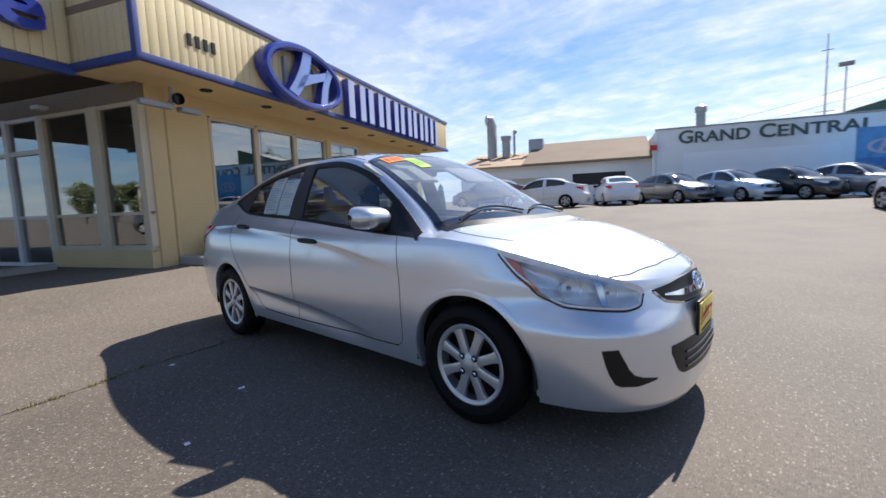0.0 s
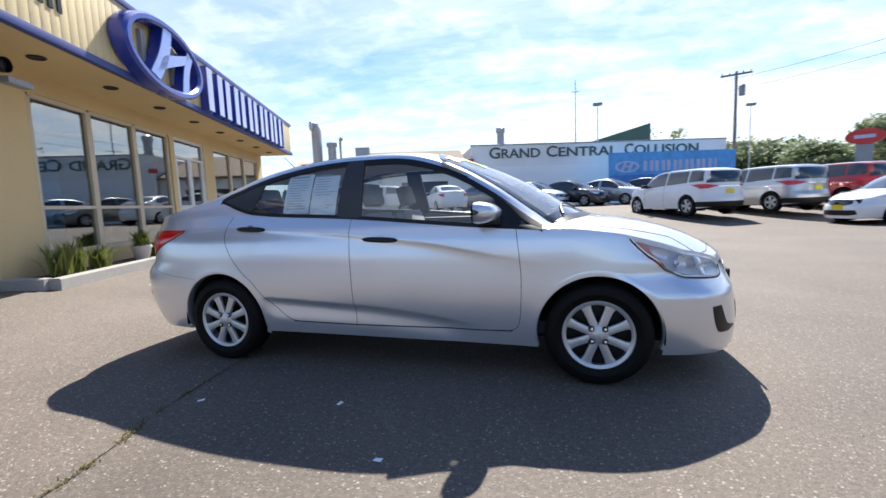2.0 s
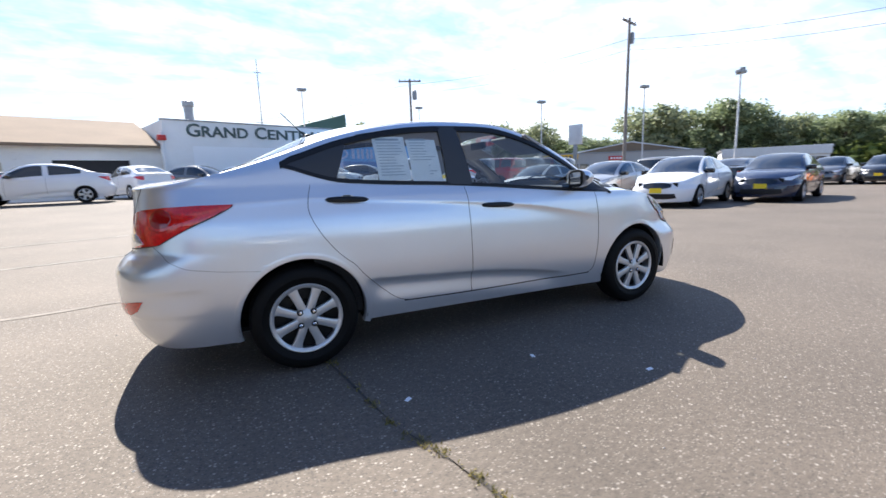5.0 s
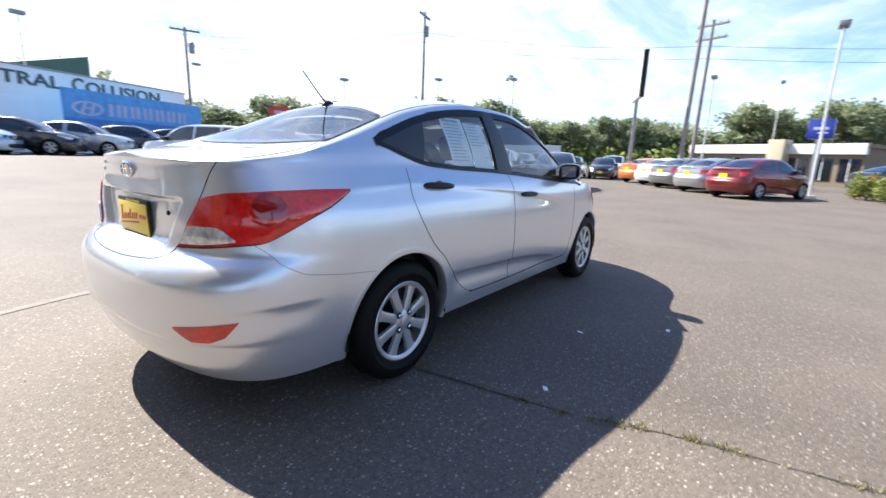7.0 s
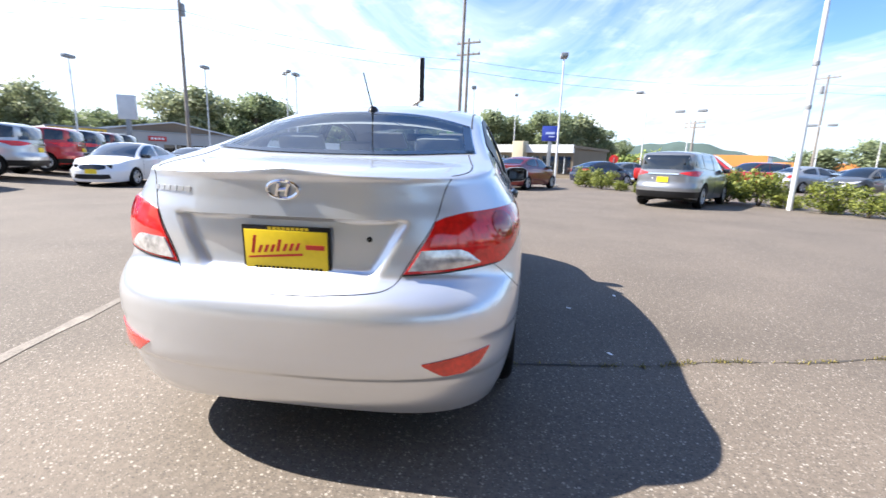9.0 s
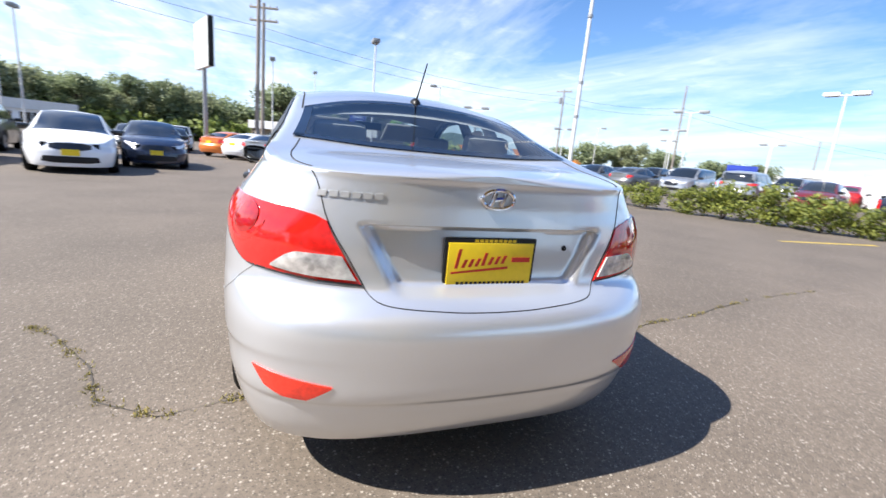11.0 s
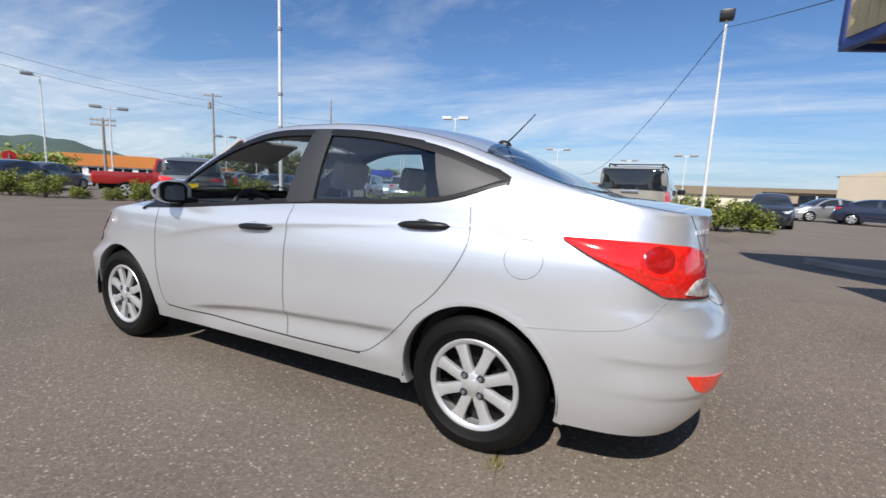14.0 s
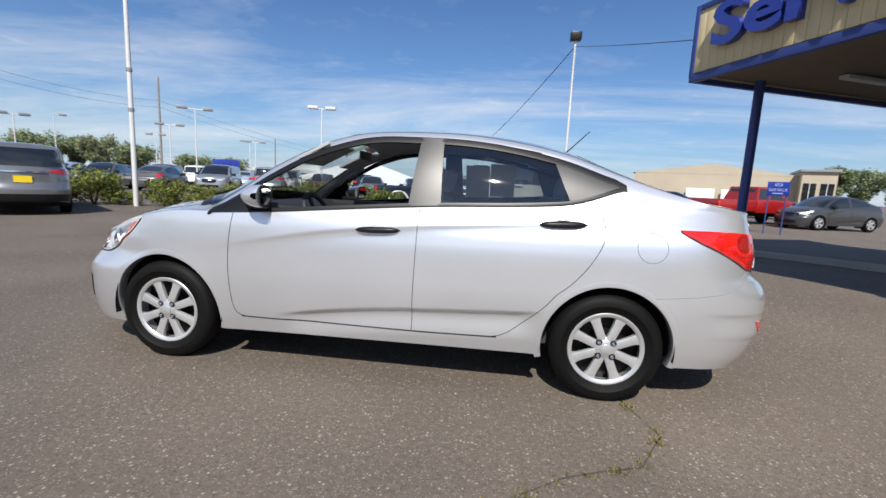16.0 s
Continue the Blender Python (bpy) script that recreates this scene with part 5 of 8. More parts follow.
# added ledges that keep sun through the windscreen off the ground
for y0 in (0.565, -0.655):
    part("door_ledge", Shape().box((-1.1, y0, 0.88), (0.92, y0 + 0.09, 0.955), 0.02), CABIN, hero)
# added flaps under the windscreen that block the same stray sun
for y0 in (0.16, -0.62):
    part("sun_visor", Shape().box((-0.13, 0, -0.010), (0.13, 0.46, 0.010), 0.008).moved(pose(0.46, y0, 1.285, 0, 27, 0)), SEAT_GREY, hero)
part("rear_mirror", Shape().box((0.30, -0.11, 1.28), (0.33, 0.11, 1.34), 0.012), CABIN, hero)
roof_in = [[tuple(F.roof(np.array(x_), np.array(f_), -0.035)) for f_ in np.linspace(-0.97, 0.97, 12)] for x_ in np.linspace(-1.2, 0.33, 16)]
part("headlining", Shape().grid(roof_in), SEAT_GREY, hero, "pale grey headlining", smooth=60)

for wx in (-1.285, 1.285):
    for wy in (0.725, -0.725):
        wheel(hero, wx, wy)

# ---- ground ----
def axis_steps(lo, hi):
    inner = np.concatenate([np.arange(-34, -10, 0.75), np.arange(-10, 5, 0.25), np.arange(5, 44.01, 0.75)])
    left = [lo, lo * 0.6, lo * 0.35, lo * 0.2, lo * 0.12, lo * 0.08, lo * 0.06]
    right = [-v for v in left[::-1]]
    return np.concatenate([[v for v in left if v < -36], inner, [v for v in right if v > 46]])


gx, gy = axis_steps(-2500, 2500), axis_steps(-2500, 2500)
gxx, gyy = np.meshgrid(gx, gy)
ground = part("ground", Shape().grid(np.stack([gxx, gyy, ground_z(gxx, gyy)], -1)), ASPHALT, smooth=60)
tagged(ground, "worn grey asphalt lot with pale chippings", "ground", kind="structure")


def ribbon(pts, wide, lift=0.004, ragged=0.0, seed=1):
    """A painted line on the ground through points."""
    rnd = random.Random(seed)
    dense = []
    for (xa, ya), (xb, yb) in zip(pts, pts[1:]):
        n = max(2, int(math.hypot(xb - xa, yb - ya) / 0.25))
        dense += [(xa + (xb - xa) * i / n, ya + (yb - ya) * i / n) for i in range(n)]
    dense.append(pts[-1])
    p = np.array(dense)
    t = np.gradient(p, axis=0)
    t /= np.linalg.norm(t, axis=1, keepdims=True)
    nrm = np.stack([-t[:, 1], t[:, 0]], -1)
    rows = []
    for k in (-0.5, 0.5):
        q = p + nrm * (wide * k + np.array([rnd.uniform(-ragged, ragged) for _ in p])[:, None])
        rows.append(np.stack([q[:, 0], q[:, 1], ground_z(q[:, 0], q[:, 1]) + lift], -1))
    return Shape().grid(rows)


def loc(x, y):
    """Plan coordinates of the facade to the world's."""
    p = FACADE @ Vector((x, y, 0))
    return p.x, p.y


for k, (a, b) in enumerate((((-4.42, 1.24), (-3.55, 1.447)), ((-4.42, 1.24), (-7.6, 8.6)), ((-5.75, 4.33), (-1.9, 5.6)), ((-7.08, 7.4), (-3.2, 8.75)))):
    tagged(part("parking_line", ribbon([a, b], 0.065, 0.005, 0.005, k), LINE_WHITE), "worn white painted parking line on asphalt", "parking line", "parking lines", "structure")
tagged(part("faded_line", ribbon([(-3.55, 1.447), (-0.55, 2.16)], 0.075, 0.004, 0.014, 9), LINE_FADED), "nearly worn-off white parking line on asphalt", "parking line", "parking lines", "structure")
for a, b in (((-2.40, -9.7), (-3.0, -14.3)), ((0.28, -8.7), (-0.3, -13.2)), ((2.6, -8.9), (2.3, -11.6))):
    tagged(part("bay_line", ribbon([a, b], 0.10), LINE_YELLOW), "worn yellow painted bay line on asphalt", "parking line", "yellow bay lines", "structure")

# ---- the showroom with its fascia and canopy ----
WALL_Y, SOFFIT, TOPZ = 1.05, 3.09, 4.20
show = thing("showroom_building", "pale yellow showroom with blue trim and wide shop windows", "building", m=FACADE)
GZ = 0.20
def wall_piece(a, b, label=""):
    part("wall", Shape().box(a, b), BEIGE, show, label, smooth=None)


# knee wall, piers and the strip above the windows; openings go through
bays = [(2.05, 3.17), (3.23, 4.40), (4.46, 5.62), (5.89, 7.32), (7.98, 9.15), (9.21, 10.35), (10.41, 11.65)]
wall_piece((1.0, WALL_Y, GZ - 0.1), (1.99, WALL_Y + 0.2, SOFFIT))
wall_piece((1.99, WALL_Y, GZ - 0.1), (5.68, WALL_Y + 0.2, 0.56))
wall_piece((1.99, WALL_Y, 2.80), (12.2, WALL_Y + 0.2, SOFFIT))
wall_piece((5.68, WALL_Y, GZ - 0.1), (5.86, WALL_Y + 0.2, 2.80))
wall_piece((7.35, WALL_Y, GZ - 0.1), (7.92, WALL_Y + 0.2, 2.80))
wall_piece((7.92, WALL_Y, GZ - 0.1), (11.71, WALL_Y + 0.2, 0.56))
wall_piece((11.71, WALL_Y, GZ - 0.1), (12.2, WALL_Y + 0.2, 2.80))
wall_piece((12.0, WALL_Y + 0.2, GZ - 0.1), (12.2, 14.0, SOFFIT))
wall_piece((0.65, 13.8, GZ - 0.1), (12.0, 14.0, SOFFIT))
part("corner_pier", Shape().box((0.78, WALL_Y - 0.10, GZ - 0.1), (1.06, WALL_Y + 0.22, SOFFIT), 0.015), BEIGE, show)
part("downpipe", Shape().tube([(1.13, WALL_Y - 0.05, GZ), (1.13, WALL_Y - 0.05, 2.75), (1.13, WALL_Y - 0.25, 2.9)], 0.045, 10), BEIGE, show)
win_frame = lambda x0, x1, z0, z1, mid=None: [((x0 - 0.03, z0), (x0 + 0.03, z1)), ((x1 - 0.03, z0), (x1 + 0.03, z1)), ((x0, z0 - 0.03), (x1, z0 + 0.03)), ((x0, z1 - 0.03), (x1, z1 + 0.03))] + ([((x0, mid - 0.025), (x1, mid + 0.025))] if mid else [])
for k, (x0, x1) in enumerate(bays):
    door = k == 3
    z0, z1 = (0.30, 2.77) if door else (0.59, 2.77)
    w = new("shop_door" if door else "shop_window")
    w.parent = show
    fr = Shape()
    for (a, b), (c, d) in win_frame(x0, x1, z0, z1, 2.36 if door else 1.24):
        fr.box((a, WALL_Y + 0.02, b), (c, WALL_Y + 0.12, d))
    if door:
        for xx in (x0 + 0.08, (x0 + x1) / 2 - 0.04, (x0 + x1) / 2 + 0.04, x1 - 0.08):
            fr.box((xx - 0.04, WALL_Y + 0.03, 0.30), (xx + 0.04, WALL_Y + 0.09, 2.34))
        fr.box((x0, WALL_Y + 0.03, 0.30), (x1, WALL_Y + 0.09, 0.52)).box((x0, WALL_Y + 0.03, 1.17), (x1, WALL_Y + 0.09, 1.27))
    part("frame", fr, FRAME_ALU if not door else POLE_WHITE, w, smooth=None)
    for lo, hi in ((z0, 1.24), (1.24, z1)):
        pn = part("pane", Shape().box((x0 + 0.02, WALL_Y + 0.065, lo + 0.02), (x1 - 0.02, WALL_Y + 0.071, hi - 0.02)), SHOP_GLASS, w, smooth=None)
        pn.visible_shadow = False
# side of the showroom along the service lane: tall glass in heavy posts
SIDE_X = 0.72
part("lane_wall", Shape().box((SIDE_X - 0.08, 0.98, GZ - 0.1), (SIDE_X + 0.1, 3.38, GZ + 0.32)), BEIGE, show, smooth=None)
part("lane_wall", Shape().box((SIDE_X - 0.08, 10.6, GZ - 0.1), (SIDE_X + 0.1, 13.8, 2.80)), BEIGE, show, smooth=None)
# the shade above the glass is put into this strip's dark brown
part("lane_header", Shape().box((SIDE_X - 0.06, 0.98, 2.80), (SIDE_X + 0.1, 13.8, SOFFIT)), BROWN_WALL, show, "header over the entrance glass, canopy shade in its brown", smooth=None)
for k, (p, q) in enumerate(((0.98, 2.02), (2.02, 3.36), (3.36, 4.30), (4.30, 5.24), (5.24, 6.6), (6.6, 7.9), (7.9, 9.2), (9.2, 10.6))):
    door = k in (2, 3)
    w = new("glass_door" if door else "entrance_window")
    w.parent = show
    z0 = GZ if k > 1 else GZ + 0.30
    fr = Shape()
    thick = 0.055 if door else 0.13
    fr.box((SIDE_X - 0.06, p, z0), (SIDE_X + 0.06, p + thick, 2.82)).box((SIDE_X - 0.06, q - thick, z0), (SIDE_X + 0.06, q, 2.82)).box((SIDE_X - 0.05, p, z0), (SIDE_X + 0.05, q, z0 + 0.10)).box((SIDE_X - 0.05, p, 2.74), (SIDE_X + 0.05, q, 2.82))
    fr.box((SIDE_X - 0.035, p, 1.08), (SIDE_X + 0.035, q, 1.13))
    if door:
        fr.box((SIDE_X - 0.05, p, 2.18), (SIDE_X + 0.05, q, 2.26))
    part("frame", fr, FRAME_ALU if k < 2 else POLE_WHITE, w, smooth=None)
    pn = part("pane", Shape().box((SIDE_X - 0.004, p + thick * 0.5, z0 + 0.05), (SIDE_X + 0.004, q - thick * 0.5, 2.78)), SHOP_GLASS, w, smooth=None)
    pn.visible_shadow = False
part("roof", Shape().box((0.0, 0.06, 3.80), (12.3, 14.0, 3.90)), ROOF_BROWN, show)
part("soffit", Shape().box((0.06, 0.06, SOFFIT - 0.02), (12.35, WALL_Y + 0.3, SOFFIT + 0.03)), BEIGE, show)
for xx in (1.5, 2.9, 4.3, 5.7, 7.1, 8.5, 9.9, 11.3):
    part("soffit_lamp", Shape().lathe([(0.10, SOFFIT - 0.022), (0.10, SOFFIT - 0.035), (0.085, SOFFIT - 0.04), (0.08, SOFFIT - 0.024), (0.001, SOFFIT - 0.024)], 18, "z", (xx, 0.5, 0)), DARK_DOOR, show)
# fascia: vertical boards, blue trims
backing = part("fascia", Shape().box((0.0, 0.02, SOFFIT), (12.42, 0.12, TOPZ - 0.02)).box((12.32, 0.12, SOFFIT), (12.42, 1.3, TOPZ - 0.02)).box((0.02, 0.12, SOFFIT), (0.10, 1.3, TOPZ - 0.02)), BEIGE_BOARD, show)
board = Shape().box((0, -0.012, SOFFIT + 0.06), (0.142, 0.022, TOPZ - 0.06), 0.004).mesh("board", BEIGE_BOARD, 30)
for i in range(83):
    b_ = part("board", board, BEIGE_BOARD, backing)
    b_.location = (0.03 + i * 0.148, 0, 0)
for i in range(8):
    b_ = part("board", board, BEIGE_BOARD, backing)
    b_.matrix_basis = pose(0.02, 1.25 - i * 0.148, 0, 0, 0, -90)
part("lower_trim", Shape().box((-0.03, -0.035, SOFFIT - 0.02), (12.45, 0.05, SOFFIT + 0.075), 0.006).box((-0.035, 0.05, SOFFIT - 0.02), (0.05, 1.25, SOFFIT + 0.075), 0.006), BLUE_TRIM, show, "blue lower trim")
part("upper_trim", Shape().box((-0.03, -0.035, TOPZ - 0.09), (12.45, 0.14, TOPZ), 0.006).box((-0.035, 0.14, TOPZ - 0.09), (0.14, 1.25, TOPZ), 0.006), BLUE_TRIM, show, "blue upper trim")
part("corner_trim", Shape().box((-0.035, -0.04, SOFFIT), (0.04, 0.05, TOPZ), 0.005), BLUE_TRIM, show)
# flood lamp and speaker under the soffit by the corner
lampb = part("security_lamp", Shape().box((0.30, 0.42, 2.62), (0.80, 0.52, 2.70), 0.02).box((0.95, 0.42, 2.62), (1.30, 0.55, 2.70), 0.02).tube([(0.85, 0.5, 2.97), (0.85, 0.5, 2.70)], 0.03, 8), POLE_GREY, show)
part("lamp_eye", Shape().lathe([(0.085, -0.03), (0.085, 0.03), (0.06, 0.02), (0.001, 0.03)], 18, "y", (0.88, 0.40, 2.79)), BLACK_TRIM, lampb)
# canopy over the service lane, at right angles to the corner
CAN_Y = 1.24
can = thing("service_canopy", "flat canopy with beige boards and blue trim over the service lane", "canopy", m=FACADE)
# dark brown carries the shade of the canopy's plywood underside
part("deck", Shape().box((-4.15, CAN_Y + 0.08, SOFFIT + 0.02), (-0.02, 8.2, SOFFIT + 0.12)), BROWN_WALL, can, "plywood soffit with its shade put into dark brown")
cf = part("fascia", Shape().box((-4.2, CAN_Y, SOFFIT), (-0.0, CAN_Y + 0.08, TOPZ)).box((-4.2, CAN_Y + 0.08, SOFFIT), (-4.12, 8.2, TOPZ)), BEIGE_BOARD, can)
for i in range(28):
    b_ = part("board", board, BEIGE_BOARD, cf)
    b_.location = (-4.18 + i * 0.148, CAN_Y - 0.02, 0)
part("lower_trim", Shape().box((-4.24, CAN_Y - 0.05, SOFFIT - 0.08), (0.0, CAN_Y + 0.05, SOFFIT + 0.04), 0.006).box((-4.24, CAN_Y + 0.05, SOFFIT - 0.08), (-4.15, 8.2, SOFFIT + 0.075), 0.006), BLUE_TRIM, can, "blue lower trim")
part("upper_trim", Shape().box((-4.24, CAN_Y - 0.05, TOPZ - 0.09), (0.0, CAN_Y + 0.1, TOPZ), 0.006), BLUE_TRIM, can)
part("corner_trim", Shape().box((-4.245, CAN_Y - 0.055, SOFFIT), (-4.17, CAN_Y + 0.02, TOPZ), 0.004), BLUE_TRIM, can)
for px, py in ((-3.99, 2.41), (-3.99, 7.4)):
    wz = FACADE @ Vector((px, py, 0))
    pst = part("post", Shape().lathe([(0.075, float(ground_z(wz.x, wz.y)) - 0.02), (0.075, SOFFIT + 0.02)], 20, "z", (px, py, 0)), BLUE_TRIM, can, "blue steel post", smooth=60)
    part("base_plate", Shape().box((px - 0.13, py - 0.13, float(ground_z(wz.x, wz.y)) - 0.02), (px + 0.13, py + 0.13, float(ground_z(wz.x, wz.y)) + 0.02), 0.005), BLUE_TRIM, pst)
for i in range(2):
    part("strip_lamp", Shape().box((-3.2 + i * 1.6, 3.0, SOFFIT - 0.06), (-3.05 + i * 1.6, 4.3, SOFFIT + 0.0), 0.015), POLE_WHITE, can)
bar_text("Service", 0.84, BLUE_SIGN, FACADE @ pose(-3.78, CAN_Y - 0.06, 3.45, 90, 0, 0), "service_lettering", None, 0.20, 3.45, weight=0.022)
tagged(bpy.data.objects["service_lettering"], "raised royal blue service lettering on the canopy fascia", "sign letters")

# plain upright bars on the main fascia, of the size and colour of the sign
strokes = [[((0, 0), (0.34, 1)), ((0.66, 0), (1, 1))]] * 6 + [[((0.2, 0), (0.8, 1))]]
x_ = 4.86
for k, st in enumerate(strokes):
    wide = 0.80 if k < 6 else 0.26
    s, fce = Shape(), Shape()
    for (a, b), (c, d) in st:
        lo, hi = (x_ + a * wide, 3.13 + b * 0.86), (x_ + c * wide, 3.13 + d * 0.86)
        s.box((lo[0], -0.17, lo[1]), (hi[0], -0.02, hi[1]))
        fce.box((lo[0] + 0.012, -0.176, lo[1] + 0.012), (hi[0] - 0.012, -0.171, hi[1] - 0.012))
    blk = thing("sign_block", "raised block sign with blue sides and pale face", "sign letters", "fascia sign blocks", FACADE)
    part("case", s, BLUE_SIGN, blk, smooth=None)
    part("face", fce, SIGN_FACE, blk, smooth=None)
    x_ += wide + 0.155
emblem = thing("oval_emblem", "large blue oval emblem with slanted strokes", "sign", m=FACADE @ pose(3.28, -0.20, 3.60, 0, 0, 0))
ring_ = []
for t in np.linspace(0, 2 * math.pi, 64, endpoint=False):
    c, s = math.cos(t), math.sin(t)
    ring_.append([(1.22 * c, 0.16, 0.58 * s), (1.22 * c, -0.02, 0.58 * s), (1.17 * c, -0.06, 0.545 * s), (1.09 * c, -0.06, 0.485 * s), (1.04 * c, -0.02, 0.45 * s), (1.04 * c, 0.16, 0.45 * s)])
ring_.append(ring_[0])
part("ring", Shape().grid(ring_), BLUE_SIGN, emblem, smooth=30)
# two slanted strokes with bowed edges and a rising bar between them
bars, faces = Shape(), Shape()
bow_ = lambda a, b, k: [(a[0] + (b[0] - a[0]) * t + k * math.sin(math.pi * t), a[1] + (b[1] - a[1]) * t) for t in np.linspace(0, 1, 8)]
for out_ in (bow_((-0.62, -0.36), (-0.10, 0.50), 0.07) + bow_((0.16, 0.48), (-0.36, -0.44), 0.10), bow_((0.36, -0.48), (0.68, 0.36), -0.05) + bow_((0.86, 0.26), (0.62, -0.40), -0.06), bow_((-0.42, -0.30), (0.62, 0.10), -0.02) + bow_((0.74, 0.30), (-0.18, 0.02), 0.03)):
    bars.prism(out_, -0.02, 0.14, "y")
    mx_, mz_ = (sum(p_[i] for p_ in out_) / len(out_) for i in (0, 1))
    faces.prism([(0.95 * (a - mx_) + mx_, 0.95 * (b - mz_) + mz_) for a, b in out_], -0.034, -0.021, "y")
part("stroke", bars, BLUE_SIGN, emblem, smooth=None)
part("stroke_face", faces, STROKE_BLUE, emblem, smooth=None)
for x0 in (-0.5, 0.4):
    part("bracket", Shape().box((x0, 0.12, -0.3), (x0 + 0.1, 0.22, 0.3)), POLE_GREY, emblem, smooth=None)
for i in range(4):
    solid("number_bar", Shape().box((0.76 + i * 0.14, -0.03, 3.47), (0.83 + i * 0.14, -0.012, 3.64), 0.004), BLACK_TRIM, "dark raised number bar on the fascia boards", "sign", "number bars", smooth=None, m=FACADE)

# inside the showroom
part("showroom_floor", Shape().box((0.85, 1.3, GZ), (12.0, 13.8, GZ + 0.03)), CONCRETE, show)
part("showroom_ceiling", Shape().box((0.85, 1.3, 2.96), (12.0, 13.8, 2.99)), WHITE_PATCH, show)
# indoor dimness is put into this wall's near-black colour
part("back_wall", Shape().box((0.85, 10.0, GZ), (12.0, 10.15, 2.95)), SHOP_GLOOM, show)
for i in range(4):
    part("ceiling_tube", Shape().box((0.5 + 2.6 * i, 3.0, 2.86), (2.3 + 2.6 * i, 3.2, 2.925), 0.02), POLE_WHITE, show)
solid("display_poster", Shape().box((2.06, WALL_Y + 0.16, 0.64), (2.62, WALL_Y + 0.19, 1.95), 0.004), BANNER_BLUE, "tall blue display poster inside the window", "poster", m=FACADE)
solid("display_counter", Shape().box((7.6, 3.0, GZ), (9.4, 3.6, 1.15), 0.03), BROWN_WALL, "long dark counter in the showroom", "counter", m=FACADE)
for i, (dx, dy) in enumerate(((3.2, 3.2), (4.4, 3.6), (8.6, 2.2))):
    solid("showroom_chair", Shape().box((dx - 0.25, dy - 0.25, GZ + 0.38), (dx + 0.25, dy + 0.25, GZ + 0.46), 0.03).box((dx - 0.25, dy + 0.2, GZ + 0.46), (dx + 0.25, dy + 0.26, GZ + 0.95), 0.03).box((dx - 0.04, dy - 0.04, GZ), (dx + 0.04, dy + 0.04, GZ + 0.4)).box((dx - 0.25, dy - 0.03, GZ + 0.02), (dx + 0.25, dy + 0.03, GZ + 0.06)), CABIN, "dark chair in the dim showroom", "chair", "showroom chairs", m=FACADE)

# planting bed with its kerb, walkway with a yellow kerb
bed_z = lambda x, y: float(ground_z(*loc(x, y)))
def kerb_run(a, b, h, wide=0.14):
    n = max(2, int(math.dist(a, b) / 0.7))
    d = (np.array(b) - a) / math.dist(a, b)
    nn = np.array([-d[1], d[0]]) * wide / 2
    rows = []
    for i in range(n + 1):
        p = np.array(a) + (np.array(b) - a) * i / n
        z = bed_z(*p)
        rows.append([(*(p - nn), z - 0.05), (*(p - nn), z + h - 0.015), (*(p - nn * 0.8), z + h), (*(p + nn * 0.8), z + h), (*(p + nn), z + h - 0.015), (*(p + nn), z - 0.05)])
    s = Shape().grid(rows)
    for r in (rows[0], rows[-1]):
        s.add(r, [tuple(range(6))])
    return s


tagged(part("planter_kerb", kerb_run((1.15, 0.38), (6.35, 0.38), 0.14), CONCRETE), "grey concrete kerb of a narrow planting bed", "kerb", kind="structure").matrix_basis = FACADE
tagged(part("planter_kerb", kerb_run((1.15, 0.45), (1.15, 1.04), 0.14), CONCRETE), "grey concrete kerb of a narrow planting bed", "kerb", kind="structure").matrix_basis = FACADE
tagged(part("planter_soil", Shape().box((1.2, 0.44, 0.1), (6.3, 1.04, 0.315)), BARE_EARTH), "dark bark mulch in the planting bed", "soil", kind="structure").matrix_basis = FACADE
tagged(part("walkway", Shape().box((6.4, 0.12, 0.05), (13.2, 1.04, 0.33), 0.01), CONCRETE), "pale concrete walkway along the showroom", "pavement", kind="structure").matrix_basis = FACADE
tagged(part("yellow_kerb", kerb_run((6.4, 0.03), (13.2, 0.03), 0.17), CURB_YELLOW), "kerb with worn yellow paint", "kerb", kind="structure").matrix_basis = FACADE
tagged(part("lane_kerb", kerb_run((-6.6, 2.95), (0.4, 2.95), 0.10, 0.18), CONCRETE), "low concrete kerb under the canopy", "kerb", kind="structure").matrix_basis = FACADE


def weeds(name, at, n, tall, spread, seed, mat_=None, label="tuft of green weeds in the planting bed"):
    rnd = random.Random(seed)
    s = Shape()
    for _ in range(n):
        a, r = rnd.uniform(0, 6.28), rnd.uniform(0, spread * 0.4)
        bx, by = r * math.cos(a), r * math.sin(a)
        h, lean, b = tall * rnd.uniform(0.5, 1), rnd.uniform(0.1, 0.9) * spread, rnd.uniform(0, 6.28)
        w = 0.012 * rnd.uniform(0.6, 1.3)
        tx, ty = bx + lean * math.cos(b), by + lean * math.sin(b)
        mx, my = bx + 0.35 * lean * math.cos(b), by + 0.35 * lean * math.sin(b)
        px, py = -math.sin(b) * w, math.cos(b) * w
        s.add([(bx - px, by - py, -0.02), (bx + px, by + py, -0.02), (mx + px, my + py, h * 0.65), (mx - px, my - py, h * 0.65), (tx, ty, h)], [(0, 1, 2, 3), (3, 2, 4)])
    return solid(name, s, mat_ or LEAF_GRASS, label, "plant", "weeds in the bed", None, m=at)


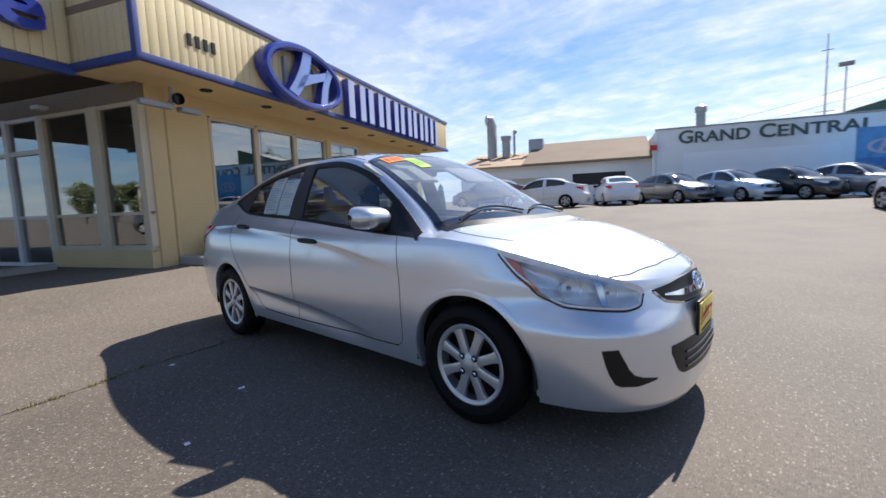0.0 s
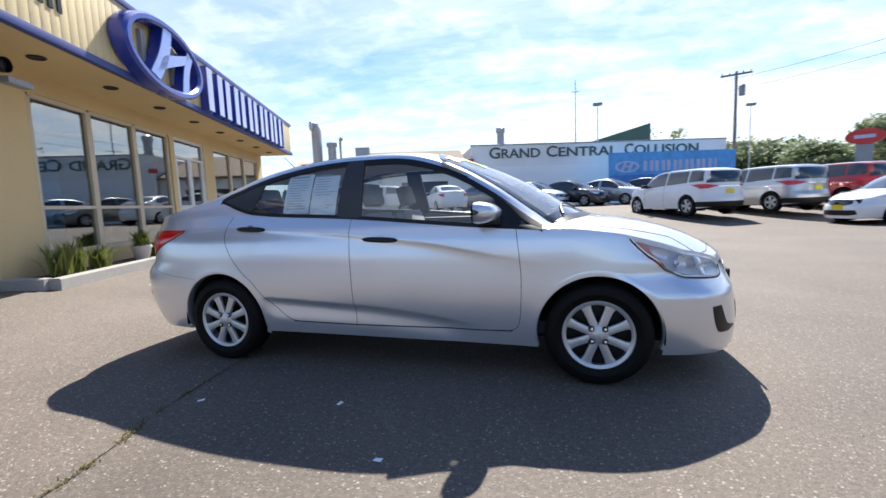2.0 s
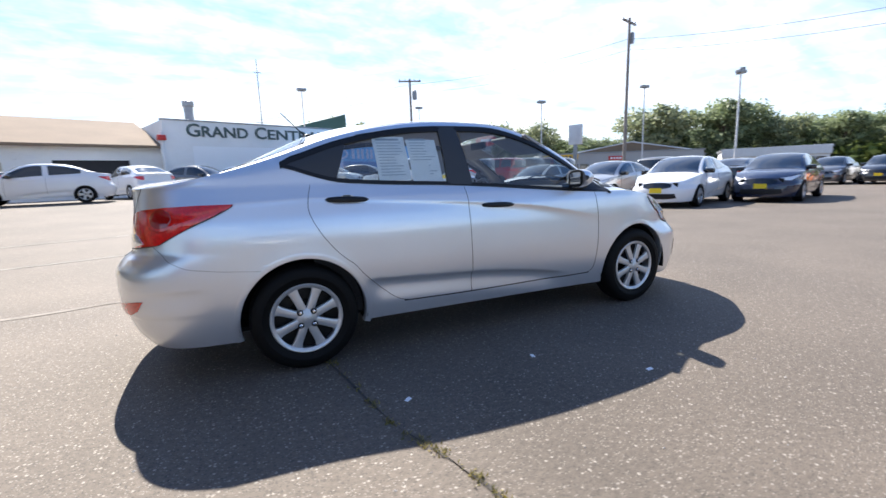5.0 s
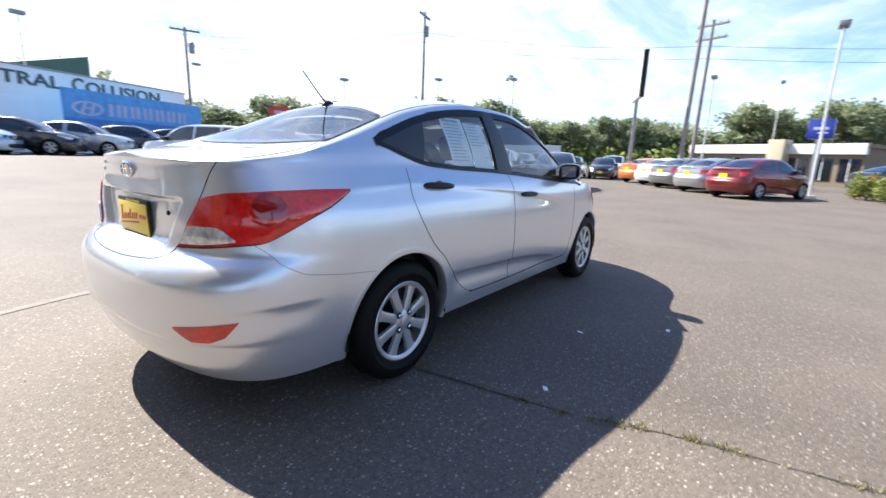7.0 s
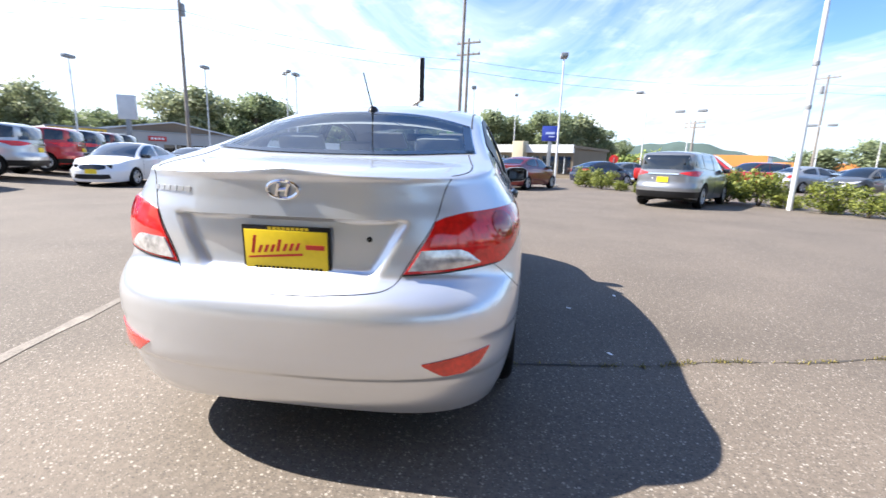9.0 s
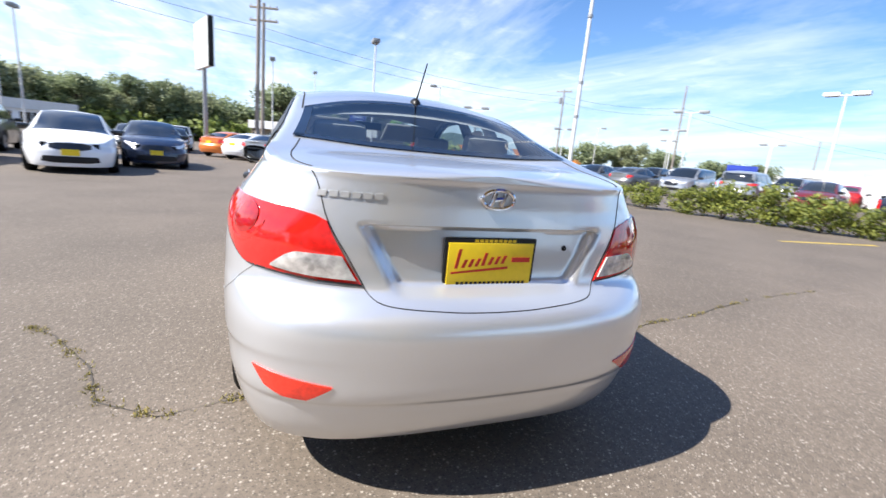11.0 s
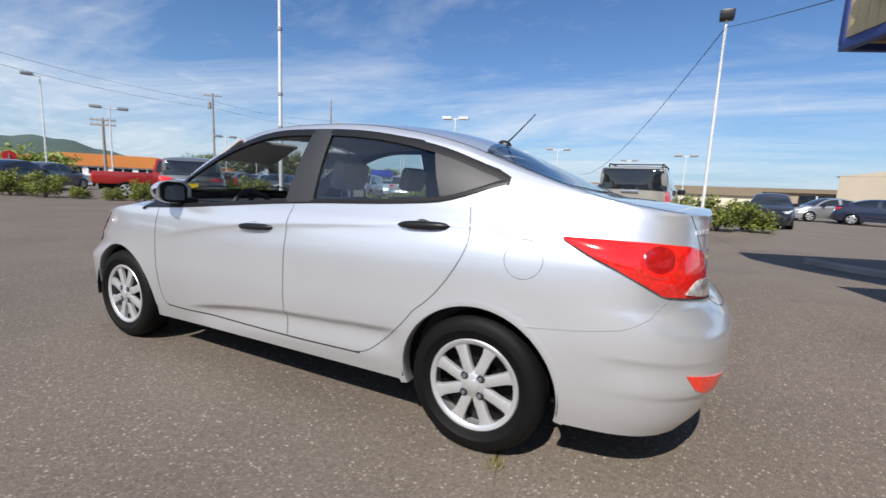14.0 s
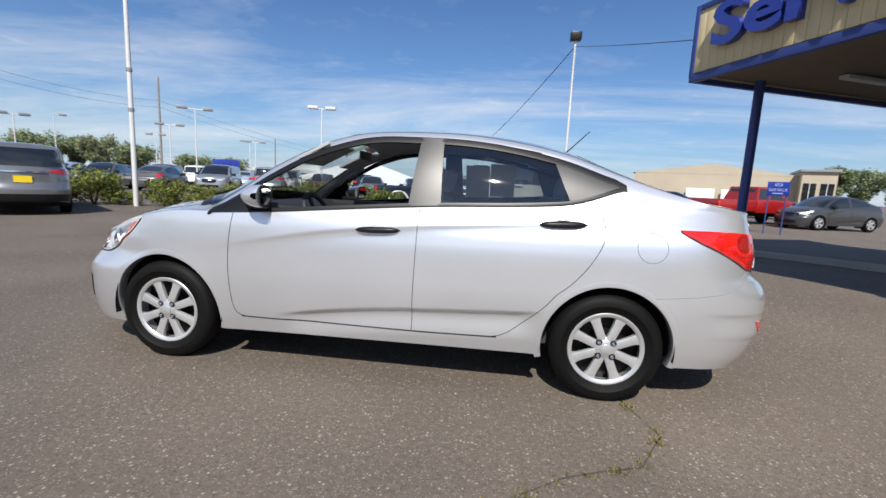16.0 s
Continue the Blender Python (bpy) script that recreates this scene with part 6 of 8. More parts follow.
for i, (wx, wy, h) in enumerate(((1.7, 0.7, 0.5), (2.05, 0.75, 0.55), (2.5, 0.7, 0.38), (4.2, 0.75, 0.3), (5.6, 0.7, 0.3))):
    weeds("weed_tuft", FACADE @ pose(wx, wy, 0.31), 90, h, 0.32, i)
for i, wx in enumerate((3.55, 9.2)):
    zz_ = 0.315 if wx < 6 else 0.335
    solid("plant_pot", Shape().lathe([(0.10, 0), (0.15, 0.20), (0.165, 0.20), (0.165, 0.24), (0.14, 0.24), (0.13, 0.20), (0.001, 0.2)], 24, "z"), TERRACOTTA, "pale round plant pot by the showroom window", "pot", "plant pots", m=FACADE @ pose(wx, 0.68, zz_))
    weeds("potted_plant", FACADE @ pose(wx, 0.68, zz_ + 0.2), 160, 0.34, 0.28, 40 + i, LEAF_BUSH, "leafy yellow-green plant in a pot")
umb = thing("furled_umbrella", "furled teal patio umbrella standing on the walkway", "umbrella", m=FACADE @ pose(12.45, 0.35, 0.33))
fold = [[(r_ * (1 + 0.13 * math.cos(8 * t)) * math.cos(t), r_ * (1 + 0.13 * math.cos(8 * t)) * math.sin(t), h_) for t in np.linspace(0, 2 * math.pi, 48, endpoint=False)] for r_, h_ in ((0.15, 0.22), (0.19, 0.26), (0.17, 0.7), (0.13, 1.1), (0.085, 1.36), (0.03, 1.46))]
part("canopy", Shape().grid(fold, wrap=True), TEAL_CLOTH, umb, "folded teal canvas", smooth=60)
part("pole", Shape().tube([(0, 0, 0.02), (0, 0, 1.52)], 0.02, 10), POLE_WHITE, umb)
part("base", Shape().lathe([(0.001, 0), (0.22, 0), (0.22, 0.05), (0.06, 0.09), (0.03, 0.12), (0.001, 0.12)], 24, "z"), POLE_GREY, umb)

# ---- buildings across the lot ----
NORTH = pose(-4.81, 25.47, 0.6, 0, 0, 20.25)
col = thing("collision_shop", "long white painted block building with green lettering", "building", m=NORTH)
part("wall", Shape().box((0, 0, -0.3), (17.85, 0.3, 4.14)).box((0, 0.3, -0.3), (0.3, 15, 4.14)), WHITE_PAINT, col, "white painted block wall", smooth=None)
part("coping", Shape().box((-0.06, -0.05, 4.14), (17.9, 0.34, 4.22), 0.01), POLE_GREY, col)
part("patch", Shape().box((1.4, -0.012, 0.2), (8.6, 0.0, 2.75)), WHITE_PATCH, col, "repainted white area", smooth=None)
part("roof", Shape().box((0.3, 0.3, 3.75), (17.85, 15, 3.88)), ROOF_BROWN, col)
part("corner_pipe", Shape().tube([(-0.12, -0.1, -0.3), (-0.12, -0.1, 3.5)], 0.10, 10), WHITE_PAINT, col)
part("corner_lamp", Shape().box((-0.38, -0.45, 3.0), (0.02, -0.1, 3.28), 0.03), RED_SIGN, col)
part("roof_vent", Shape().lathe([(0.42, 3.85), (0.42, 4.5), (0.30, 5.0), (0.30, 6.0), (0.38, 6.02), (0.38, 6.35), (0.18, 6.5), (0.001, 6.55)], 16, "z", (3.42, 6.76, 0)), GALV, col)
green = Shape().prism([(7.4, 3.88), (15.34, 3.88), (15.34, 6.22), (7.4, 4.05)], 5.2, 8.2, "y")
part("rear_gable", green, GREEN_METAL, col, "green metal monopitch behind the parapet", smooth=None)
lett = thing("wall_lettering", "dark green capital lettering on the white wall", "sign letters", m=NORTH)
for word_, x0, wd in (("GRAND", 1.15, 3.47), ("CENTRAL", 5.05, 4.92), ("COLLISION", 10.5, 5.3)):
    bar_text(word_[0], 1.02, GREEN_LETTER, pose(x0, -0.03, 3.30, 90, 0, 0), "word", lett, 0.05, wd / len(word_) * 1.05, weight=0.016)
    bar_text(word_[1:], 0.86, GREEN_LETTER, pose(x0 + wd / len(word_) * 1.18, -0.03, 3.30, 90, 0, 0), "word", lett, 0.05, wd * (1 - 1.18 / len(word_)), weight=0.014)
ban = thing("wall_banner", "wide blue vinyl banner with pale plain blocks on posts", "banner", m=NORTH @ pose(8.13, -2.65, 1.28) @ Matrix.Diagonal((0.785, 1, 0.68, 1)))
part("sheet", Shape().box((0, -0.02, 0), (10.6, 0.02, 2.75)), BANNER_BLUE, ban, smooth=None)
part("lower_fade", Shape().box((0, -0.026, 0), (10.6, -0.021, 0.7)), BANNER_DEEP, ban, smooth=None)
for xx in (0.1, 5.3, 10.5):
    part("post", Shape().tube([(xx, 0.07, -2.0), (xx, 0.07, 2.7)], 0.045, 8), POLE_GREY, ban)
t = np.linspace(0, 2 * math.pi, 40)
part("oval_mark", Shape().grid([[(1.5 + k * math.cos(a), -0.028, 1.45 + k * 0.52 * math.sin(a)) for a in t] for k in (0.78, 1.0)]), SIGN_FACE, ban, smooth=None)
bl = Shape()
bl.prism([(0.98, 1.1), (1.2, 1.05), (1.48, 1.85), (1.28, 1.9)], -0.03, -0.026, "y").prism([(1.55, 1.05), (1.78, 1.1), (2.05, 1.85), (1.85, 1.9)], -0.03, -0.026, "y").box((1.2, -0.03, 1.4), (1.9, -0.026, 1.55))
part("oval_strokes", bl, SIGN_FACE, ban, smooth=None)
x_ = 2.85
for k, st in enumerate(strokes):
    wide = 0.82 if k < 6 else 0.36
    bl = Shape()
    for (a, b), (c, d) in st:
        bl.box((x_ + a * wide, -0.03, 1.0 + b * 0.95), (x_ + c * wide, -0.026, 1.0 + d * 0.95))
    part("block_mark", bl, SIGN_FACE, ban, smooth=None)
    x_ += wide + 0.16

low = thing("workshop_building", "low white workshop with a tan felt roof", "building", m=NORTH @ pose(-12.2, 0.4, 0) @ Matrix.Diagonal((0.8, 0.9, 0.78, 1)))
for a, b in (((0, 0, -0.3), (4.4, 0.25, 3.35)), ((7.1, 0, -0.3), (9.3, 0.25, 3.35)), ((13.2, 0, -0.3), (15.1, 0.25, 3.35)), ((4.4, 0, 2.35), (7.1, 0.25, 3.35)), ((9.3, 0, 2.5), (13.2, 0.25, 3.35)), ((9.3, 0, -0.3), (13.2, 0.25, 1.55)), ((0, 0.25, -0.3), (0.25, 9, 3.35))):
    part("wall", Shape().box(a, b), WHITE_PAINT, low, smooth=None)
shut = part("shutter", Shape().box((4.4, 0.12, -0.3), (7.1, 0.18, 2.35)), CREAM_WALL, low, smooth=None)
for i in range(12):
    part("shutter_slat", Shape().box((4.42, 0.10, -0.2 + i * 0.21), (7.08, 0.125, -0.02 + i * 0.21), 0.008), CREAM_WALL, shut)
part("dark_window", Shape().box((9.3, 0.12, 1.55), (13.2, 0.16, 2.5)), DARK_DOOR, low, smooth=None)
roof_ = Shape().add([(-0.4, -0.5, 3.3), (5.4, -0.5, 3.3), (5.4, 6, 5.0), (-0.4, 6, 5.0), (-0.4, -0.5, 3.45), (5.4, -0.5, 3.45), (5.4, 6, 5.15), (-0.4, 6, 5.15)], [(0, 1, 2, 3), (4, 5, 6, 7), (0, 1, 5, 4), (1, 2, 6, 5), (2, 3, 7, 6), (3, 0, 4, 7)])
part("roof", roof_, ROOF_TAN, low, "patched tan felt roof", smooth=None)
roof_ = Shape().add([(5.4, -0.5, 3.3), (15.1, -0.5, 3.3), (15.1, 6, 5.7), (5.4, 6, 5.7), (5.4, -0.5, 3.5), (15.1, -0.5, 3.5), (15.1, 6, 5.9), (5.4, 6, 5.9)], [(0, 1, 2, 3), (4, 5, 6, 7), (0, 1, 5, 4), (1, 2, 6, 5), (2, 3, 7, 6), (3, 0, 4, 7)])
part("brown_roof", roof_, ROOF_BROWN, low, smooth=None)
rnd = random.Random(3)
for i in range(12):
    xx, yy = rnd.uniform(0, 4.8), rnd.uniform(0.5, 5.0)
    zz_ = 3.45 + (yy + 0.5) / 6.5 * 1.7 + 0.012
    part("roof_patch", Shape().box((xx, yy, zz_ - 0.05), (xx + rnd.uniform(0.4, 1.1), yy + 0.35, zz_ + 0.06)), ROOF_BROWN, low, smooth=None)
part("duct", Shape().tube([(1.6, 4.5, 4.4), (1.6, 4.5, 7.9), (1.5, 4.3, 8.3), (1.2, 4.1, 8.3)], 0.46, 14), GALV, low, smooth=50)
part("duct_hood", Shape().lathe([(0.40, 4.4), (0.40, 6.4), (0.50, 6.4), (0.50, 6.75), (0.001, 6.85)], 14, "z", (2.9, 4.7, 0)), GALV, low)
part("flue", Shape().tube([(3.7, 4.6, 4.4), (3.7, 4.6, 7.0)], 0.11, 8).tube([(3.7, 4.6, 6.95), (3.85, 4.6, 7.2)], 0.18, 8), GALV, low)
part("roof_unit", Shape().box((5.1, 4.2, 4.5), (6.4, 5.2, 6.2), 0.05), GALV, low)
part("wall_vent", Shape().lathe([(0.2, -0.06), (0.2, 0.02), (0.001, 0.02)], 14, "y", (7.7, 0, 2.75)), POLE_GREY, low)


def polar(az, dist, x0=-1.0, y0=0.0):
    return x0 + dist * math.cos(math.radians(az)), y0 + dist * math.sin(math.radians(az))


def slab_building(name, label, az, dist, turn, long, deep, tall, wall_mat, band=None, band_h=0.9, windows=0, win_mat=None, gable=0.0, roof_mat=None, z=None):
    x, y = polar(az, dist)
    b = thing(name, label, "building", m=pose(x, y, float(ground_z(x, y)) - 0.1 if z is None else z, 0, 0, az - 90 + turn))
    part("wall", Shape().box((-long / 2, 0, 0), (long / 2, deep, tall)), wall_mat, b, smooth=None)
    if gable:
        part("gable", Shape().prism([(-long / 2 - 0.3, tall), (long / 2 + 0.3, tall), (0, tall + gable)], -0.02, deep, "y"), roof_mat or wall_mat, b, smooth=None)
    else:
        part("roof", Shape().box((-long / 2 - 0.2, -0.3, tall), (long / 2 + 0.2, deep + 0.2, tall + 0.25), 0.02), roof_mat or POLE_GREY, b, smooth=None)
    if band:
        part("fascia", Shape().box((-long / 2 - 0.1, -0.35, tall - band_h), (long / 2 + 0.1, -0.02, tall + 0.3), 0.02), band, b, smooth=None)
    step = long / max(windows, 1)
    for i in range(windows):
        w = part("window", Shape().box((-long / 2 + step * (i + 0.12), -0.05, 0.5), (-long / 2 + step * (i + 0.88), 0.05, tall - band_h - 0.3), 0.02), win_mat or GLASS_DARK, b, smooth=None)
        part("window_bar", Shape().box((-long / 2 + step * (i + 0.48), -0.07, 0.5), (-long / 2 + step * (i + 0.52), -0.02, tall - band_h - 0.3)), POLE_WHITE, w, smooth=None)
    return b


slab_building("glass_dealership", "low glass-fronted dealership with a white fascia", -2.2, 40.9, -26.5, 12.3, 10, 2.75, BROWN_WALL, POLE_WHITE, 0.42, 8, roof_mat=BROWN_WALL)
x, y = polar(-3.4, 40.0)
solid("brick_pier", Shape().box((-0.55, -0.55, 0), (0.55, 0.55, 3.35), 0.03), TAN_WALL, "tan block pier on the dealership front", "pier", m=pose(x, y, -0.1, 0, 0, -118))
slab_building("orange_store", "long white store with an orange fascia", -13.5, 125, -8, 34, 12, 3.6, WHITE_PATCH, ORANGE_WALL, 1.8, 9)
slab_building("orange_store", "tall white store block with a deep orange fascia", -25.3, 122, -8, 18, 12, 4.5, WHITE_PATCH, ORANGE_WALL, 2.3, 4)
slab_building("orange_store", "long store with an orange fascia and dark windows", -34.0, 118, -6, 16, 12, 3.0, TAN_WALL, ORANGE_WALL, 1.2, 6)
slab_building("pale_store", "white flat-roofed store beyond the lot", 25.5, 68, 10, 11, 10, 3.2, WHITE_PATCH, POLE_WHITE, 0.8, 4)
slab_building("pale_store", "white flat-roofed store beyond the road", 36, 88, 0, 26, 10, 3.0, WHITE_PAINT, POLE_WHITE, 0.9, 9)
shop = thing("strip_store", "long low grey store with yellow and red signs", "building", m=pose(39.5, 41.5, 0.5, 0, 0, -28.7))
part("wall", Shape().box((-5.0, 0, 0), (16.0, 10, 3.05)), STORE_GREY, shop, smooth=None)
part("pale_wall", Shape().box((-14.0, 0.4, 0), (-5.0, 10, 2.45)), WHITE_PAINT, shop, "white painted end", smooth=None)
part("roof", Shape().prism([(-1.0, 3.0), (15.0, 3.0), (7.0, 4.30)], 0.6, 10.0, "y"), ROOF_BROWN, shop, "low gabled roof", smooth=None)
part("roof_edge", Shape().tube([(-1.2, 0.55, 3.03), (7.0, 0.55, 4.35), (15.2, 0.55, 3.03)], 0.09, 6), POLE_WHITE, shop, "white barge board")
part("coping", Shape().box((-5.1, -0.12, 3.0), (16.1, 0.1, 3.15), 0.01), POLE_GREY, shop)
for x0_, x1_, z0_, z1_, mt in ((-4.9, -2.9, 2.35, 2.98, SIGN_YELLOW), (-2.5, 0.0, 2.35, 2.98, SIGN_YELLOW), (3.9, 5.8, 2.05, 2.60, RED_SIGN), (-7.6, -5.8, 1.95, 2.45, RED_SIGN)):
    sg = part("shop_sign", Shape().box((x0_, -0.12, z0_), (x1_, -0.02, z1_), 0.02), mt, shop)
    for k in range(4):
        w_ = (x1_ - x0_) / 5
        part("sign_bar", Shape().box((x0_ + w_ * (k + 0.6), -0.13, z0_ + 0.16), (x0_ + w_ * (k + 1.3), -0.121, z1_ - 0.16)), BROWN_WALL if mt is SIGN_YELLOW else WHITE_PATCH, sg, smooth=None)
for k in range(6):
    wd = part("window", Shape().box((-4.4 + 3.3 * k, -0.03, 0.5), (-1.9 + 3.3 * k, 0.05, 1.7), 0.02), GLASS_DARK, shop, smooth=None)
    part("window_bar", Shape().box((-3.2 + 3.3 * k, -0.05, 0.5), (-3.1 + 3.3 * k, -0.02, 1.7)), POLE_WHITE, wd, smooth=None)
slab_building("pale_store", "long pale store beyond the parked cars", 64, 82, 0, 26, 10, 2.0, WHITE_PATCH, POLE_WHITE, 0.8, 8)
slab_building("white_tent", "white gabled event tent with a dark doorway", -70.6, 42.0, 0, 12.3, 14, 1.35, WHITE_PATCH, None, 0.0, 0, gable=2.05)
x, y = polar(-70.3, 41.9)
# a near-black panel on the wall imitates the shade inside the doorway
solid("tent_doorway", Shape().box((-1.1, -0.1, 0), (1.1, 0.05, 1.7)), DARK_DOOR, "dark doorway of the white tent", "doorway", smooth=None, m=pose(x, y, -0.1, 0, 0, -160.6))
slab_building("white_shed", "small white flat-roofed shed beside the tent", -62.7, 48, 0, 3.8, 4, 2.35, WHITE_PATCH, POLE_WHITE, 0.3, 1)
slab_building("cream_building", "cream flat building with a brown roof band", -90.5, 70, 0, 24, 8, 2.6, CREAM_WALL, BROWN_WALL, 0.85, 0)
slab_building("brown_building", "low tan brown flat-roofed shop building", -103.0, 71, 0, 9.6, 8, 2.65, TAN_BROWN, BROWN_WALL, 0.25, 2)
slab_building("tan_warehouse", "tan metal warehouse with white garage doors", -115.0, 58, 6, 16.8, 14, 4.0, WAREHOUSE, None, 0.0, 0, gable=1.25, roof_mat=WAREHOUSE)
slab_building("warehouse_annex", "narrow cream warehouse annex with two small windows", -124.6, 57.5, 10, 2.9, 8, 4.45, WAREHOUSE, None, 0.9, 2)
slab_building("white_warehouse", "long white warehouse beyond the car lots", -57, 120, 0, 30, 12, 3.0, WHITE_PATCH, POLE_WHITE, 0.4, 0)
x, y = polar(-115.7, 57.6)
for k in range(2):
    solid("garage_door", Shape().box((-1.7 + k * 3.6 - 1.5, -0.12, 0), (-1.7 + k * 3.6 + 1.4, 0.0, 2.3), 0.02), WHITE_PATCH, "white sectional garage door", "garage door", "garage doors", m=pose(x, y, -0.1, 0, 0, -199.5))
# service board by the lane
x, y = -9.93, -12.89
sb = thing("service_board", "blue service board on two posts", "sign", m=pose(x, y, 0.75, 0, 0, 151) @ Matrix.Diagonal((0.66, 0.66, 0.66, 1)))
part("panel", Shape().box((-0.46, -0.03, 0.85), (0.46, 0.03, 1.55), 0.01), BLUE_SIGN, sb)
for s_ in (-0.36, 0.36):
    part("post", Shape().tube([(s_, 0.04, -1.2), (s_, 0.04, 0.9)], 0.03, 8), BLUE_TRIM, sb)
t = np.linspace(0, 2 * math.pi, 30)
ov = Shape().grid([[(k * math.cos(a), -0.034, 1.40 + k * 0.52 * math.sin(a)) for a in t] for k in (0.125, 0.16)])
ov.box((-0.06, -0.036, 1.36), (-0.03, -0.033, 1.44)).box((0.03, -0.036, 1.36), (0.06, -0.033, 1.44))
part("oval_mark", ov, SIGN_FACE, sb, smooth=None)
bar_text("SERVICE", 0.19, SIGN_FACE, pose(-0.38, -0.035, 1.08, 90, 0, 0), "sign_word", sb, 0.006, 0.76)
part("thin_bar", Shape().box((-0.22, -0.036, 0.95), (0.22, -0.033, 0.99)), SIGN_FACE, sb, smooth=None)

# far hill
hx = []
for az in np.linspace(-42, 2, 60):
    h = 80 * math.exp(-((az + 22) / 5.5) ** 2) + 58 * math.exp(-((az + 14.5) / 5) ** 2) + 30 * math.exp(-((az + 29.5) / 3.5) ** 2) + 3 * math.sin(az * 2.1)
    hx.append([polar(az, 1500) + (-5,), polar(az, 1560) + (h * 0.7,), polar(az, 1650) + (h,), polar(az, 1800) + (-5,)])
tagged(part("hill", Shape().grid(hx), HILL), "low wooded hill in blue haze", "hill", kind="structure")

# ---- poles, lamps, signs and wires ----


def lamp_post(x, y, tall, heads, turn=0, tone=None, name="street_lamp", head_mat=None):
    tone = tone or POLE_WHITE
    p = thing(name, "tall pale lot lamp post with flood heads", "lamp post", "lot lamps", on_ground(x, y, turn))
    part("pole", Shape().tube([(0, 0, -0.1), (0, 0, tall)], [0.055, 0.038], 12), tone, p, smooth=60)
    part("base", Shape().box((-0.2, -0.2, -0.1), (0.2, 0.2, 0.12), 0.03), CONCRETE, p)
    for s_ in heads:
        if abs(s_) > 0.3:
            part("arm", Shape().tube([(0, 0, tall - 0.1), (s_, 0, tall - 0.02)], 0.035, 8), tone, p)
        h_ = part("lamp_head", Shape().box((s_ - 0.32, -0.17, tall - 0.10), (s_ + 0.32, 0.17, tall + 0.08), 0.03), head_mat or POLE_GREY, p)
        part("diffuser", Shape().box((s_ - 0.26, -0.13, tall - 0.115), (s_ + 0.26, 0.13, tall - 0.102)), POLE_GREY, h_, smooth=None)
    return p


lamp_post(19.98, -3.50, 6.45, (0.0,))
flood = lamp_post(-3.10, -14.40, 6.70, (), 0)
part("lamp_head", Shape().box((-0.2, -0.16, 6.66), (0.2, 0.16, 6.96), 0.04), BLACK_TRIM, flood)
for x, y, tall, heads, turn in (
        (3.35, 29.6, 6.9, (0.0,), 0), (14.76, 35.7, 7.0, (0.0,), 0), (20.0, 24.25, 5.9, (0.0,), 0), (25.8, 19.9, 6.9, (0.0,), 0), (26.6, 13.7, 6.75, (0.0,), 0), (33.0, 17.6, 8.1, (-0.6, 0.6), 40),
        (30.3, 1.6, 6.6, (0.0,), 0), (42.8, -1.84, 7.95, (0.0,), 0), (37.0, -12.7, 7.4, (0.65,), 75), (32.3, -14.5, 5.4, (-0.75, 0.75), 60), (44.3, -36.6, 6.3, (-0.7,), 50),
        (34.0, -24.6, 4.7, (-0.6, 0.6), 60), (20.8, -25.8, 5.6, (-0.8, 0.8), 35), (27.05, -31.05, 5.05, (-0.75, 0.75), 35), (30.3, -48.3, 5.3, (-0.8, 0.8), 30), (25.8, -41.9, 4.75, (-0.7, 0.7), 30),
        (36.0, -40.0, 5.0, (-0.6, 0.6), 30), (7.74, -41.2, 5.2, (-0.8, 0.8), 10), (-3.3, -41.3, 4.7, (-0.6, 0.6), 0), (2.0, -52.0, 5.0, (-0.6, 0.6), 0)):
    lamp_post(x, y, tall, heads, turn)
lamp_post(10.98, -24.5, 5.65, (-0.55, 0.55), 15, head_mat=POLE_WHITE)

fp = thing("flag_pole", "slender white flag pole in the hedge", "flag pole", m=on_ground(10.65, -9.27))
part("pole", Shape().tube([(0, 0, -0.1), (0, 0, 6.0), (0, 0, 12.5)], [0.075, 0.06, 0.03], 12), POLE_WHITE, fp, smooth=60)
for zz_ in (2.94, 4.11, 6.3):
    part("collar", Shape().lathe([(0.085, zz_ - 0.05), (0.085, zz_ + 0.05)], 12, "z"), POLE_GREY, fp)
part("halyard", Shape().tube([(0.09, 0, 1.2), (0.05, 0, 12.4)], 0.006, 5), POLE_WHITE, fp)


def utility_pole(x, y, tall, turn=0, arms=(0.6,), drum=True, lean=0.0):
    p = thing("utility_pole", "brown wooden utility pole with crossarm", "utility pole", "utility poles", pose(x, y, -0.3, 0, lean, turn))
    part("pole", Shape().tube([(0, 0, 0), (0, 0, tall)], [0.14, 0.09], 12), WOOD_POLE, p, smooth=60)
    for a in arms:
        arm = part("crossarm", Shape().box((-0.95, -0.06, tall - a - 0.06), (0.95, 0.06, tall - a + 0.06), 0.01), WOOD_POLE, p)
        for s_ in (-0.85, -0.4, 0.4, 0.85):
            part("insulator", Shape().lathe([(0.04, tall - a + 0.06), (0.045, tall - a + 0.14), (0.02, tall - a + 0.2)], 8, "z", (s_, 0, 0)), POLE_GREY, arm)
    if drum:
        part("transformer", Shape().lathe([(0.001, tall - 1.7), (0.2, tall - 1.7), (0.2, tall - 1.0), (0.12, tall - 0.92), (0.001, tall - 0.92)], 14, "z", (0.36, 0, 0)), POLE_GREY, p)
    return p


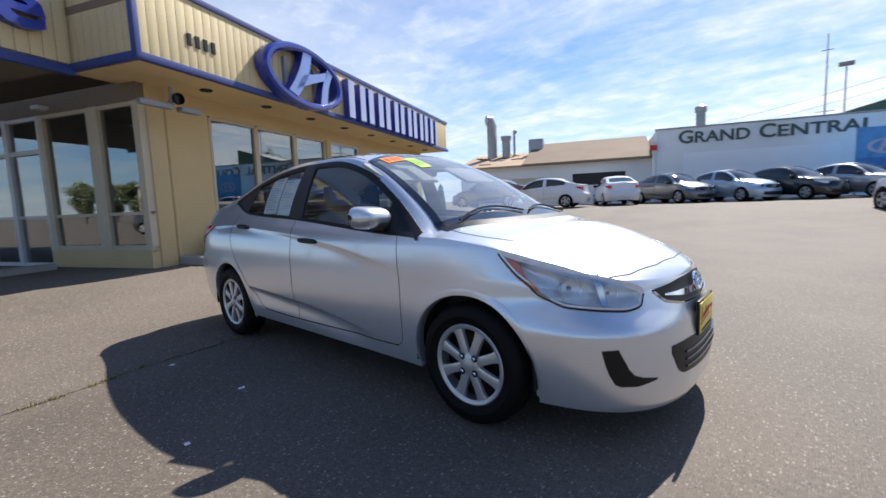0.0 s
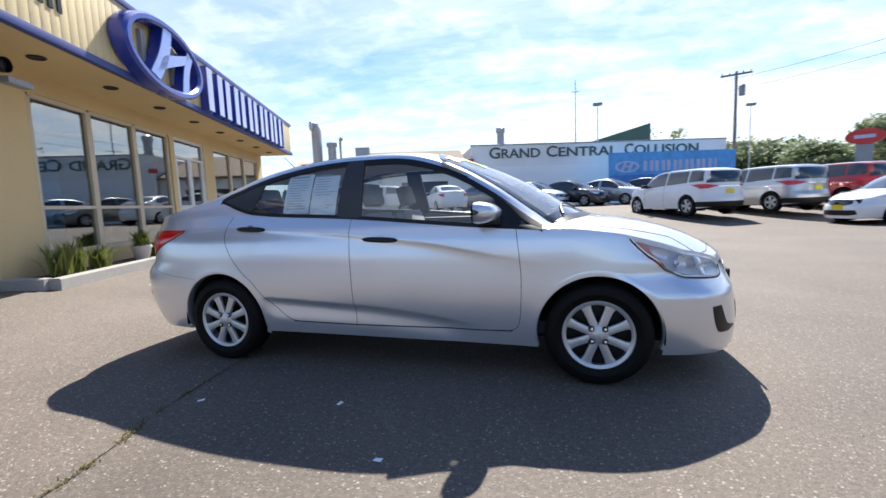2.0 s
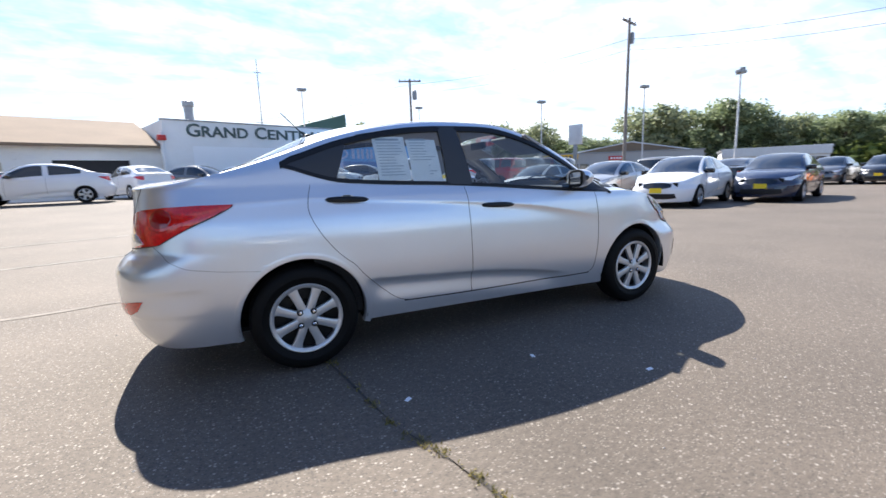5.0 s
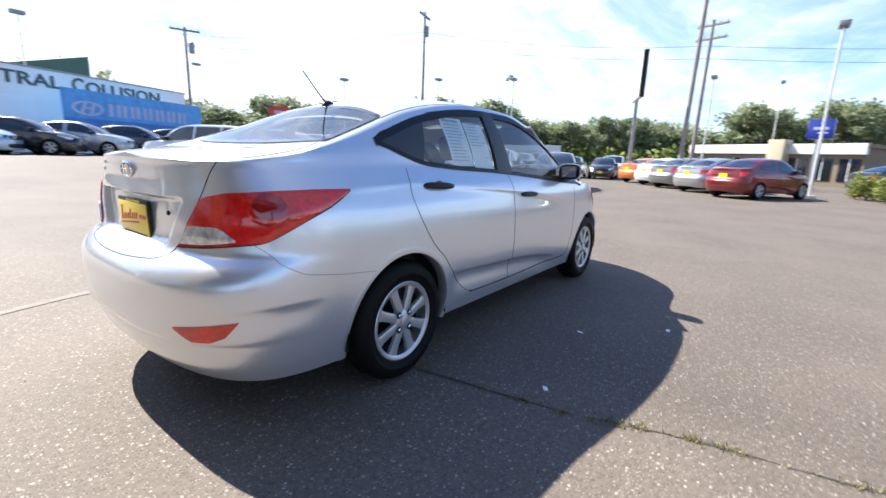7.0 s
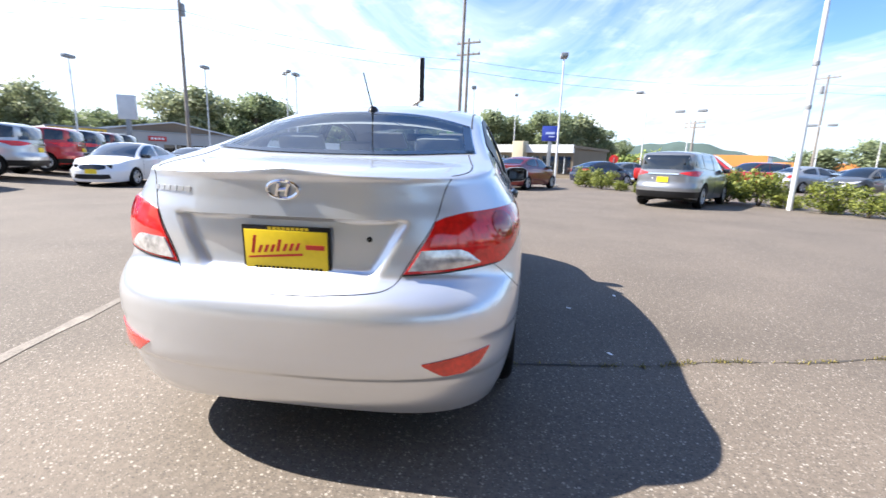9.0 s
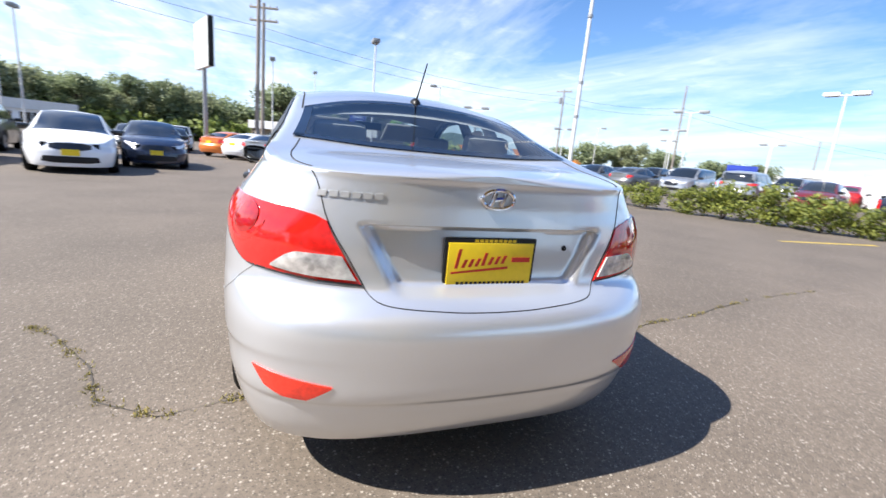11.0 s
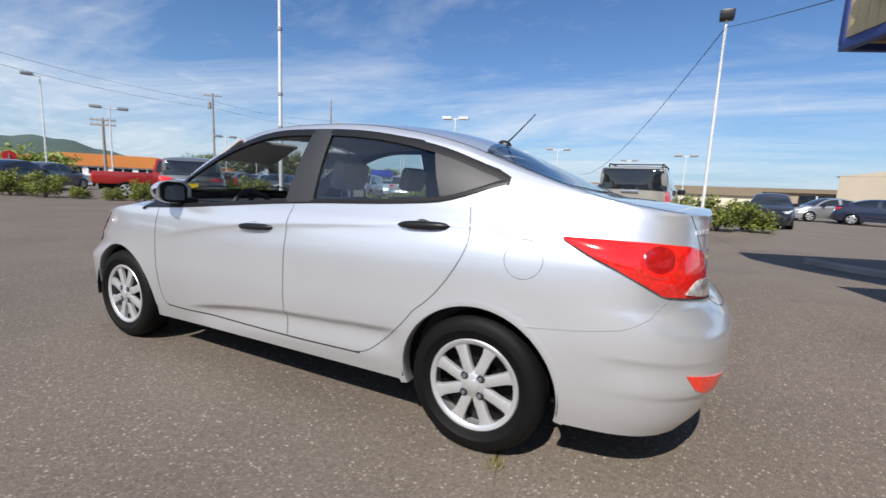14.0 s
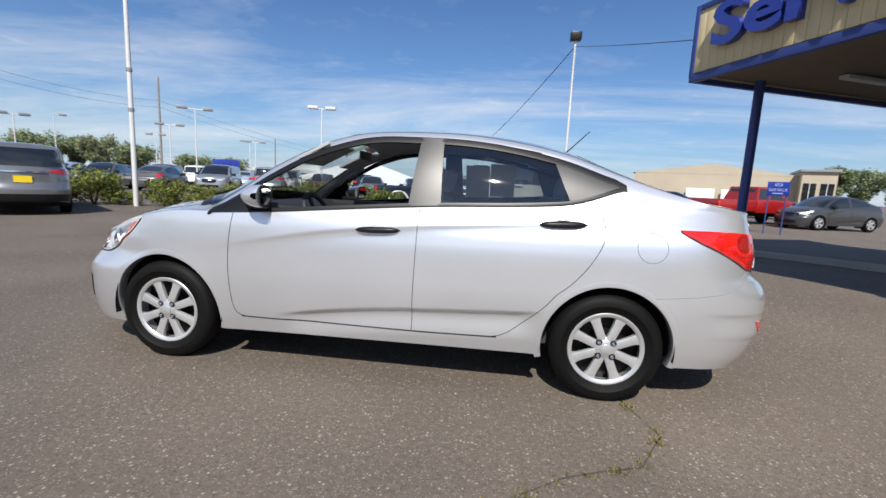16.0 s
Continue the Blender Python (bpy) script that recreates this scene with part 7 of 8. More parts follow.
POLE_A, POLE_B, POLE_C, POLE_D, POLE_E, POLE_F = (12.8, 32.8), (25.5, 21.3), (27.85, 2.5), (30.9, 2.3), (45.2, -31.5), (39.1, -44.4)
utility_pole(*POLE_A, 9.75, -20, (0.2,), True)
utility_pole(*POLE_B, 12.4, 15, (0.3,), True, 1.0)
utility_pole(*POLE_C, 16.5, 70, (0.5,), False, -1.2)
utility_pole(*POLE_D, 10.4, 70, (0.3, 1.1), False, -0.8)
utility_pole(*POLE_E, 10.7, 40, (0.25,), True)
utility_pole(*POLE_F, 12.1, 40, (), False)
utility_pole(41.5, -18.5, 5.9, 40, (0.2, 0.6), False)
utility_pole(*polar(-60.5, 82), 8.0, 40, (), False)
mast = thing("radio_mast", "thin grey radio mast behind the white wall", "mast", m=pose(2.6, 60.5, 0))
part("pole", Shape().tube([(0, 0, 0), (0, 0, 17.0)], [0.11, 0.05], 8), POLE_GREY, mast)
for zz_, w_ in ((8.4, 1.2), (9.1, 0.8), (15.4, 0.5)):
    part("aerial", Shape().tube([(-w_, 0, zz_), (w_, 0, zz_)], 0.04, 6), POLE_GREY, mast)


def cable(a, b, sag, name="overhead_cable", r=0.018):
    a, b = Vector(a), Vector(b)
    pts = [a.lerp(b, t) - Vector((0, 0, sag * 4 * t * (1 - t))) for t in np.linspace(0, 1, 24)]
    return solid(name, Shape().tube(pts, r, 5), WIRE, "thin black overhead power cable", "cable", "overhead cables", 60)


cable((-3.1, -14.4, 6.45), tuple(FACADE @ Vector((-4.2, 1.4, 3.72))), 0.03, r=0.008)
cable((-3.1, -14.4, 6.45), (7.0, -50.0, 3.2), 1.3, r=0.014)
for k in range(2):
    d = 0.75 * k
    cable((*POLE_A, 9.0 - d), (*POLE_B, 10.6 - d), 0.5, r=0.012)
    cable((*POLE_B, 10.6 - d), (*POLE_D, 8.6 - d), 0.5, r=0.012)
    cable((*POLE_D, 8.6 - d), (*POLE_E, 9.6 - d), 0.8, r=0.012)
    cable((*POLE_E, 9.6 - d), (*POLE_F, 9.2 - d), 0.5, r=0.012)
    cable((*POLE_F, 9.2 - d), (*polar(-72, 90), 5.6 - d), 0.8, r=0.012)
    cable((*POLE_A, 9.0 - d), (-8.0, 52.0, 8.0 - d), 0.5, r=0.012)


def pylon(x, y, tall, w, h, mat_, turn, label, post_w=0.12):
    p = thing("pylon_sign", label, "sign", "lot signs", pose(x, y, 0, 0, 0, turn))
    part("post", Shape().box((-post_w, -post_w, -0.2), (post_w, post_w, tall), 0.01), POLE_GREY, p)
    part("panel", Shape().box((-w / 2, -0.14, tall - h), (w / 2, 0.14, tall), 0.03), mat_, p)
    return p


board_sign = pylon(27.1, 5.25, 7.6, 3.0, 2.6, POLE_WHITE, 22, "white board sign with a dark side on a steel post", 0.10)
part("dark_side", Shape().box((-1.58, -0.15, 4.98), (-1.505, 0.15, 7.62), 0.02), STEEL_DARK, board_sign)
blue_sign = pylon(27.7, -3.9, 3.72, 1.1, 1.0, BLUE_SIGN, 80, "blue board sign on a white post")
part("sign_bars", Shape().box((-0.30, 0.142, 3.18), (0.30, 0.15, 3.32)).box((-0.30, 0.142, 2.98), (0.1, 0.15, 3.06)), SIGN_FACE, blue_sign, smooth=None)
pylon(21.7, 22.4, 4.6, 1.0, 1.45, POLE_WHITE, 110, "white pylon sign by the road")
pylon(38.1, -55.2, 3.2, 3.4, 1.1, BLUE_SIGN, 34, "blue board sign in the far lots")
kia = thing("oval_pylon_sign", "red oval sign on a grey pylon", "sign", m=pose(21.45, 34.7, 0.1, 0, 0, -32))
part("post", Shape().box((-0.45, -0.2, 0), (0.45, 0.2, 3.9), 0.03), POLE_GREY, kia)
t = np.linspace(0, 2 * math.pi, 36, endpoint=False)
part("oval", Shape().prism([(1.05 * math.cos(a), 4.45 + 0.55 * math.sin(a)) for a in t], -0.2, 0.2, "y"), RED_SIGN, kia)
part("oval_band", Shape().box((-0.55, -0.215, 4.33), (0.55, -0.205, 4.57)), SIGN_FACE, kia, smooth=None)
st = thing("stop_sign", "small red octagonal road sign on a post", "road sign", m=pose(33.9, -9.7, 0, 0, 0, 75))
part("post", Shape().tube([(0, 0, 0), (0, 0, 1.9)], 0.03, 6), POLE_GREY, st)
part("plate", Shape().prism([(0.36 * math.cos(a), 1.75 + 0.36 * math.sin(a)) for a in np.linspace(math.pi / 8, 2 * math.pi + math.pi / 8, 8, endpoint=False)], -0.05, -0.035, "y"), RED_SIGN, st, smooth=None)

# ---- parked vehicles ----
SUV_FORM = Form(
    w=curve((0.15, 0.84), (0.3, 0.88), (0.6, 0.925), (0.85, 0.92), (1.0, 0.89), (1.1, 0.855), (1.25, 0.83)),
    xf=curve((0.15, 2.18), (0.35, 2.27), (0.6, 2.28), (0.8, 2.23), (0.95, 2.12), (1.1, 2.0)),
    xr=curve((0.15, -2.2), (0.4, -2.33), (0.6, -2.34), (0.75, -2.28), (1.0, -2.27), (1.25, -2.24)),
    belt=curve((-2.4, 1.20), (-1.5, 1.16), (0, 1.08), (1.0, 1.03), (1.2, 1.02), (1.6, 1.0), (2.0, 0.92), (2.3, 0.85)),
    low=curve((-2.4, 0.36), (-1.8, 0.28), (0, 0.26), (1.8, 0.24), (2.3, 0.24)),
    rail_z=curve((-2.4, 1.20), (-2.24, 1.24), (-2.12, 1.45), (-1.95, 1.57), (-1.2, 1.625), (-0.2, 1.63), (0.3, 1.58), (0.7, 1.38), (1.12, 1.05), (1.3, 1.02), (2.3, 0.8)),
    rail_y=curve((-2.4, 0.80), (-2.2, 0.76), (-1.95, 0.70), (0, 0.67), (0.4, 0.68), (0.9, 0.74), (1.2, 0.81), (2.3, 0.9)),
    centre=curve((-2.4, 1.20), (-2.26, 1.22), (-2.15, 1.46), (-2.0, 1.61), (-1.7, 1.66), (-0.5, 1.69), (0.2, 1.66), (0.5, 1.57), (1.0, 1.24), (1.28, 1.08), (1.6, 1.05), (2.0, 0.97), (2.3, 0.86)),
    arches=((-1.35, 0.36, 0.41), (1.35, 0.36, 0.41)), ends=(-1.1, 1.1), flare=0.015, crown=2.4,
)
BOXY_FORM = Form(
    w=SUV_FORM.w, xf=SUV_FORM.xf, belt=SUV_FORM.belt, low=curve((-2.4, 0.46), (-1.8, 0.42), (0, 0.36), (1.8, 0.34), (2.3, 0.34)), rail_y=SUV_FORM.rail_y, crown=3.2,
    xr=curve((0.15, -2.25), (0.4, -2.36), (0.62, -2.37), (0.7, -2.31), (1.25, -2.30)),
    rail_z=curve((-2.4, 1.20), (-2.315, 1.22), (-2.24, 1.52), (-2.12, 1.60), (-1.2, 1.625), (-0.2, 1.63), (0.3, 1.58), (0.7, 1.38), (1.12, 1.05), (1.3, 1.02), (2.3, 0.8)),
    centre=curve((-2.4, 1.20), (-2.32, 1.22), (-2.24, 1.55), (-2.10, 1.64), (-1.7, 1.67), (-0.5, 1.69), (0.2, 1.66), (0.5, 1.57), (1.0, 1.24), (1.28, 1.08), (1.6, 1.06), (2.0, 0.99), (2.3, 0.9)),
    arches=SUV_FORM.arches, ends=(-1.1, 1.1), flare=0.02, rear_pq=(9.0, 3.0),
)
SALOON_FORM = Form(**SEDAN)
MESHES = {}


def hatch_x(G, y, z):
    """How far back the tailgate surface reaches at y, z."""
    if z <= float(G.belt(-2.25)):
        p, q = G.rear_pq
        return G.x2 + (float(G.xr(z)) - G.x2) * max(1 - (y / float(G.w(z))) ** q, 0.0) ** (1 / p)
    lo, hi = -2.4, -1.5
    for _ in range(30):
        m = (lo + hi) / 2
        yt = float(G.side_width(np.array(m), np.array(float(G.belt(m)))))
        yr, zr = (float(v) for v in G.rail(np.array(m), np.array(yt)))
        zc = max(float(G.centre(m)), zr)
        if y <= yr:
            h = zr + (zc - zr) * (1 - (y / max(yr, 1e-3)) ** G.crown)
        else:
            zb = float(G.belt(m))
            h = zb + (zr - zb) * min(max((yt - y) / max(yt - yr, 1e-3), 0.0), 1.0) if y < yt else 0.0
        lo, hi = (m, hi) if h < z else (lo, m)
    return (lo + hi) / 2


P_CHAMPAGNE_BUMPER = car_paint("pale champagne bumper paint", (0.44, 0.425, 0.39), 0.4, 0.3)


def form_meshes(kind):
    """The meshes that all parked cars of one kind share."""
    if kind in MESHES:
        return MESHES[kind]
    suv = kind != "saloon"
    G = {"suv": SUV_FORM, "boxy": BOXY_FORM, "saloon": SALOON_FORM}[kind]
    got = {"form": G}
    got["body"] = G.body(n_end=34, n_mid=40, rows=26, n_side=6, n_top=9).mirrored().mesh("body", SILVER, 50, 0.001)

    def side(x0, x1, lo, hi, n=14):
        x = np.linspace(x0, x1, n)
        a, b = G.belt(x) + lo, np.maximum(G.rail_z(x) - hi, G.belt(x) + lo + 0.01)
        t = np.linspace(0, 1, 5)[:, None]
        return Shape().grid(G.side(np.broadcast_to(x, (5, n)), a + (b - a) * t, 0.008))

    spans = ((-1.95, -1.38), (-1.30, -0.32), (-0.24, 0.86)) if suv else ((-1.24, -0.34), (-0.18, 0.86))
    got["side"] = [side(a, b, 0.02, 0.05).mesh("side_window", GLASS_DARK, 60) for a, b in spans] + [side(a, b, 0.02, 0.05).flipped().mesh("side_window", GLASS_DARK, 60) for a, b in spans]

    def over(xl, xh, lim):
        f, t = np.linspace(-lim, lim, 14)[None, :], np.linspace(0, 1, 9)[:, None]
        return Shape().grid(G.roof(xl - 0.12 * f ** 2 + (xh - xl) * t, f + 0 * t, 0.008)).mesh("windscreen", GLASS_DARK, 60)

    got["front"] = over(1.22, 0.36, 0.93) if suv else over(1.22, 0.28, 0.93)
    if suv:
        z0_, z1_, w0_, w1_ = (1.12, 1.585, 0.80, 0.67) if kind == "boxy" else (1.14, 1.54, 0.74, 0.60)
        rows_ = []
        for t in np.linspace(0, 1, 9):
            zz, hw = z0_ + (z1_ - z0_) * t, w0_ + (w1_ - w0_) * t
            rows_.append([(hatch_x(G, abs(hw * f), zz) - 0.014, hw * f, zz) for f in np.linspace(-1, 1, 17)])
        got["rear"] = Shape().grid(rows_).mesh("rear_window", GLASS_DARK, 60)
        got["bar"] = Shape().grid([[(hatch_x(G, abs(0.42 * f), zz) - o, 0.42 * f, zz) for f in np.linspace(-1, 1, 11)] for zz, o in ((0.985, 0.0), (0.987, 0.022), (1.02, 0.022), (1.022, 0.0))]).mesh("hatch_bar", CHROME, 50)
    else:
        f, t = np.linspace(-0.86, 0.86, 14)[None, :], np.linspace(0, 1, 9)[:, None]
        got["rear"] = Shape().grid(G.roof(-1.64 + 0.49 * t + 0 * f, f + 0 * t, 0.01)).mesh("rear_window", GLASS_DARK, 60)
    hi, lo, y0, y1, xs = (1.02, 0.86, 0.90, 0.56, -1.95) if suv else (0.962, 0.80, 0.70, 0.52, -1.75)
    A_ = lambda x, z: G.find(z, x=x)
    B_ = lambda y, z: G.find(z, y=y, rear=True)
    C_ = lambda y, z: G.find(z, y=y, rear=False)
    if kind == "suv":
        tl = G.patch([(A_(-1.98, 1.06), 1.06), (B_(0.84, 0.94), 0.94), (B_(0.70, 0.95), 0.95), (B_(0.44, 1.02), 1.02)], [(A_(-1.98, 1.10), 1.10), (B_(0.84, 1.10), 1.10), (B_(0.70, 1.095), 1.095), (B_(0.44, 1.04), 1.04)], 0.012, 16, 4)
    elif kind == "boxy":
        tl = G.patch([(B_(0.91, 0.80), 0.80), (B_(0.76, 0.80), 0.80)], [(B_(0.905, 1.10), 1.10), (B_(0.76, 1.10), 1.10)], 0.014, 8, 4)
    else:
        tl = G.patch([(A_(xs, hi - 0.03), hi - 0.03), (B_(y0 * 0.9, lo), lo), (B_(y1, lo), lo)], [(A_(xs, hi), hi), (B_(y0 * 0.9, hi), hi), (B_(y1, hi), hi)], 0.008, 12, 4)
    got["tail"] = [tl.mesh("tail_lamp", TAIL_RED, 50), tl.flipped().mesh("tail_lamp", TAIL_RED, 50)]
    hz, xq = (0.92, 1.85) if suv else (0.80, 1.55)
    hl = G.patch([(A_(xq, hz - 0.03), hz - 0.03), (C_(0.62, hz - 0.16), hz - 0.16), (C_(0.42, hz - 0.15), hz - 0.15)], [(A_(xq, hz), hz), (C_(0.62, hz - 0.05), hz - 0.05), (C_(0.42, hz - 0.09), hz - 0.09)], 0.008, 12, 4)
    got["head"] = [hl.mesh("headlamp", LAMP_CLEAR, 50), hl.flipped().mesh("headlamp", LAMP_CLEAR, 50)]
    g0, g1 = (0.62, 0.84) if suv else (0.54, 0.70)
    if kind == "boxy":
        am = G.patch([(B_(0.907, 1.0), 1.0), (B_(0.765, 1.0), 1.0)], [(B_(0.905, 1.09), 1.09), (B_(0.765, 1.09), 1.09)], 0.02, 8, 3)
        got["amber"] = [am.mesh("amber_lens", AMBER, 50), am.flipped().mesh("amber_lens", AMBER, 50)]
        got["bumper"] = G.patch([(-2.0, 0.45), (-1.40, 0.45)], [(-2.0, 0.74), (-1.40, 0.74)], 0.06, 24, 5, 0.07).mirrored().mesh("rear_bumper", P_CHAMPAGNE_BUMPER, 50)
    got["grille"] = G.patch([(C_(0.36, g0 + 0.04), g0 + 0.04), (C_(0.2, g0), g0), (2.0, g0)], [(C_(0.36, g1 - 0.03), g1 - 0.03), (C_(0.2, g1), g1), (2.0, g1)], 0.006, 10, 4).mirrored().mesh("grille", BLACK_GLOSS, 50)
    i0, i1 = (0.36, 0.52) if suv else (0.25, 0.40)
    got["intake"] = G.patch([(C_(0.50, i0 + 0.03), i0 + 0.03), (C_(0.3, i0), i0), (2.0, i0)], [(C_(0.46, i1), i1), (C_(0.3, i1), i1), (2.0, i1)], 0.006, 10, 4).mirrored().mesh("lower_intake", BLACK_TRIM, 50)
    got["joint"] = []
    for xs_, top in ((-0.24, 0.99), (0.85, 0.93)):
        hi_ = top if not suv else top + 0.1
        j = G.seam([(A_(xs_, hi_), hi_), (A_(xs_ + 0.01, 0.6), 0.6), (A_(xs_ + 0.01, 0.36), 0.36)], wide=0.007, out=0.003, n=16)
        got["joint"] += [j.mesh("door_joint", GAP, None), j.flipped().mesh("door_joint", GAP, None)]
    z0, z1 = (0.36, 0.50) if suv else (0.22, 0.33)
    got["skirt"] = G.patch([(-2.0, z0 - 0.04), (-1.35, z0 - 0.04)], [(-2.0, z1), (-1.35, z1)], 0.006, 24, 4).mirrored().mesh("rear_skirt", BLACK_TRIM, 50)
    x_r, x_f = float(G.ring(-2.0, 0.80)[0]) - 0.012, float(G.ring(2.0, 0.48)[0]) + 0.010
    got["plate_r"] = Shape().box((x_r - 0.01, -0.155, 0.76 if suv else 0.74), (x_r, 0.155, 0.91 if suv else 0.89)).mesh("plate", PLATE_YELLOW, None)
    got["plate_f"] = Shape().box((x_f, -0.155, 0.42), (x_f + 0.01, 0.155, 0.56)).mesh("plate", PLATE_YELLOW, None)
    got["under"] = Shape().box((-1.95, -0.68, 0.24), (1.85, 0.68, 0.42)).box((-2.1, -0.5, 0.36), (2.0, 0.5, 0.7)).mesh("underside", WELL, None)
    got["wells"] = []
    for ax, az, ar in G.arches:
        t_ = np.linspace(math.radians(-25), math.radians(205), 16)
        arc = np.stack([ax + (ar + 0.006) * np.cos(t_), 0 * t_, az + (ar + 0.006) * np.sin(t_)], -1)
        u = Shape().grid([arc + [0, 0.82, 0], arc + [0, 0.45, 0]])
        u.add([tuple(p + [0, 0.45, 0]) for p in arc], [tuple(range(len(arc)))])
        got["wells"] += [u.mesh("wheel_well_lining", WELL, 60), u.flipped().mesh("wheel_well_lining", WELL, 60)]
    r, hub = (0.36, 0.235) if suv else (0.315, 0.215)
    tyre = Shape().lathe([(hub, -0.1), (r - 0.02, -0.105), (r, -0.07), (r, 0.07), (r - 0.02, 0.105), (hub, 0.10)], 24).mesh("tyre", RUBBER, 50)
    rim = Shape().lathe([(hub, 0.09), (hub - 0.02, 0.10), (hub - 0.03, 0.085)], 24)
    for i in range(5):
        a = 2 * math.pi * i / 5
        pts = [[(q * math.cos(a) - o * math.sin(a), h, q * math.sin(a) + o * math.cos(a)) for o, h in ((-w_, 0.06), (-w_ * 0.7, 0.09), (w_ * 0.7, 0.09), (w_, 0.06))] for q, w_ in ((0.0, 0.05), (0.1, 0.045), (hub - 0.02, 0.06))]
        rim.grid(pts)
    got["wheel"] = (tyre, rim.mesh("rim", ALLOY, 40), Shape().lathe([(0.001, 0.03), (hub, 0.03)], 20).mesh("brake_disc", STEEL_DARK, None), r)
    MESHES[kind] = got
    return got


PAINTED = {}


def pickup(paint, label, x, y, turn, trim=None):
    """A crew-cab pickup with an open bed."""
    c = thing("pickup_truck", label, "pickup truck", "parked cars", on_ground(x, y, turn))
    body = Shape().box((-2.75, -0.95, 0.62), (-0.65, -0.87, 1.12), 0.03).box((-2.75, 0.87, 0.62), (-0.65, 0.95, 1.12), 0.03).box((-2.7, -0.9, 0.60), (-0.65, 0.9, 0.70), 0.02)
    body.box((-0.72, -0.95, 0.55), (1.30, 0.95, 1.14), 0.05).box((1.20, -0.93, 0.55), (2.72, 0.93, 1.10), 0.10)
    part("body", body, paint, c, smooth=40)
    cab = [[(xa, s_ * 0.90, 1.12), (xb, s_ * 0.74, 1.74), (xc, s_ * 0.74, 1.76), (xd, s_ * 0.90, 1.12)] for s_ in (-1, 1) for xa, xb, xc, xd in ((-0.70, -0.52, 0.42, 1.22),)]
    roof_ = Shape().grid(cab)
    for row in cab:
        roof_.add(row, [(0, 1, 2, 3)])
    cb = part("cab", roof_, paint, c, smooth=None)
    for s_ in (-1, 1):
        for xa, xb, xc, xd in ((-0.58, -0.45, 0.02, 0.02), (0.10, 0.10, 0.42, 0.98)):
            q = [(xa, 1.17, 0.89), (xb, 1.66, 0.765), (xc, 1.66, 0.765), (xd, 1.17, 0.89)]
            part("side_window", Shape().add([(a, s_ * (w + 0.006), z) for a, z, w in q], [(0, 1, 2, 3)]), GLASS_DARK, cb, smooth=None)
    part("rear_window", Shape().add([(-0.665, -0.7, 1.2), (-0.665, 0.7, 1.2), (-0.555, 0.64, 1.64), (-0.555, -0.64, 1.64)], [(0, 1, 2, 3)]), GLASS_DARK, cb, smooth=None)
    part("windscreen", Shape().add([(1.19, -0.8, 1.17), (1.19, 0.8, 1.17), (0.52, 0.66, 1.70), (0.52, -0.66, 1.70)], [(0, 1, 2, 3)]), GLASS_DARK, cb, smooth=None)
    part("tailgate", Shape().box((-2.80, -0.86, 0.62), (-2.74, 0.86, 1.10), 0.02), paint, c)
    part("rear_bumper", Shape().box((-2.92, -0.92, 0.46), (-2.74, 0.92, 0.62), 0.03), CHROME, c)
    part("chassis", Shape().box((-2.6, -0.7, 0.38), (2.5, 0.7, 0.60)), WELL, c)
    for s_ in (-1, 1):
        part("tail_lamp", Shape().box((-2.79, s_ * 0.91 - 0.045, 0.74), (-2.70, s_ * 0.91 + 0.045, 1.06), 0.01), TAIL_RED, c)
        part("headlamp", Shape().box((2.66, s_ * 0.72 - 0.16, 0.84), (2.74, s_ * 0.72 + 0.16, 1.02), 0.02), LAMP_CLEAR, c)
    tyre, rim, disc, r = form_meshes("suv")["wheel"]
    for ax in (-1.65, 1.75):
        for s_ in (1, -1):
            w = new("wheel")
            w.parent = c
            w.matrix_basis = pose(ax, s_ * 0.87, r, 0, 0, 0 if s_ > 0 else 180)
            part("tyre", tyre, None, w), part("rim", rim, None, w), part("brake_disc", disc, None, w)
            if trim:
                arc = [(ax + 0.46 * math.cos(a), s_ * 0.965, 0.36 + 0.46 * math.sin(a)) for a in np.linspace(0.0, math.pi, 14)]
                part("fender_flare", Shape().tube(arc, 0.055, 6), trim, c)
    if trim:
        for s_ in (-1, 1):
            part("running_board", Shape().box((-1.1, s_ * 0.98 - 0.06, 0.40), (1.25, s_ * 0.98 + 0.06, 0.56), 0.03), trim, c)
    return c



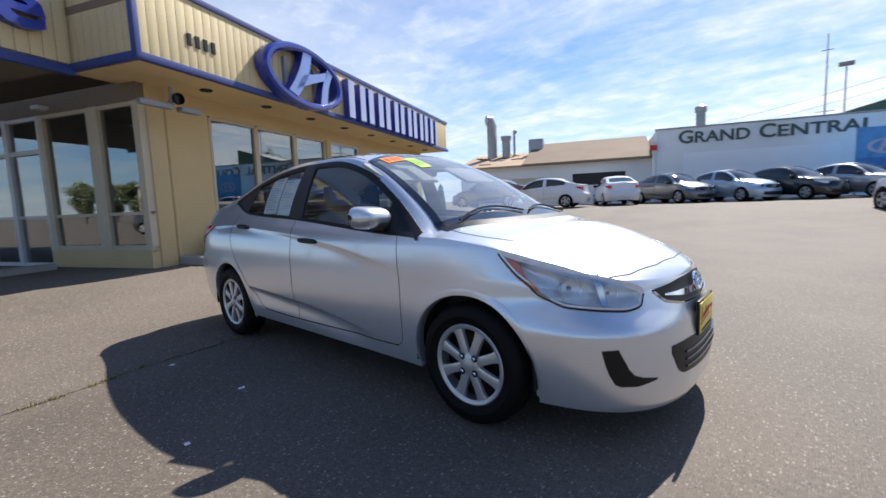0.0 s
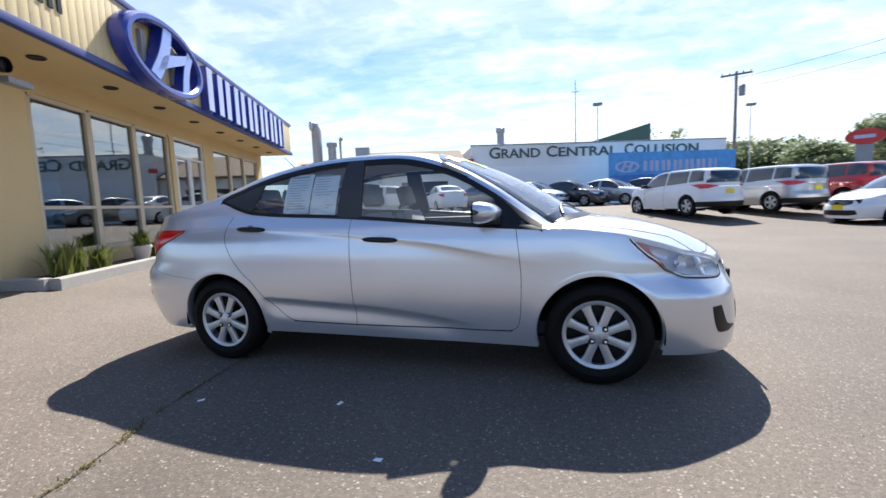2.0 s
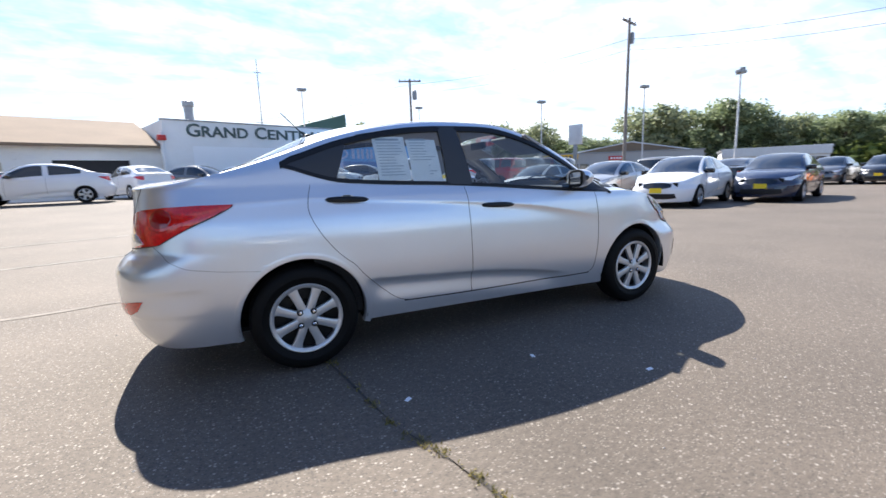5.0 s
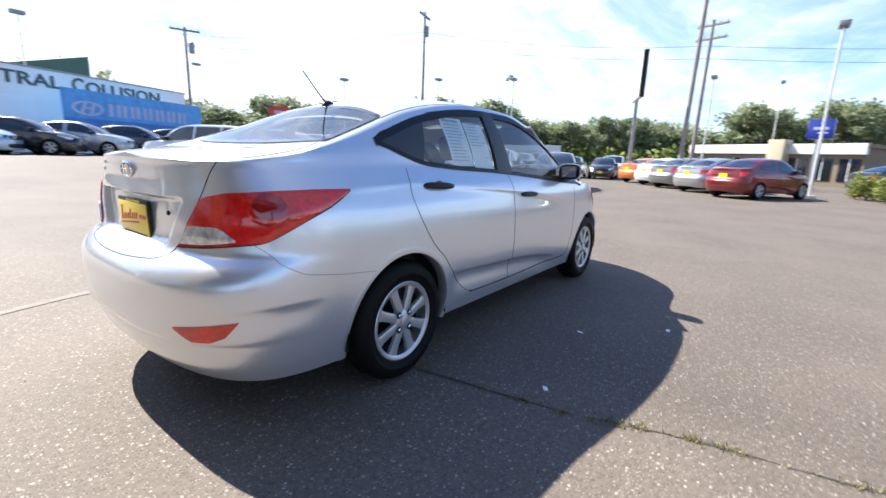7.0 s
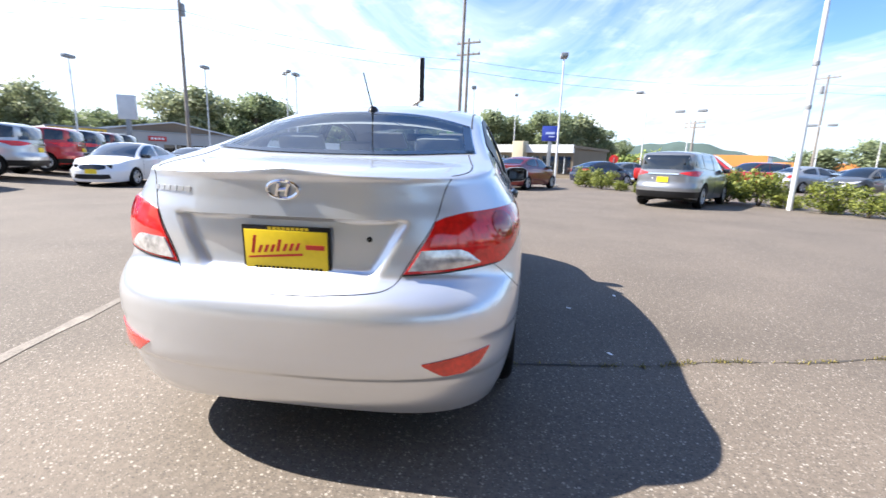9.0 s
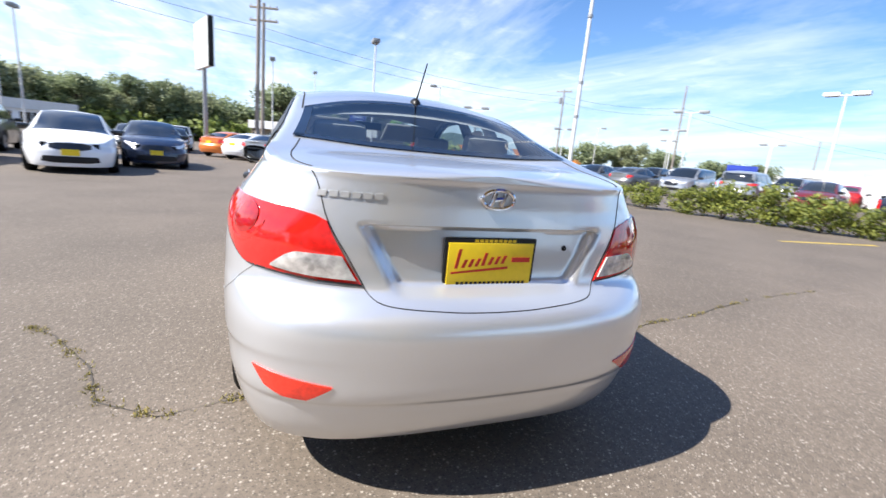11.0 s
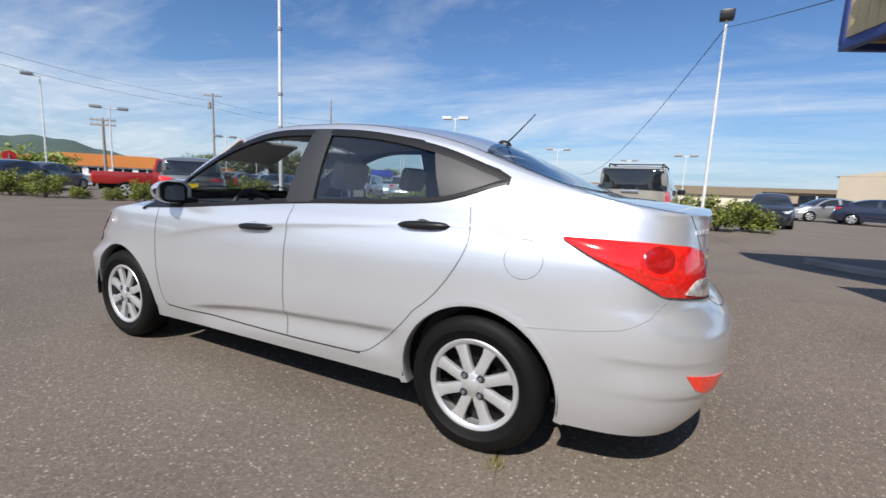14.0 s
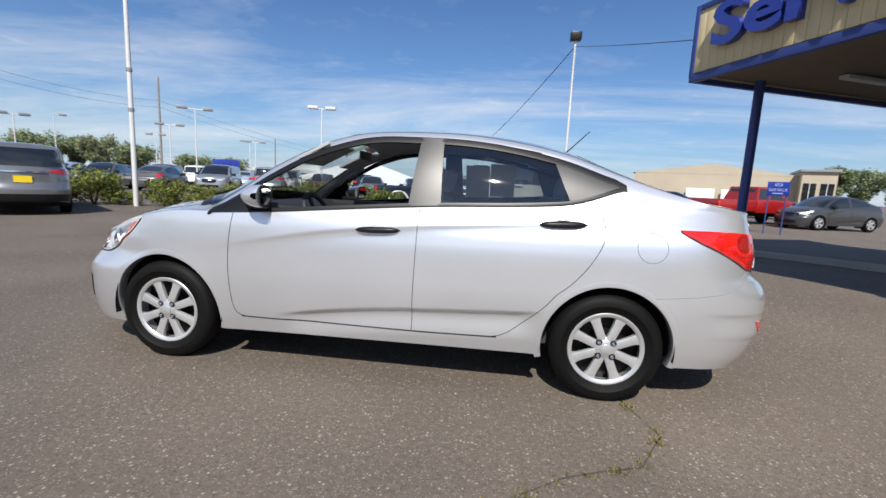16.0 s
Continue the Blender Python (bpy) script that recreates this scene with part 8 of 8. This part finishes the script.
def parked(kind, paint, word, x, y, turn, scale=(1, 1, 1), plates=True, roof_rack=False):
    g = form_meshes(kind)
    G = g["form"]
    key = (kind, paint.name)
    if key not in PAINTED:
        me = g["body"].copy()
        me.materials.clear()
        me.materials.append(paint)
        PAINTED[key] = me
    c = thing("parked_" + ("sedan" if kind == "saloon" else "suv"), word, "car", "parked cars", on_ground(x, y, turn) @ Matrix.Diagonal((*scale, 1)))
    part("body", PAINTED[key], None, c)
    for m_ in g["side"]:
        part("side_window", m_, None, c)
    part("windscreen", g["front"], None, c)
    part("rear_window", g["rear"], None, c)
    if kind == "suv":
        part("hatch_bar", g["bar"], None, c)
    if kind == "boxy":
        rb = part("rear_bumper", g["bumper"], None, c)
        part("tow_hitch", Shape().box((-2.46, -0.06, 0.36), (-2.20, 0.06, 0.44), 0.01), POLE_GREY, c)
        part("plate_recess", Shape().box((-2.445, -0.17, 0.52), (-2.432, 0.17, 0.64), 0.004), BLACK_TRIM, rb)
        part("hatch_handle", Shape().box((-2.335, -0.20, 1.045), (-2.30, 0.20, 1.095), 0.012), CHROME, c)
    for k_, m_ in enumerate(g["tail"]):
        tl_ = part("tail_lamp", m_, None, c)
        if kind == "boxy":
            part("amber_lens", g["amber"][k_], None, tl_)
    for m_ in g["head"]:
        part("headlamp", m_, None, c)
    part("grille", g["grille"], None, c)
    part("lower_intake", g["intake"], None, c)
    for m_ in g["joint"]:
        part("door_joint", m_, None, c)
    if kind != "saloon":
        part("rear_skirt", g["skirt"], None, c)
    part("underside", g["under"], None, c)
    for m_ in g["wells"]:
        part("wheel_well_lining", m_, None, c)
    if plates:
        part("plate", g["plate_r"], None, c)
        part("plate", g["plate_f"], None, c)
    tyre, rim, disc, r = g["wheel"]
    for ax, az, ar in G.arches:
        for s_ in (1, -1):
            w = new("wheel")
            w.parent = c
            w.matrix_basis = pose(ax, s_ * (0.735 if kind == "saloon" else 0.80), r, 0, 0, 0 if s_ > 0 else 180)
            part("tyre", tyre, None, w), part("rim", rim, None, w), part("brake_disc", disc, None, w)
    for s_ in (1, -1):
        mx, my, mz = (0.68, 0.86, 1.0) if kind == "saloon" else (0.78, 0.98, 1.12)
        part("door_mirror", MESHES.setdefault("mirror", Shape().box((-0.08, -0.11, -0.07), (0.08, 0.11, 0.07), 0.04).mesh("door_mirror", BLACK_GLOSS, 50)), None, c).location = (mx, s_ * my, mz)
    if roof_rack:
        for s_ in (1, -1):
            part("roof_rail", Shape().tube([(-1.8, s_ * 0.62, 1.66), (-1.7, s_ * 0.62, 1.72), (0.0, s_ * 0.62, 1.72), (0.1, s_ * 0.62, 1.66)], 0.02, 6), BLACK_TRIM, c)
        for xx in (-1.5, -0.4):
            part("roof_bar", Shape().tube([(xx, -0.62, 1.72), (xx, 0.62, 1.72)], 0.018, 6), BLACK_TRIM, c)
    return c


P_WHITE = car_paint("white car paint", (0.78, 0.79, 0.80), 0.0, 0.3)
P_SILVER = car_paint("silver car paint", (0.48, 0.49, 0.50), 0.7, 0.32)
P_GREY = car_paint("grey car paint", (0.16, 0.165, 0.17), 0.6, 0.32)
P_PEWTER = car_paint("pewter car paint", (0.26, 0.26, 0.265), 0.65, 0.3)
P_SLATE = car_paint("dark slate car paint", (0.065, 0.067, 0.072), 0.5, 0.3)
P_MID = car_paint("mid grey car paint", (0.27, 0.275, 0.28), 0.65, 0.3)
P_BLACK = car_paint("black car paint", (0.012, 0.012, 0.014), 0.0, 0.25)
P_NAVY = car_paint("navy car paint", (0.015, 0.022, 0.05), 0.2, 0.25)
P_RED = car_paint("red car paint", (0.36, 0.012, 0.012), 0.2, 0.28)
P_DARKRED = car_paint("dark red car paint", (0.17, 0.012, 0.012), 0.3, 0.28)
P_ORANGE = car_paint("orange car paint", (0.62, 0.16, 0.02), 0.1, 0.28)
P_BLUE = car_paint("pale blue car paint", (0.45, 0.56, 0.66), 0.5, 0.3)
P_CHAMPAGNE = car_paint("champagne car paint", (0.42, 0.40, 0.35), 0.5, 0.34)

# far row before the white wall
for x, y, p, w in ((-5.5, 20.6, P_WHITE, "white"), (-3.0, 21.4, P_GREY, "dark grey"), (-0.65, 21.9, P_BLUE, "pale blue"), (1.5, 22.5, P_BLACK, "black"), (3.6, 23.1, P_SILVER, "silver"), (5.9, 23.7, P_NAVY, "navy"), (8.4, 24.4, P_BLACK, "black")):
    parked("saloon", p, w + " sedan parked before the white block wall", x, y, -70 + (35 if w != "white" else 180 + 10), plates=False)
# SUVs seen from behind
for x, y, p, w in ((5.4, 15.5, P_WHITE, "white"), (8.35, 16.5, P_SILVER, "silver"), (11.2, 17.9, P_RED, "bright red"), (13.5, 19.2, P_NAVY, "navy"), (15.8, 20.4, P_DARKRED, "dark red"), (18.1, 21.7, P_BLACK, "black")):
    parked("suv", p, w + " SUV backed towards the open lot", x, y, 118)
# row that faces the lot
for x, y, p, w, tn in ((11.0, 12.7, P_WHITE, "white", 196), (11.5, 9.2, P_SILVER, "silver", 196), (11.3, 6.0, P_WHITE, "white", 198), (14.6, 5.0, P_NAVY, "dark navy", 196)):
    parked("saloon", p, w + " new sedan facing the open lot", x, y, tn, (1.08, 1.06, 1.0))
for x, y, p, w in ((16.5, 13.9, P_BLACK, "black"), (17.6, 11.2, P_GREY, "grey"), (18.4, 8.6, P_BLACK, "black")):
    parked("suv" if p is P_GREY else "saloon", p, w + " car behind the first row", x, y, 16, (1.05, 1.05, 1.0))
# row seen from behind towards the dealership
for x, y, p, w, k in ((17.8, -1.85, P_DARKRED, "dark red", "saloon"), (20.3, -0.35, P_SILVER, "silver grey", "saloon"), (22.4, 1.1, P_MID, "mid grey", "saloon"), (24.6, 2.3, P_WHITE, "white", "saloon"), (26.6, 3.7, P_ORANGE, "orange", "saloon"), (28.8, 7.3, P_BLACK, "black", "saloon"), (28.2, 9.4, P_GREY, "grey", "saloon"), (33.5, 8.0, P_WHITE, "white", "suv")):
    parked(k, p, w + " car parked along the dealership road", x, y, -30 if y < 5 else 190)
for x, y, p, w in ((26.0, -7.2, P_NAVY, "navy"), (28.5, -9.5, P_GREY, "grey")):
    parked("saloon", p, w + " sedan beyond the hedge", x, y, -60, plates=False)
parked("suv", P_PEWTER, "pewter grey SUV with black lower trim by the hedge", 11.59, -6.62, -36, (1.0, 0.97, 0.97))
parked("boxy", P_CHAMPAGNE, "tall champagne SUV with a roof rack in a yellow bay", -1.30, -12.35, -94, (1.10, 1.06, 1.13), False, True)
# lots beyond the hedge
rnd = random.Random(11)
paints = [(P_WHITE, "white"), (P_RED, "red"), (P_GREY, "grey"), (P_SILVER, "silver"), (P_BLACK, "black"), (P_NAVY, "navy"), (P_BLUE, "pale blue"), (P_DARKRED, "dark red")]
for row, (x0, y0, n) in enumerate(((27.0, -17.0, 10), (33.0, -24.0, 9))):
    for i in range(n):
        p, w = paints[rnd.randrange(len(paints))]
        x, y = x0 - i * 2.75 + rnd.uniform(-0.15, 0.15), y0 - i * 1.12 + rnd.uniform(-0.3, 0.3)
        parked(rnd.choice(("saloon", "suv")), p, w + " car on the lot beyond the hedge", x, y, rnd.choice((-70, 110)) + rnd.uniform(-3, 3), plates=False)
for x, y, p, w, k, tn in ((-6.2, -21.5, P_BLACK, "black", "saloon", 80), (-10.9, -32.0, P_SILVER, "silver", "saloon", 15), (-14.9, -17.85, P_SLATE, "dark slate grey", "saloon", 16), (-12.8, -29.6, P_NAVY, "navy", "saloon", 160), (-17.5, -27.0, P_BLACK, "black", "suv", 160)):
    parked(k, p, w + " car near the service lane", x, y, tn, plates=False)
pickup(P_RED, "bright red crew-cab pickup near the service lane", -12.7, -19.6, 200)
pickup(P_RED, "bright red crew-cab pickup behind the hedge", 18.4, -10.0, -121)
parked("saloon", P_WHITE, "white sedan standing by the showroom end", -8.0, 17.6, 192, plates=False)
parked("saloon", P_GREY, "dark grey sedan standing by the showroom end", -10.8, 17.0, 192, plates=False)
navy = pickup(P_NAVY, "navy crew-cab pickup with white fender flares beyond the hedge", 2.99, -19.18, 201.5, P_WHITE)
navy.scale = (1.0, 0.94, 0.88)

# ---- hedge and trees ----


def leaf_cloud(shape, centre, radius, n, size, rnd, flat=0.8):
    """Small leaves scattered through a clump, denser towards its skin."""
    for _ in range(n):
        d = Vector((rnd.gauss(0, 1), rnd.gauss(0, 1), rnd.gauss(0, 1))).normalized()
        r = radius * (0.15 + 0.95 * rnd.random() ** 0.6)
        c = Vector(centre) + Vector((d.x * r, d.y * r, d.z * r * flat))
        a = Vector((rnd.gauss(0, 1), rnd.gauss(0, 1), rnd.gauss(0, 0.6))).normalized()
        b = a.cross(d + Vector((0.1, 0.2, 0.3))).normalized()
        s = size * rnd.uniform(0.6, 1.4)
        shape.add([c - a * s, c - b * s * 0.5, c + a * s, c + b * s * 0.5], [(0, 1, 2, 3)])


def crown_shape(tall, wide, clumps, leaves, size, seed, base=0.3, gaps=True):
    rnd = random.Random(seed)
    s = Shape()
    tips = []
    for i in range(clumps):
        u = base + (1 - base) * rnd.random() ** 0.8
        reach = wide * math.sin(math.pi * min(1, 0.22 + 0.78 * (1 - (u - base) / (1 - base)) ** 0.7)) * 0.5
        a, r = rnd.uniform(0, 6.283), reach * math.sqrt(rnd.random())
        c = (r * math.cos(a), r * math.sin(a), tall * u)
        tips.append(c)
        leaf_cloud(s, c, wide * rnd.uniform(0.12, 0.21), leaves, size, rnd)
    return s, tips


def tree(name, label, tall, wide, seed, mat_, clumps=60, leaves=95, size=0.34, base=0.28):
    rnd = random.Random(seed)
    t = thing(name, label, "tree", "far trees")
    crown, tips = crown_shape(tall, wide, clumps, leaves, size, seed, base)
    trunk = Shape().tube([(0, 0, -0.3), (0.05 * tall * rnd.uniform(-0.4, 0.4), 0, tall * 0.35), (0, 0.03 * tall * rnd.uniform(-1, 1), tall * 0.75)], [tall * 0.028, tall * 0.02, tall * 0.008], 8)
    for c in tips[::4]:
        trunk.tube([(0, 0, min(c[2] * 0.6, tall * 0.5)), (c[0] * 0.5, c[1] * 0.5, c[2] * 0.85), c], [tall * 0.010, tall * 0.007, tall * 0.003], 5)
    part("trunk", trunk, BARK, t, smooth=60)
    part("crown", crown, mat_, t, smooth=None, fix=False)
    return t


kinds = [tree("tree", "broad dark green tree with uneven crown", 11, 9.5, 1, LEAF_TREE), tree("tree", "tall dark green tree with gaps in its crown", 13, 8.0, 2, LEAF_TREE), tree("tree", "round pale green tree", 9.5, 9.5, 3, LEAF_TREE_PALE), tree("tree", "low spreading green tree", 7.5, 10, 4, LEAF_TREE)]
rnd = random.Random(5)
# how high the woods stand over the horizon, in degrees, by direction
skyline = curve((-16, 2.6), (-12, 3.6), (-4, 3.6), (4, 3.7), (12, 4.2), (20, 4.1), (28, 4.4), (36, 4.2), (44, 3.6), (50, 4.1), (60, 4.6), (70, 5.0), (84, 4.6))
spots = []
for az in np.arange(-15, 84, 1.05):
    far = rnd.uniform(92, 120)
    spots.append((az + rnd.uniform(-0.5, 0.5), far, rnd.choice((0, 2, 3, 3)), float(skyline(az)) * rnd.uniform(0.72, 1.04)))
spots += [(57.4, 84, 0, 6.6), (55.8, 84, 2, 5.8), (51.3, 86, 2, 6.2), (38.0, 86, 2, 7.2), (36.6, 90, 0, 6.2), (30.6, 86, 0, 7.2), (29.2, 90, 0, 6.6), (25.5, 92, 2, 5.1), (20.6, 92, 0, 4.9), (16.3, 94, 1, 5.8), (13.0, 94, 1, 5.7), (10.6, 96, 2, 5.0), (1.2, 88, 0, 6.6), (-0.4, 92, 2, 5.6), (-3.6, 90, 1, 5.4), (-6.6, 86, 0, 6.6), (-8.2, 90, 2, 6.2), (-11.6, 92, 0, 4.9), (-38.5, 92, 3, 3.0), (-41.5, 96, 0, 3.0), (-43.2, 90, 2, 3.3), (-46, 100, 3, 2.6), (-34, 100, 3, 2.2), (-52, 100, 3, 1.9), (-56, 104, 3, 1.8), (-125.6, 74, 1, 3.9), (-127.3, 76, 0, 3.4), (-130, 76, 0, 3.6)]
for k, (az, dist, kind, rise) in enumerate(spots):
    x, y = polar(az, dist)
    tall = (11, 13, 9.5, 7.5)[kind]
    s = (1.2 + dist * math.tan(math.radians(rise))) / (tall * 1.06)
    c = copy_thing(kinds[kind], pose(x, y, -0.2, 0, 0, rnd.uniform(0, 360)))
    wide = s * rnd.uniform(0.85, 1.1) * (1.25 if kind == 3 else 1.0)
    c.scale = (wide, wide, s)
for k in kinds:
    for o in list(k.children_recursive) + [k]:
        bpy.data.objects.remove(o)
airy = tree("tree", "pale airy tree behind the white wall", 8.3, 6.4, 9, LEAF_TREE_PALE, 20, 40, 0.2, 0.45)
airy.matrix_basis = pose(*polar(77.6, 52), 0.3)

# low bright shrubs along the far roadside
shrubs = Shape()
rnd = random.Random(31)
for _ in range(420):
    az = rnd.uniform(3, 56) if rnd.random() < 0.7 else rnd.uniform(-22, 3)
    x, y = polar(az, rnd.uniform(88, 96) if az > 3 else rnd.uniform(104, 112))
    leaf_cloud(shrubs, (x, y, rnd.uniform(0.6, 3.6)), rnd.uniform(1.3, 2.2), 26, 0.55, rnd)
tagged(part("roadside_shrubs", shrubs, LEAF_SHRUB, smooth=None, fix=False), "bright green shrubs along the far roadside", "shrubs", kind="stuff")

# hedge along the edge of the lot
def bush(seed, tall, wide):
    rnd = random.Random(seed)
    b = thing("hedge_bush", "rounded yellow-green hedge shrub at the lot edge", "bush", "hedge shrubs")
    s = Shape()
    for _ in range(26):
        a, r, u = rnd.uniform(0, 6.283), wide * 0.42 * math.sqrt(rnd.random()), rnd.random()
        leaf_cloud(s, (r * math.cos(a), r * math.sin(a), tall * (0.12 + 0.74 * u * (1 - 0.5 * r / wide))), wide * 0.17, 84, 0.045, rnd)
    part("foliage", s, LEAF_BUSH, b, smooth=None, fix=False)
    st_ = Shape()
    for i in range(6):
        a = i * 1.05
        st_.tube([(0, 0, -0.05), (0.2 * wide * math.cos(a), 0.2 * wide * math.sin(a), tall * 0.6)], [0.018, 0.008], 5)
    part("woody_base", st_, BARK, b)
    return b


bushes = [bush(20 + i, 1.0, 1.3) for i in range(4)]
rnd = random.Random(8)
# (place along the lot edge, size)
row = [(21.2, 1.12), (19.6, 1.0), (18.4, 0.52), (17.2, 0.5), (16.0, 0.88), (12.95, 1.12), (12.0, 1.15), (11.15, 0.42), (10.2, 0.86), (9.25, 0.74), (8.1, 0.86), (7.0, 0.85), (6.05, 1.05), (4.9, 1.12), (3.95, 1.0), (3.05, 0.74), (2.2, 0.56), (1.2, 0.74), (-2.6, 1.15), (-3.7, 1.25), (-4.8, 1.1)]
for x, s in row:
    s *= 1.12
    y = -13.75 + 0.42 * (x - 1.0) + rnd.uniform(-0.12, 0.12)
    c = copy_thing(bushes[rnd.randrange(4)], on_ground(x, y, rnd.uniform(0, 360)))
    c.scale = (max(s, 0.72) * rnd.uniform(0.85, 1.0), max(s, 0.72) * rnd.uniform(0.9, 1.1), s * rnd.uniform(0.98, 1.08))
for k in bushes:
    for o in list(k.children_recursive) + [k]:
        bpy.data.objects.remove(o)

# weeds and moss in the long joint of the asphalt
joint_pts = [(-0.45, 1.95), (-0.6, 1.79), (-1.0, 1.5), (-1.33, 1.36), (-1.5, 1.1), (-1.41, 0.8), (-1.28, 0.2), (-1.20, -0.6), (-1.14, -1.05), (-1.06, -1.6), (-0.97, -1.85), (-0.90, -2.1), (-0.82, -2.6), (-0.68, -3.05), (-0.5, -3.8), (-0.35, -5.0)]
tagged(part("asphalt_joint", ribbon(joint_pts, 0.007, 0.003, 0.008, 5), CRACK), "dark ragged joint across the asphalt", "crack", kind="structure")
moss = Shape()
rnd = random.Random(2)
pts = np.array(joint_pts)
for _ in range(3400):
    i = rnd.randrange(len(pts) - 1)
    t = rnd.random()
    if math.sin(17 * (i + t)) + 0.7 * math.sin(5.3 * (i + t)) < 0.45 and rnd.random() < 0.96:
        continue
    p = pts[i] + (pts[i + 1] - pts[i]) * t + np.array([rnd.gauss(0, 0.018), rnd.gauss(0, 0.018)])
    a, h, l = rnd.uniform(0, 6.28), rnd.uniform(0.003, 0.02), rnd.uniform(0.006, 0.018)
    w = 0.004
    dx, dy = math.cos(a), math.sin(a)
    moss.add([(p[0] - dy * w, p[1] + dx * w, 0.002), (p[0] + dy * w, p[1] - dx * w, 0.002), (p[0] + dx * l, p[1] + dy * l, 0.002 + h)], [(0, 1, 2)])
tagged(part("joint_moss", moss, LEAF_MOSS, smooth=None, fix=False), "yellow-green moss and weeds in the asphalt joint", "moss", kind="stuff")
# pale chips and scraps on the asphalt
chips = Shape()
for _ in range(700):
    x, y = rnd.uniform(-5, 5), rnd.uniform(-5.5, 5.0)
    r = rnd.uniform(0.003, 0.008)
    a = rnd.uniform(0, 6.28)
    z = float(ground_z(x, y))
    ring = [(x + r * rnd.uniform(0.6, 1.2) * math.cos(a + k * 1.257), y + r * rnd.uniform(0.6, 1.2) * math.sin(a + k * 1.257), z + 0.001) for k in range(5)]
    chips.add(ring + [(x, y, z + r * 0.8)], [(k, (k + 1) % 5, 5) for k in range(5)])
tagged(part("loose_chippings", chips, CONCRETE, smooth=None), "pale loose stone chips on the asphalt", "gravel", kind="stuff")
for k, (x, y) in enumerate(((0.33, -1.75), (-0.93, -1.42), (-0.1, -1.3))):
    solid("paper_scrap", Shape().add([(-0.02, -0.01, 0.003), (0.018, -0.014, 0.004), (0.022, 0.01, 0.007), (-0.015, 0.012, 0.004)], [(0, 1, 2, 3)]), PAPER, "small white scrap lying on the asphalt", "litter", "scraps", None, m=pose(x, y, 0.001, 0, 0, 40 * k))
